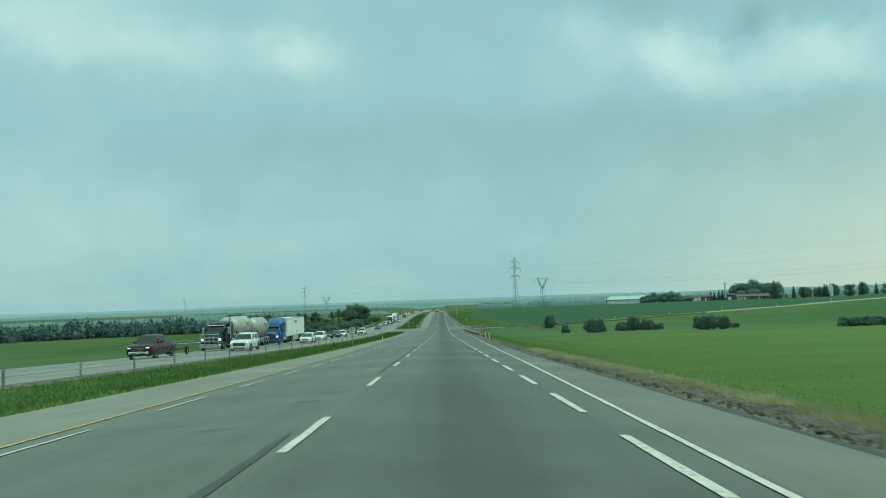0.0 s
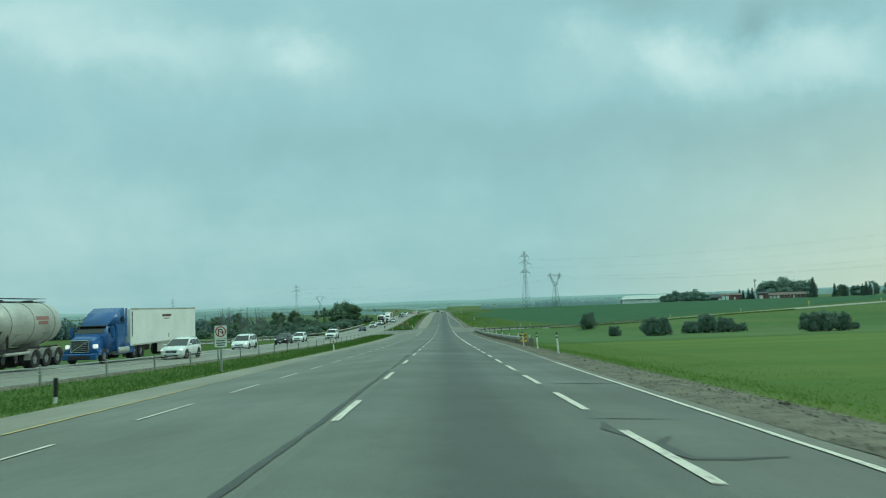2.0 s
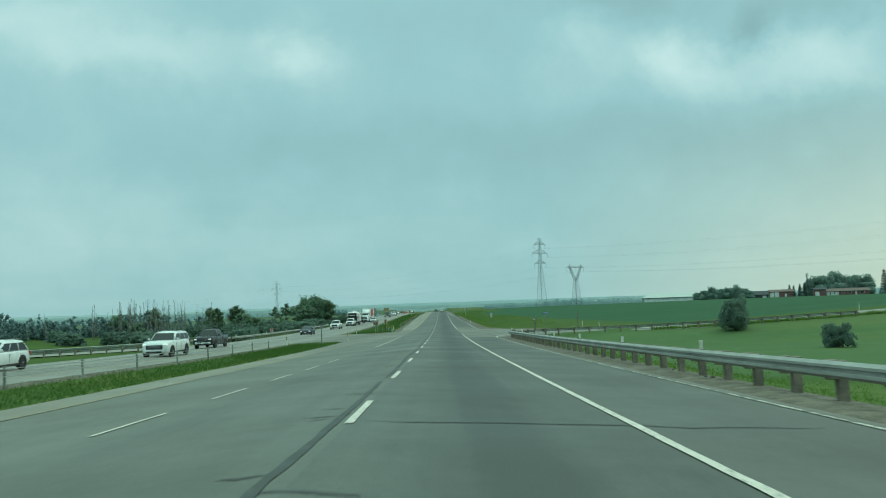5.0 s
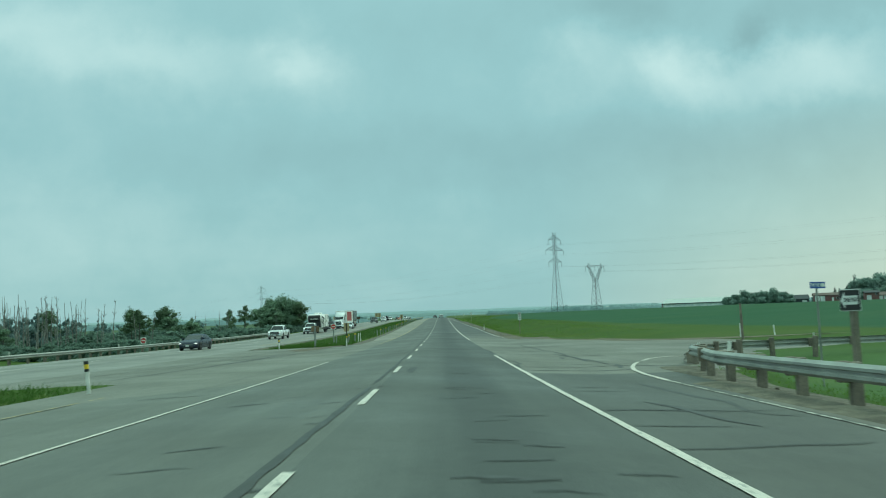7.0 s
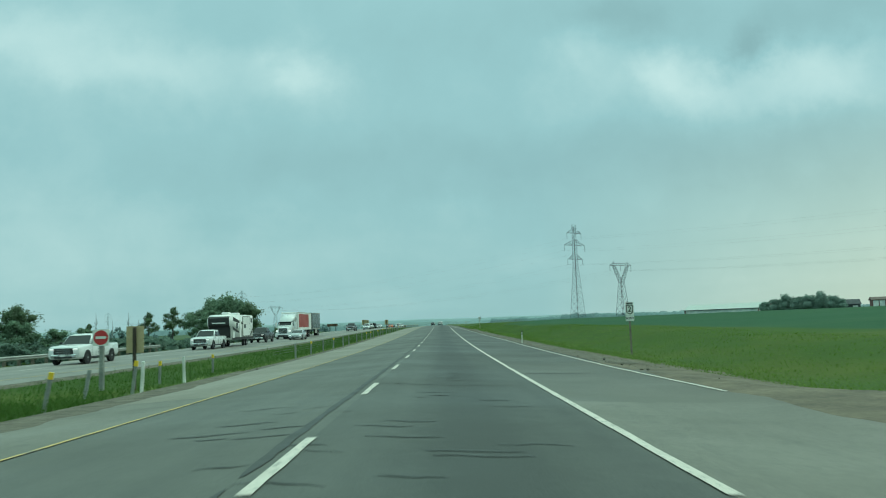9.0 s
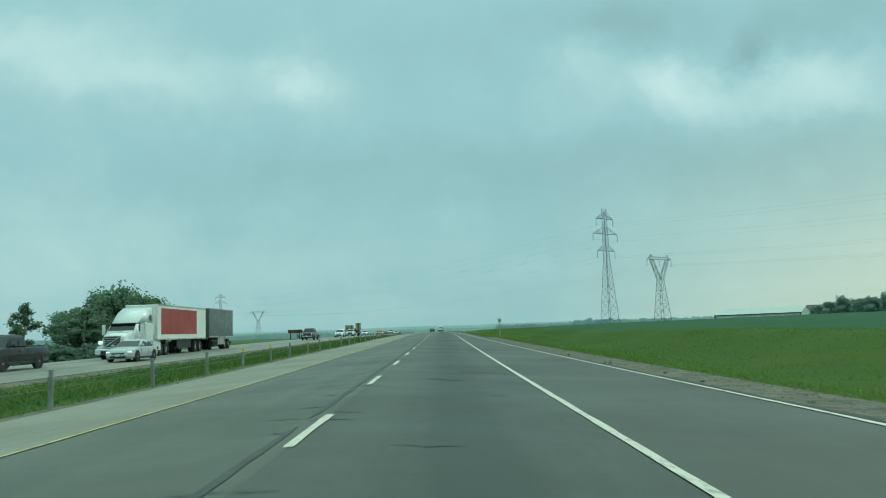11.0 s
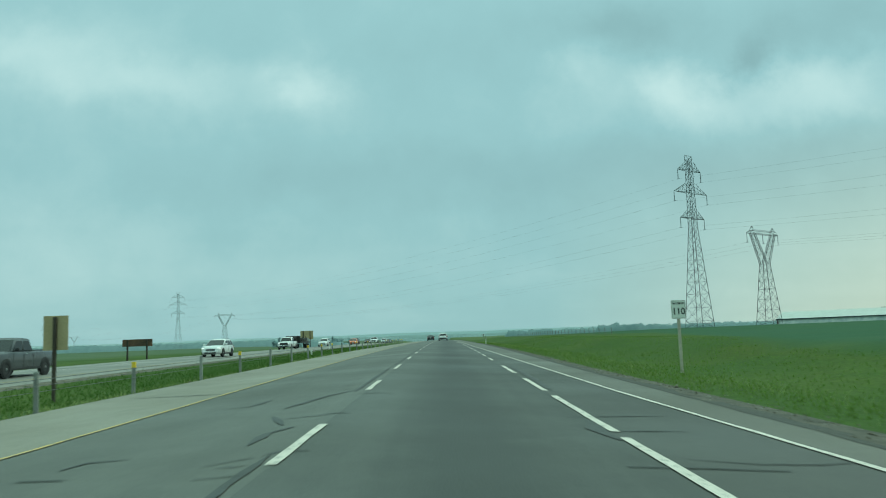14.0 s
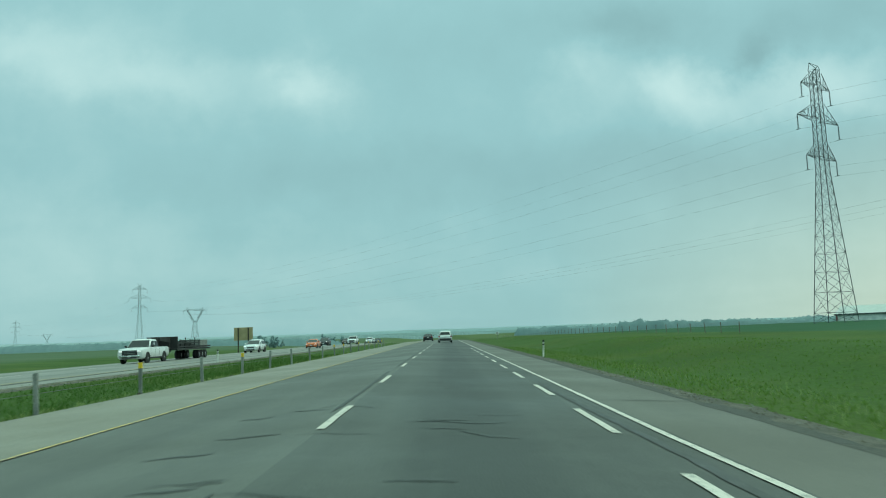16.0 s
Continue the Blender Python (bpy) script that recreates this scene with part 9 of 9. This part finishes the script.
# branching seals in the turning lane
for pts, w in (([(3.66, 127.1), (4.05, 123.1), (4.0, 120.3), (3.93, 117.8), (3.82, 116.1), (3.82, 115.0), (3.95, 114.0), (3.9, 112.95), (3.86, 112.3), (4.16, 112.2)], 0.12), ([(4.08, 121.8), (5.4, 123.2)], 0.09), ([(2.1, 112.2), (2.74, 112.3), (3.35, 112.6), (3.8, 112.7), (4.5, 112.8)], 0.10),
               ([(1.93, 127.7), (5.8, 128.6)], 0.10), ([(2.2, 116.05), (3.9, 116.3), (5.2, 116.4)], 0.05), ([(0.12, 113.6), (0.49, 113.4), (0.78, 113.2), (0.89, 112.8)], 0.10), ([(0.15, 111.75), (0.9, 111.8)], 0.14),
               ([(-6.95, 117.1), (-6.78, 117.8), (-6.66, 118.7), (-6.78, 120.9), (-7.17, 124.1)], 0.12), ([(-5.12, 117.7), (-5.08, 120.3)], 0.06), ([(-7.0, 126.2), (-5.84, 125.8), (-4.4, 124.7)], 0.09), ([(-7.26, 129.0), (-7.05, 132.3), (-6.7, 137.4), (-5.8, 143.8)], 0.12),
               ([(2.5, 235.2), (6.0, 236.0), (8.1, 234.6)], 0.12), ([(5.4, 246.5), (5.74, 243.7), (5.7, 239.5), (6.4, 239.0)], 0.12), ([(2.75, 226.5), (3.8, 226.9)], 0.08), ([(2.6, 225.7), (3.95, 225.8)], 0.07), ([(2.5, 221.8), (3.1, 222.1), (3.86, 222.1), (4.6, 222.0)], 0.08),
               ([(4.8, 228.3), (4.9, 226.3), (5.0, 224.5), (5.2, 223.6), (4.95, 222.1), (5.1, 221.6), (5.4, 221.3)], 0.08), ([(3.7, 223.6), (4.0, 222.7), (4.1, 221.6), (4.2, 220.7), (4.4, 220.2)], 0.13), ([(2.55, 220.0), (3.2, 220.05), (4.0, 220.1)], 0.08),
               ([(2.6, 218.0), (3.1, 218.1), (3.6, 218.3), (4.1, 218.5), (5.1, 218.7)], 0.11), ([(2.45, 216.7), (2.8, 216.7)], 0.05), ([(0.42, 216.05), (1.1, 216.2)], 0.10), ([(0.5, 217.05), (1.2, 217.2)], 0.09), ([(0.47, 218.3), (0.96, 218.3)], 0.07), ([(0.55, 220.2), (1.0, 220.4)], 0.07),
               ([(2.2, 292.6), (2.65, 292.7), (3.3, 292.8), (3.9, 293.0), (4.9, 293.15)], 0.05), ([(3.5, 302.7), (3.55, 301.3), (3.45, 300.1)], 0.07), ([(0.4, 292.1), (0.75, 292.35), (1.06, 292.4)], 0.14), ([(0.56, 290.8), (0.67, 291.2), (0.8, 291.35)], 0.10),
               ([(3.8, 402.3), (4.05, 401.7), (4.0, 400.75), (4.1, 400.5), (3.9, 399.9), (4.05, 399.2), (4.1, 398.4)], 0.05), ([(2.53, 400.25), (3.7, 400.6)], 0.04), ([(2.56, 245.0), (2.52, 245.9), (2.66, 246.6), (2.53, 247.1), (2.6, 248.3), (2.62, 250.5), (2.5, 253.5)], 0.12), ([(2.6, 253.4), (3.97, 255.4), (5.0, 256.7), (6.0, 257.5), (6.8, 258.1)], 0.08), ([(5.4, 262.1), (5.45, 259.7), (5.5, 257), (5.63, 254.8), (5.57, 252.0), (5.65, 250.5), (5.8, 249.8)], 0.07), ([(2.7, 251.7), (4.04, 251.4), (4.95, 250.7), (5.6, 250.1)], 0.09), ([(2.7, 250.5), (3.4, 250.55)], 0.06), ([(2.55, 292.7), (3.7, 292.8), (5.0, 293.2)], 0.06), ([(3.73, 273.4), (3.6, 272.0), (3.48, 270.6)], 0.05), ([(2.5, 233.4), (3.4, 233.35), (4.4, 233.5), (5.2, 233.6), (6.3, 233.7)], 0.13), ([(2.63, 245.0), (2.62, 240.3), (2.84, 239.1), (2.93, 237.4), (2.68, 236.8), (2.65, 235.6), (2.58, 234.4), (2.56, 233.4)], 0.09), ([(5.8, 249.6), (5.87, 247.5), (5.8, 245.8), (5.6, 243.7), (5.16, 243.0), (5.16, 241.7), (5.9, 241.0), (5.95, 239.1), (5.92, 236.85), (6.2, 237.0)], 0.07),
               ([(6.2, 236.9), (6.05, 235.6), (5.83, 234.7)], 0.16), ([(2.55, 247.0), (5.2, 247.4)], 0.04), ([(0.55, 231.05), (0.81, 231.2), (0.67, 231.0), (1.13, 231.05)], 0.07), ([(0.38, 233.1), (1.05, 233.2)], 0.06), ([(-7.85, 238.9), (-7.68, 240.2), (-7.78, 242.4), (-7.5, 243.6)], 0.12), ([(-7.74, 245.3), (-7.65, 248.1), (-7.8, 253.5), (-6.6, 257.8)], 0.07), ([(-0.73, 231.0), (-0.79, 231.85), (-0.73, 233.3), (-0.68, 234.2)], 0.16), ([(-1.85, 232.8), (-1.1, 232.6), (-0.69, 232.95)], 0.05),
               ([(-4.4, 202.7), (-4.0, 203.3), (-3.8, 203.7)], 0.07), ([(-4.4, 203.7), (-5.04, 204.7), (-5.07, 205.2), (-4.5, 205.65), (-4.2, 207.0), (-3.85, 208.2)], 0.07), ([(-1.27, 202.66), (-0.73, 202.66), (-0.61, 201.5)], 0.08), ([(2.5, 202.7), (2.27, 200.6)], 0.08), ([(2.05, 204.2), (3.3, 203.6)], 0.06), ([(3.2, 202.5), (3.26, 201.9), (3.5, 201.4), (3.7, 201.1)], 0.10),
               ([(-3.95, 414.7), (-4.21, 416.2), (-4.4, 418.3), (-5.1, 422.0)], 0.07), ([(-8.28, 428.1), (-7.37, 428.3)], 0.05), ([(-2.04, 414.8), (-1.31, 414.5)], 0.07), ([(-1.42, 95.0), (-1.47, 97.0), (-1.5, 98.3), (-1.57, 99.6)], 0.16), ([(-1.57, 99.6), (-1.8, 99.87), (-2.1, 99.7), (-2.22, 99.25)], 0.05), ([(-2.1, 98.7), (-1.82, 98.5), (-1.58, 98.0)], 0.06), ([(2.41, 101.0), (2.4, 99.8), (2.42, 98.4), (2.41, 97.1), (2.47, 96.4), (2.46, 95.8)], 0.14), ([(2.35, 101.0), (3.2, 101.15)], 0.07), ([(4.0, 100.5), (4.04, 99.8), (4.1, 99.15), (4.6, 99.15)], 0.08), ([(2.7, 105.6), (3.6, 105.9)], 0.07), ([(2.4, 102.75), (2.87, 102.75)], 0.06), ([(-7.5, 103.8), (-7.2, 105.0), (-6.9, 106.9), (-7.1, 110.3)], 0.09), ([(2.55, 262.7), (3.0, 262.8), (3.4, 263.1)], 0.07), ([(3.4, 265.1), (3.6, 264.7), (3.63, 264.3)], 0.08), ([(0.4, 264.0), (0.88, 264.1)], 0.05), ([(0.42, 262.4), (0.87, 262.5)], 0.08), ([(-1.1, 261.75), (-0.7, 261.7)], 0.06),
               ([(2.55, 48.6), (2.46, 44.7), (2.46, 41.4), (2.39, 38.9), (2.4, 37.7), (2.37, 36.7), (2.38, 36.0)], 0.13), ([(1.9, 47.8), (3.3, 48.7), (5.0, 49.0)], 0.08), ([(2.7, 37.7), (3.2, 37.7)], 0.08), ([(4.0, 37.0), (4.2, 37.4), (4.5, 37.7)], 0.32), ([(3.5, 37.35), (3.95, 37.26)], 0.06),
               ([(1.95, 52.2), (2.1, 51.5), (2.14, 50.3), (2.2, 49.2)], 0.12), ([(2.12, 51.46), (2.95, 51.6), (4.13, 51.74), (4.9, 51.9)], 0.07), ([(2.95, 51.6), (2.99, 51.0), (2.95, 50.4), (2.8, 49.4)], 0.16), ([(-6.7, 47.6), (-5.9, 48.0), (-4.45, 47.4), (-3.3, 46.8), (-3.25, 49.2), (-3.0, 51.0)], 0.10), ([(-2.0, 47.2), (-0.64, 46.8)], 0.06), ([(2.47, 71.0), (2.38, 70.2), (2.5, 69.4)], 0.14), ([(3.0, 69.6), (2.68, 68.9), (2.68, 68.2), (2.75, 67.9), (3.16, 67.95), (3.8, 68.15)], 0.12), ([(2.3, 71.4), (3.65, 71.5)], 0.07), ([(2.85, 78.9), (4.5, 79.3)], 0.10),
               ([(-7.95, 441.0), (-6.1, 440.0), (-4.8, 439.2)], 0.06), ([(-3.6, 434.5), (-3.15, 434.5), (-3.0, 435.7)], 0.08), ([(-1.78, 428.9), (-1.8, 429.9), (-1.56, 430.4)], 0.12), ([(-2.2, 432.1), (-1.77, 430.7)], 0.10), ([(-1.9, 431.6), (-1.25, 431.65)], 0.07), ([(-2.3, 433.4), (-1.9, 435.5), (-1.45, 436.5)], 0.09), ([(-1.87, 427.6), (-1.47, 427.9)], 0.08), ([(-1.75, 426.9), (-1.26, 426.9)], 0.08), ([(-3.66, 427.7), (-3.1, 427.5)], 0.09), ([(-3.5, 428.2), (-3.4, 428.6), (-2.95, 428.6)], 0.10),
               ([(2.15, 431.8), (3.76, 432.2)], 0.07), ([(2.26, 430.2), (3.5, 430.35)], 0.08), ([(2.42, 431.5), (2.33, 430.2), (2.43, 429.4)], 0.16), ([(2.07, 427.6), (2.8, 427.6), (3.55, 427.5)], 0.10), ([(2.80, 477.2), (2.70, 476.3), (2.66, 475.4)], 0.30), ([(2.66, 475.4), (2.72, 473.5), (2.72, 472.2), (2.72, 471.2)], 0.13), ([(2.78, 476.4), (3.69, 476.45), (5.0, 476.8)], 0.09), ([(2.86, 474.7), (4.2, 474.9), (5.1, 474.8)], 0.08), ([(2.7, 474.0), (4.0, 474.15), (5.1, 474.3)], 0.08), ([(2.7, 471.7), (3.96, 471.85)], 0.14), ([(2.64, 477.96), (3.89, 478.34)], 0.06), ([(3.42, 480.8), (3.92, 480.6)], 0.07)):
    seal(pts, w * 1.45, TAR)
# wandering cracks and stains of the crossover
for x0, y0, y1, drift, w in ((-14.8, 238, 262, 2.4, 0.07), (-13.2, 244, 275, 1.8, 0.06), (-12.0, 238, 256, 2.2, 0.09), (-11.4, 252, 274, 1.6, 0.12), (-10.2, 240, 268, 1.4, 0.06), (-9.4, 258, 276, 0.9, 0.10), (-15.6, 252, 272, 2.0, 0.05), (-11.0, 246, 260, 1.0, 0.20)):
    pts = [(x0 + drift * k / 16 + 0.35 * noise.noise((x0 * 3, k * 0.5, 1.0)), y0 + (y1 - y0) * k / 16) for k in range(17)]
    seal([q for q in pts if q[0] < pave_left(q[1]) - 0.15] or pts[:2], w, TAR if w < 0.1 else SKID, lift=0.008, top=blend_cross)
for y, x0, x1 in ((241, -14.5, -10.8), (249.5, -15.5, -10.7), (263, -14.0, -9.6)):
    seal([(x0 + (x1 - x0) * k / 8, y + 0.5 * noise.noise((x0 + k * 0.7, y, 2.0))) for k in range(9)], 0.05, TAR, top=blend_cross)
# cracks across the road
cross = [(31.2, -4.8, -0.9), (48.6, 2.6, 5.4), (52.8, -1.6, 0.9), (88.3, -8.0, -5.2), (112.8, 2.7, 5.3), (121.0, 2.6, 4.9), (143.0, -6.0, 1.0), (160.0, -1.0, 5.0), (181.0, -4.0, 2.0), (203.0, 2.6, 6.0), (222.2, 2.7, 5.6), (228.5, -8.0, -4.9), (237.3, 3.0, 7.0), (246.0, -9.0, -3.0),
         (287.5, -1.4, 2.2), (303.5, 2.6, 6.2), (331.0, -8.0, -5.0), (352.0, -5.0, 4.0), (384.2, -2.2, -0.4), (391.0, 2.8, 4.0), (408.0, -8.2, -5.0), (428.0, 2.8, 4.6), (447.5, -2.2, -0.6), (453.0, -8.4, -4.9), (470.0, 2.7, 5.0), (495.0, 3.2, 5.0), (508.0, -8.4, -1.2), (518.0, 2.9, 5.0)]
for y, x0, x1 in cross:
    n = max(3, int((x1 - x0) / 0.6))
    seal([(x0 + (x1 - x0) * k / n, y + 0.35 * noise.noise((x0 + k * 0.5, y, 0.0))) for k in range(n + 1)], 0.07, TAR)
# groups of short dark rubber and seal streaks in the wheel paths
for y0, y1, x0, x1, count in ((106, 124, -0.1, 1.5, 14), (212, 232, 0.2, 1.9, 16), (212, 226, -3.6, -1.7, 6), (272, 292, -0.6, 1.6, 22), (273, 284, -3.0, -1.5, 9), (296, 318, -2.9, -1.5, 8), (384, 402, -2.6, -1.5, 16), (384, 398, -0.2, 1.0, 6), (476, 492, -2.6, -1.6, 12), (452, 470, 0.2, 1.4, 6), (486, 500, 0.0, 1.2, 6), (44, 58, -1.2, 0.4, 5), (8, 30, -3.0, 1.6, 7), (232, 262, -4.0, 1.6, 10), (320, 370, -3.0, 1.8, 22), (130, 200, -3.4, 1.8, 26), (500, 540, -2.5, 1.4, 10)):
    for _ in range(count):
        x, y = rnd.uniform(x0, x1), rnd.uniform(y0, y1)
        l = rnd.uniform(0.35, 1.1)
        n = 4
        seal([(x + l * (k / n - 0.5), y + 0.12 * noise.noise((x + k, y, 0.3))) for k in range(n + 1)], rnd.uniform(0.05, 0.16), SKID, "rubber_mark", 0.007)
for pts, w in (([(-0.61, 246.2), (-1.08, 246.6), (-1.58, 247.05), (-2.03, 247.4)], 0.13), ([(-2.74, 248.0), (-1.84, 247.45)], 0.12), ([(-3.75, 249.6), (-2.82, 249.15)], 0.10), ([(-4.7, 248.7), (-3.48, 248.4), (-2.77, 247.9)], 0.07), ([(-2.0, 248.1), (-1.72, 249.2), (-1.5, 250.1)], 0.3), ([(-8.35, 255.1), (-8.3, 258.5), (-7.96, 264.2)], 0.13), ([(-7.42, 255.8), (-7.39, 260.7)], 0.10), ([(-9.6, 268.2), (-9.7, 274.7), (-9.3, 278.7)], 0.09), ([(-7.4, 268.2), (-7.7, 271.0), (-7.5, 274.9), (-7.5, 280)], 0.10), ([(-3.95, 292.55), (-2.48, 292.3), (-0.4, 292.0)], 0.05), ([(0.3, 292.1), (1.1, 292.3)], 0.2), ([(0.65, 386.6), (0.9, 386.3), (1.15, 385.9), (1.2, 385.2), (1.15, 384.6), (1.25, 384.0)], 0.10), ([(-0.2, 490.8), (0.3, 490.9), (0.8, 490.7), (1.2, 490.9)], 0.12), ([(0.55, 489.9), (0.9, 489.4), (1.25, 489.3)], 0.10), ([(-3.2, 384.6), (-2.9, 385.3), (-2.55, 386.0)], 0.10),
               ([(-0.85, 58.2), (-0.8, 57.0), (-0.95, 56.0), (-0.75, 55.2)], 0.28), ([(0.45, 62.0), (0.6, 61.3)], 0.35), ([(4.6, 246.0), (5.6, 245.6), (6.6, 244.6), (7.2, 242.8), (7.9, 241.8)], 0.10)):
    seal(pts, w, TAR if w < 0.05 else SKID)
# short cracks that branch off the joint
for y0, y1, count, reach in ((268, 304, 34, 1.0), (378, 412, 40, 1.25), (204, 232, 14, 0.7), (474, 500, 20, 1.0), (104, 126, 10, 0.8), (306, 376, 44, 0.9), (130, 204, 34, 0.8), (412, 470, 24, 0.8)):
    for _ in range(count):
        y, side = rnd.uniform(y0, y1), (-1 if rnd.random() < 0.72 else 1)
        l, skew = rnd.uniform(0.25, reach), rnd.uniform(-0.25, 0.45)
        n = 5
        seal([(-1.42 + side * l * k / n, y + skew * l * k / n + 0.10 * noise.noise((y * 3 + k, l, 0.0))) for k in range(n + 1)], rnd.uniform(0.035, 0.085), SKID, "rubber_mark", 0.0075)
# stones, clods and litter by the edge
STONE_ME = []
for k in range(3):
    bm = bmesh.new()
    bmesh.ops.create_icosphere(bm, subdivisions=1, radius=0.5)
    for v in bm.verts:
        v.co *= 0.7 + 0.5 * rnd.random()
        v.co.z *= 0.6
    me = bpy.data.meshes.new("stone")
    bm.to_mesh(me)
    bm.free()
    me.materials.append(GRAVEL if k else CHASSIS)
    STONE_ME.append(me)
for k in range(150):
    y = rnd.uniform(6, 235) if k % 2 else rnd.uniform(288, 520)
    x = float(pave_right(y)) + abs(rnd.gauss(0.15, 0.55)) if k % 4 else float(pave_left(y)) - abs(rnd.gauss(0.1, 0.3))
    s = rnd.uniform(0.04, 0.14)
    st = new("stone", STONE_ME[k % 3 if k % 7 == 0 else 1 + k % 2])
    st.matrix_basis = pose(x, y, on_ground(x, y) + 0.04 + s * 0.18, 0, 0, rnd.uniform(0, 360)) @ Matrix.Scale(s, 4)
    tagged(st, "small clod of earth or stone on the gravel", "stone", "stones on the verge")


# ridge of turned soil and straw along the start of the right verge
SOIL = material("turned_soil", (0.088, 0.073, 0.047), 0.95, 0, 0.4, 2.6, 16.0, 0.9, (0.036, 0.031, 0.021), wear=((0.25, 0.21, 0.12), 0.8, 0.60))
prof = ((0.25, 0.0), (0.5, 0.05), (0.72, 0.12), (0.92, 0.19), (1.1, 0.22), (1.3, 0.20), (1.5, 0.15), (1.75, 0.07), (2.05, 0.0))
ys = [round(-30 + 0.28 * i, 2) for i in range(320)]
vs, fs = [], []
for y in ys:
    fade = float(smooth(56, 34, np.float64(y)))
    swell = 0.75 + 0.7 * noise.noise((y * 0.5, 1.0, 0.0)) + 0.45 * noise.noise((y * 1.9, 4.0, 0.0))
    shift = 0.16 * noise.noise((y * 0.33, 8.0, 0.0))
    for q, h in prof:
        x = float(pave_right(y)) + 0.12 + q * (0.62 + 0.2 * fade) + shift
        rough_h = 0.62 * h * max(0.2, swell) * fade + (0.05 * noise.noise((x * 4.0, y * 4.0, 0.0)) * fade if h else -0.03)
        vs.append((x, y, on_ground(x, y) + 0.03 + rough_h))
k = len(prof)
for i in range(len(ys) - 1):
    for j in range(k - 1):
        b0 = i * k + j
        fs.append((b0, b0 + 1, b0 + k + 1, b0 + k))
tagged(new("verge", mesh_of("verge", vs, fs, SOIL, flat=False)), "ridge of dark turned soil and straw beside the asphalt", "verge", kind="structure")
def crumbs(name, count, lo, hi, left, right, size, mats, label):
    """Loose crumbs strewn over a strip of the verge."""
    vs, fs = [], []
    for k in range(count):
        y = rnd.uniform(lo, hi)
        l, r = left(y), right(y)
        x = l + (r - l) * (0.5 + 0.28 * max(-1.7, min(1.7, rnd.gauss(0, 1))))
        s = size * rnd.uniform(0.4, 1.5)
        z = (float(road_z(np.float64(x), np.float64(y))) + 0.036 if x < float(pave_right(y)) else on_ground(x, y) + 0.04) + 0.4 * s
        b0 = len(vs)
        for dx_, dy_, dz_ in ((-1, -0.6, -0.6), (1, -0.8, -0.6), (0.9, 1, -0.6), (-0.8, 0.9, -0.6), (0.5, 0.1, 0.6), (-0.4, 0.2, 0.8)):
            vs.append((x + s * dx_ * rnd.uniform(0.7, 1.3), y + s * dy_ * rnd.uniform(0.7, 1.3), z + s * dz_))
        fs += [(b0, b0 + 1, b0 + 4, b0 + 5), (b0 + 1, b0 + 2, b0 + 4), (b0 + 2, b0 + 3, b0 + 5, b0 + 4), (b0 + 3, b0, b0 + 5)]
    tagged(new(name, mesh_of(name, vs, fs, mats, [(i // 4) % 4 == 0 for i in range(len(fs))])), label, "gravel", kind="stuff")


crumbs("soil_crumbs", 1200, 2, 66, lambda y: float(pave_right(y)) + 0.2, lambda y: float(pave_right(y)) + 1.4, 0.014, [SOIL, DRY_GRASS], "crumbled brown soil along the verge")
crumbs("soil_clods", 900, 2, 36, lambda y: float(pave_right(y)) + 0.2, lambda y: float(pave_right(y)) + 1.25, 0.034, [SOIL, DRY_GRASS], "dark clods of turned soil along the verge")
crumbs("gravel_stones", 3600, 50, 118, lambda y: float(solid_right(y)) + 0.2, lambda y: float(pave_right(y)) + 1.9, 0.014, [GRAVEL, SIDE_GRAVEL], "loose grey stones on the gravel verge")
crumbs("gravel_stones", 2600, 296, 425, lambda y: float(pave_right(y)), lambda y: float(pave_right(y)) + 2.3, 0.014, [GRAVEL, SIDE_GRAVEL], "loose grey stones on the gravel verge")
crumbs("gravel_stones", 1400, 425, 520, lambda y: float(pave_right(y)), lambda y: float(pave_right(y)) + 1.2, 0.014, [GRAVEL, SIDE_GRAVEL], "loose grey stones on the gravel verge")
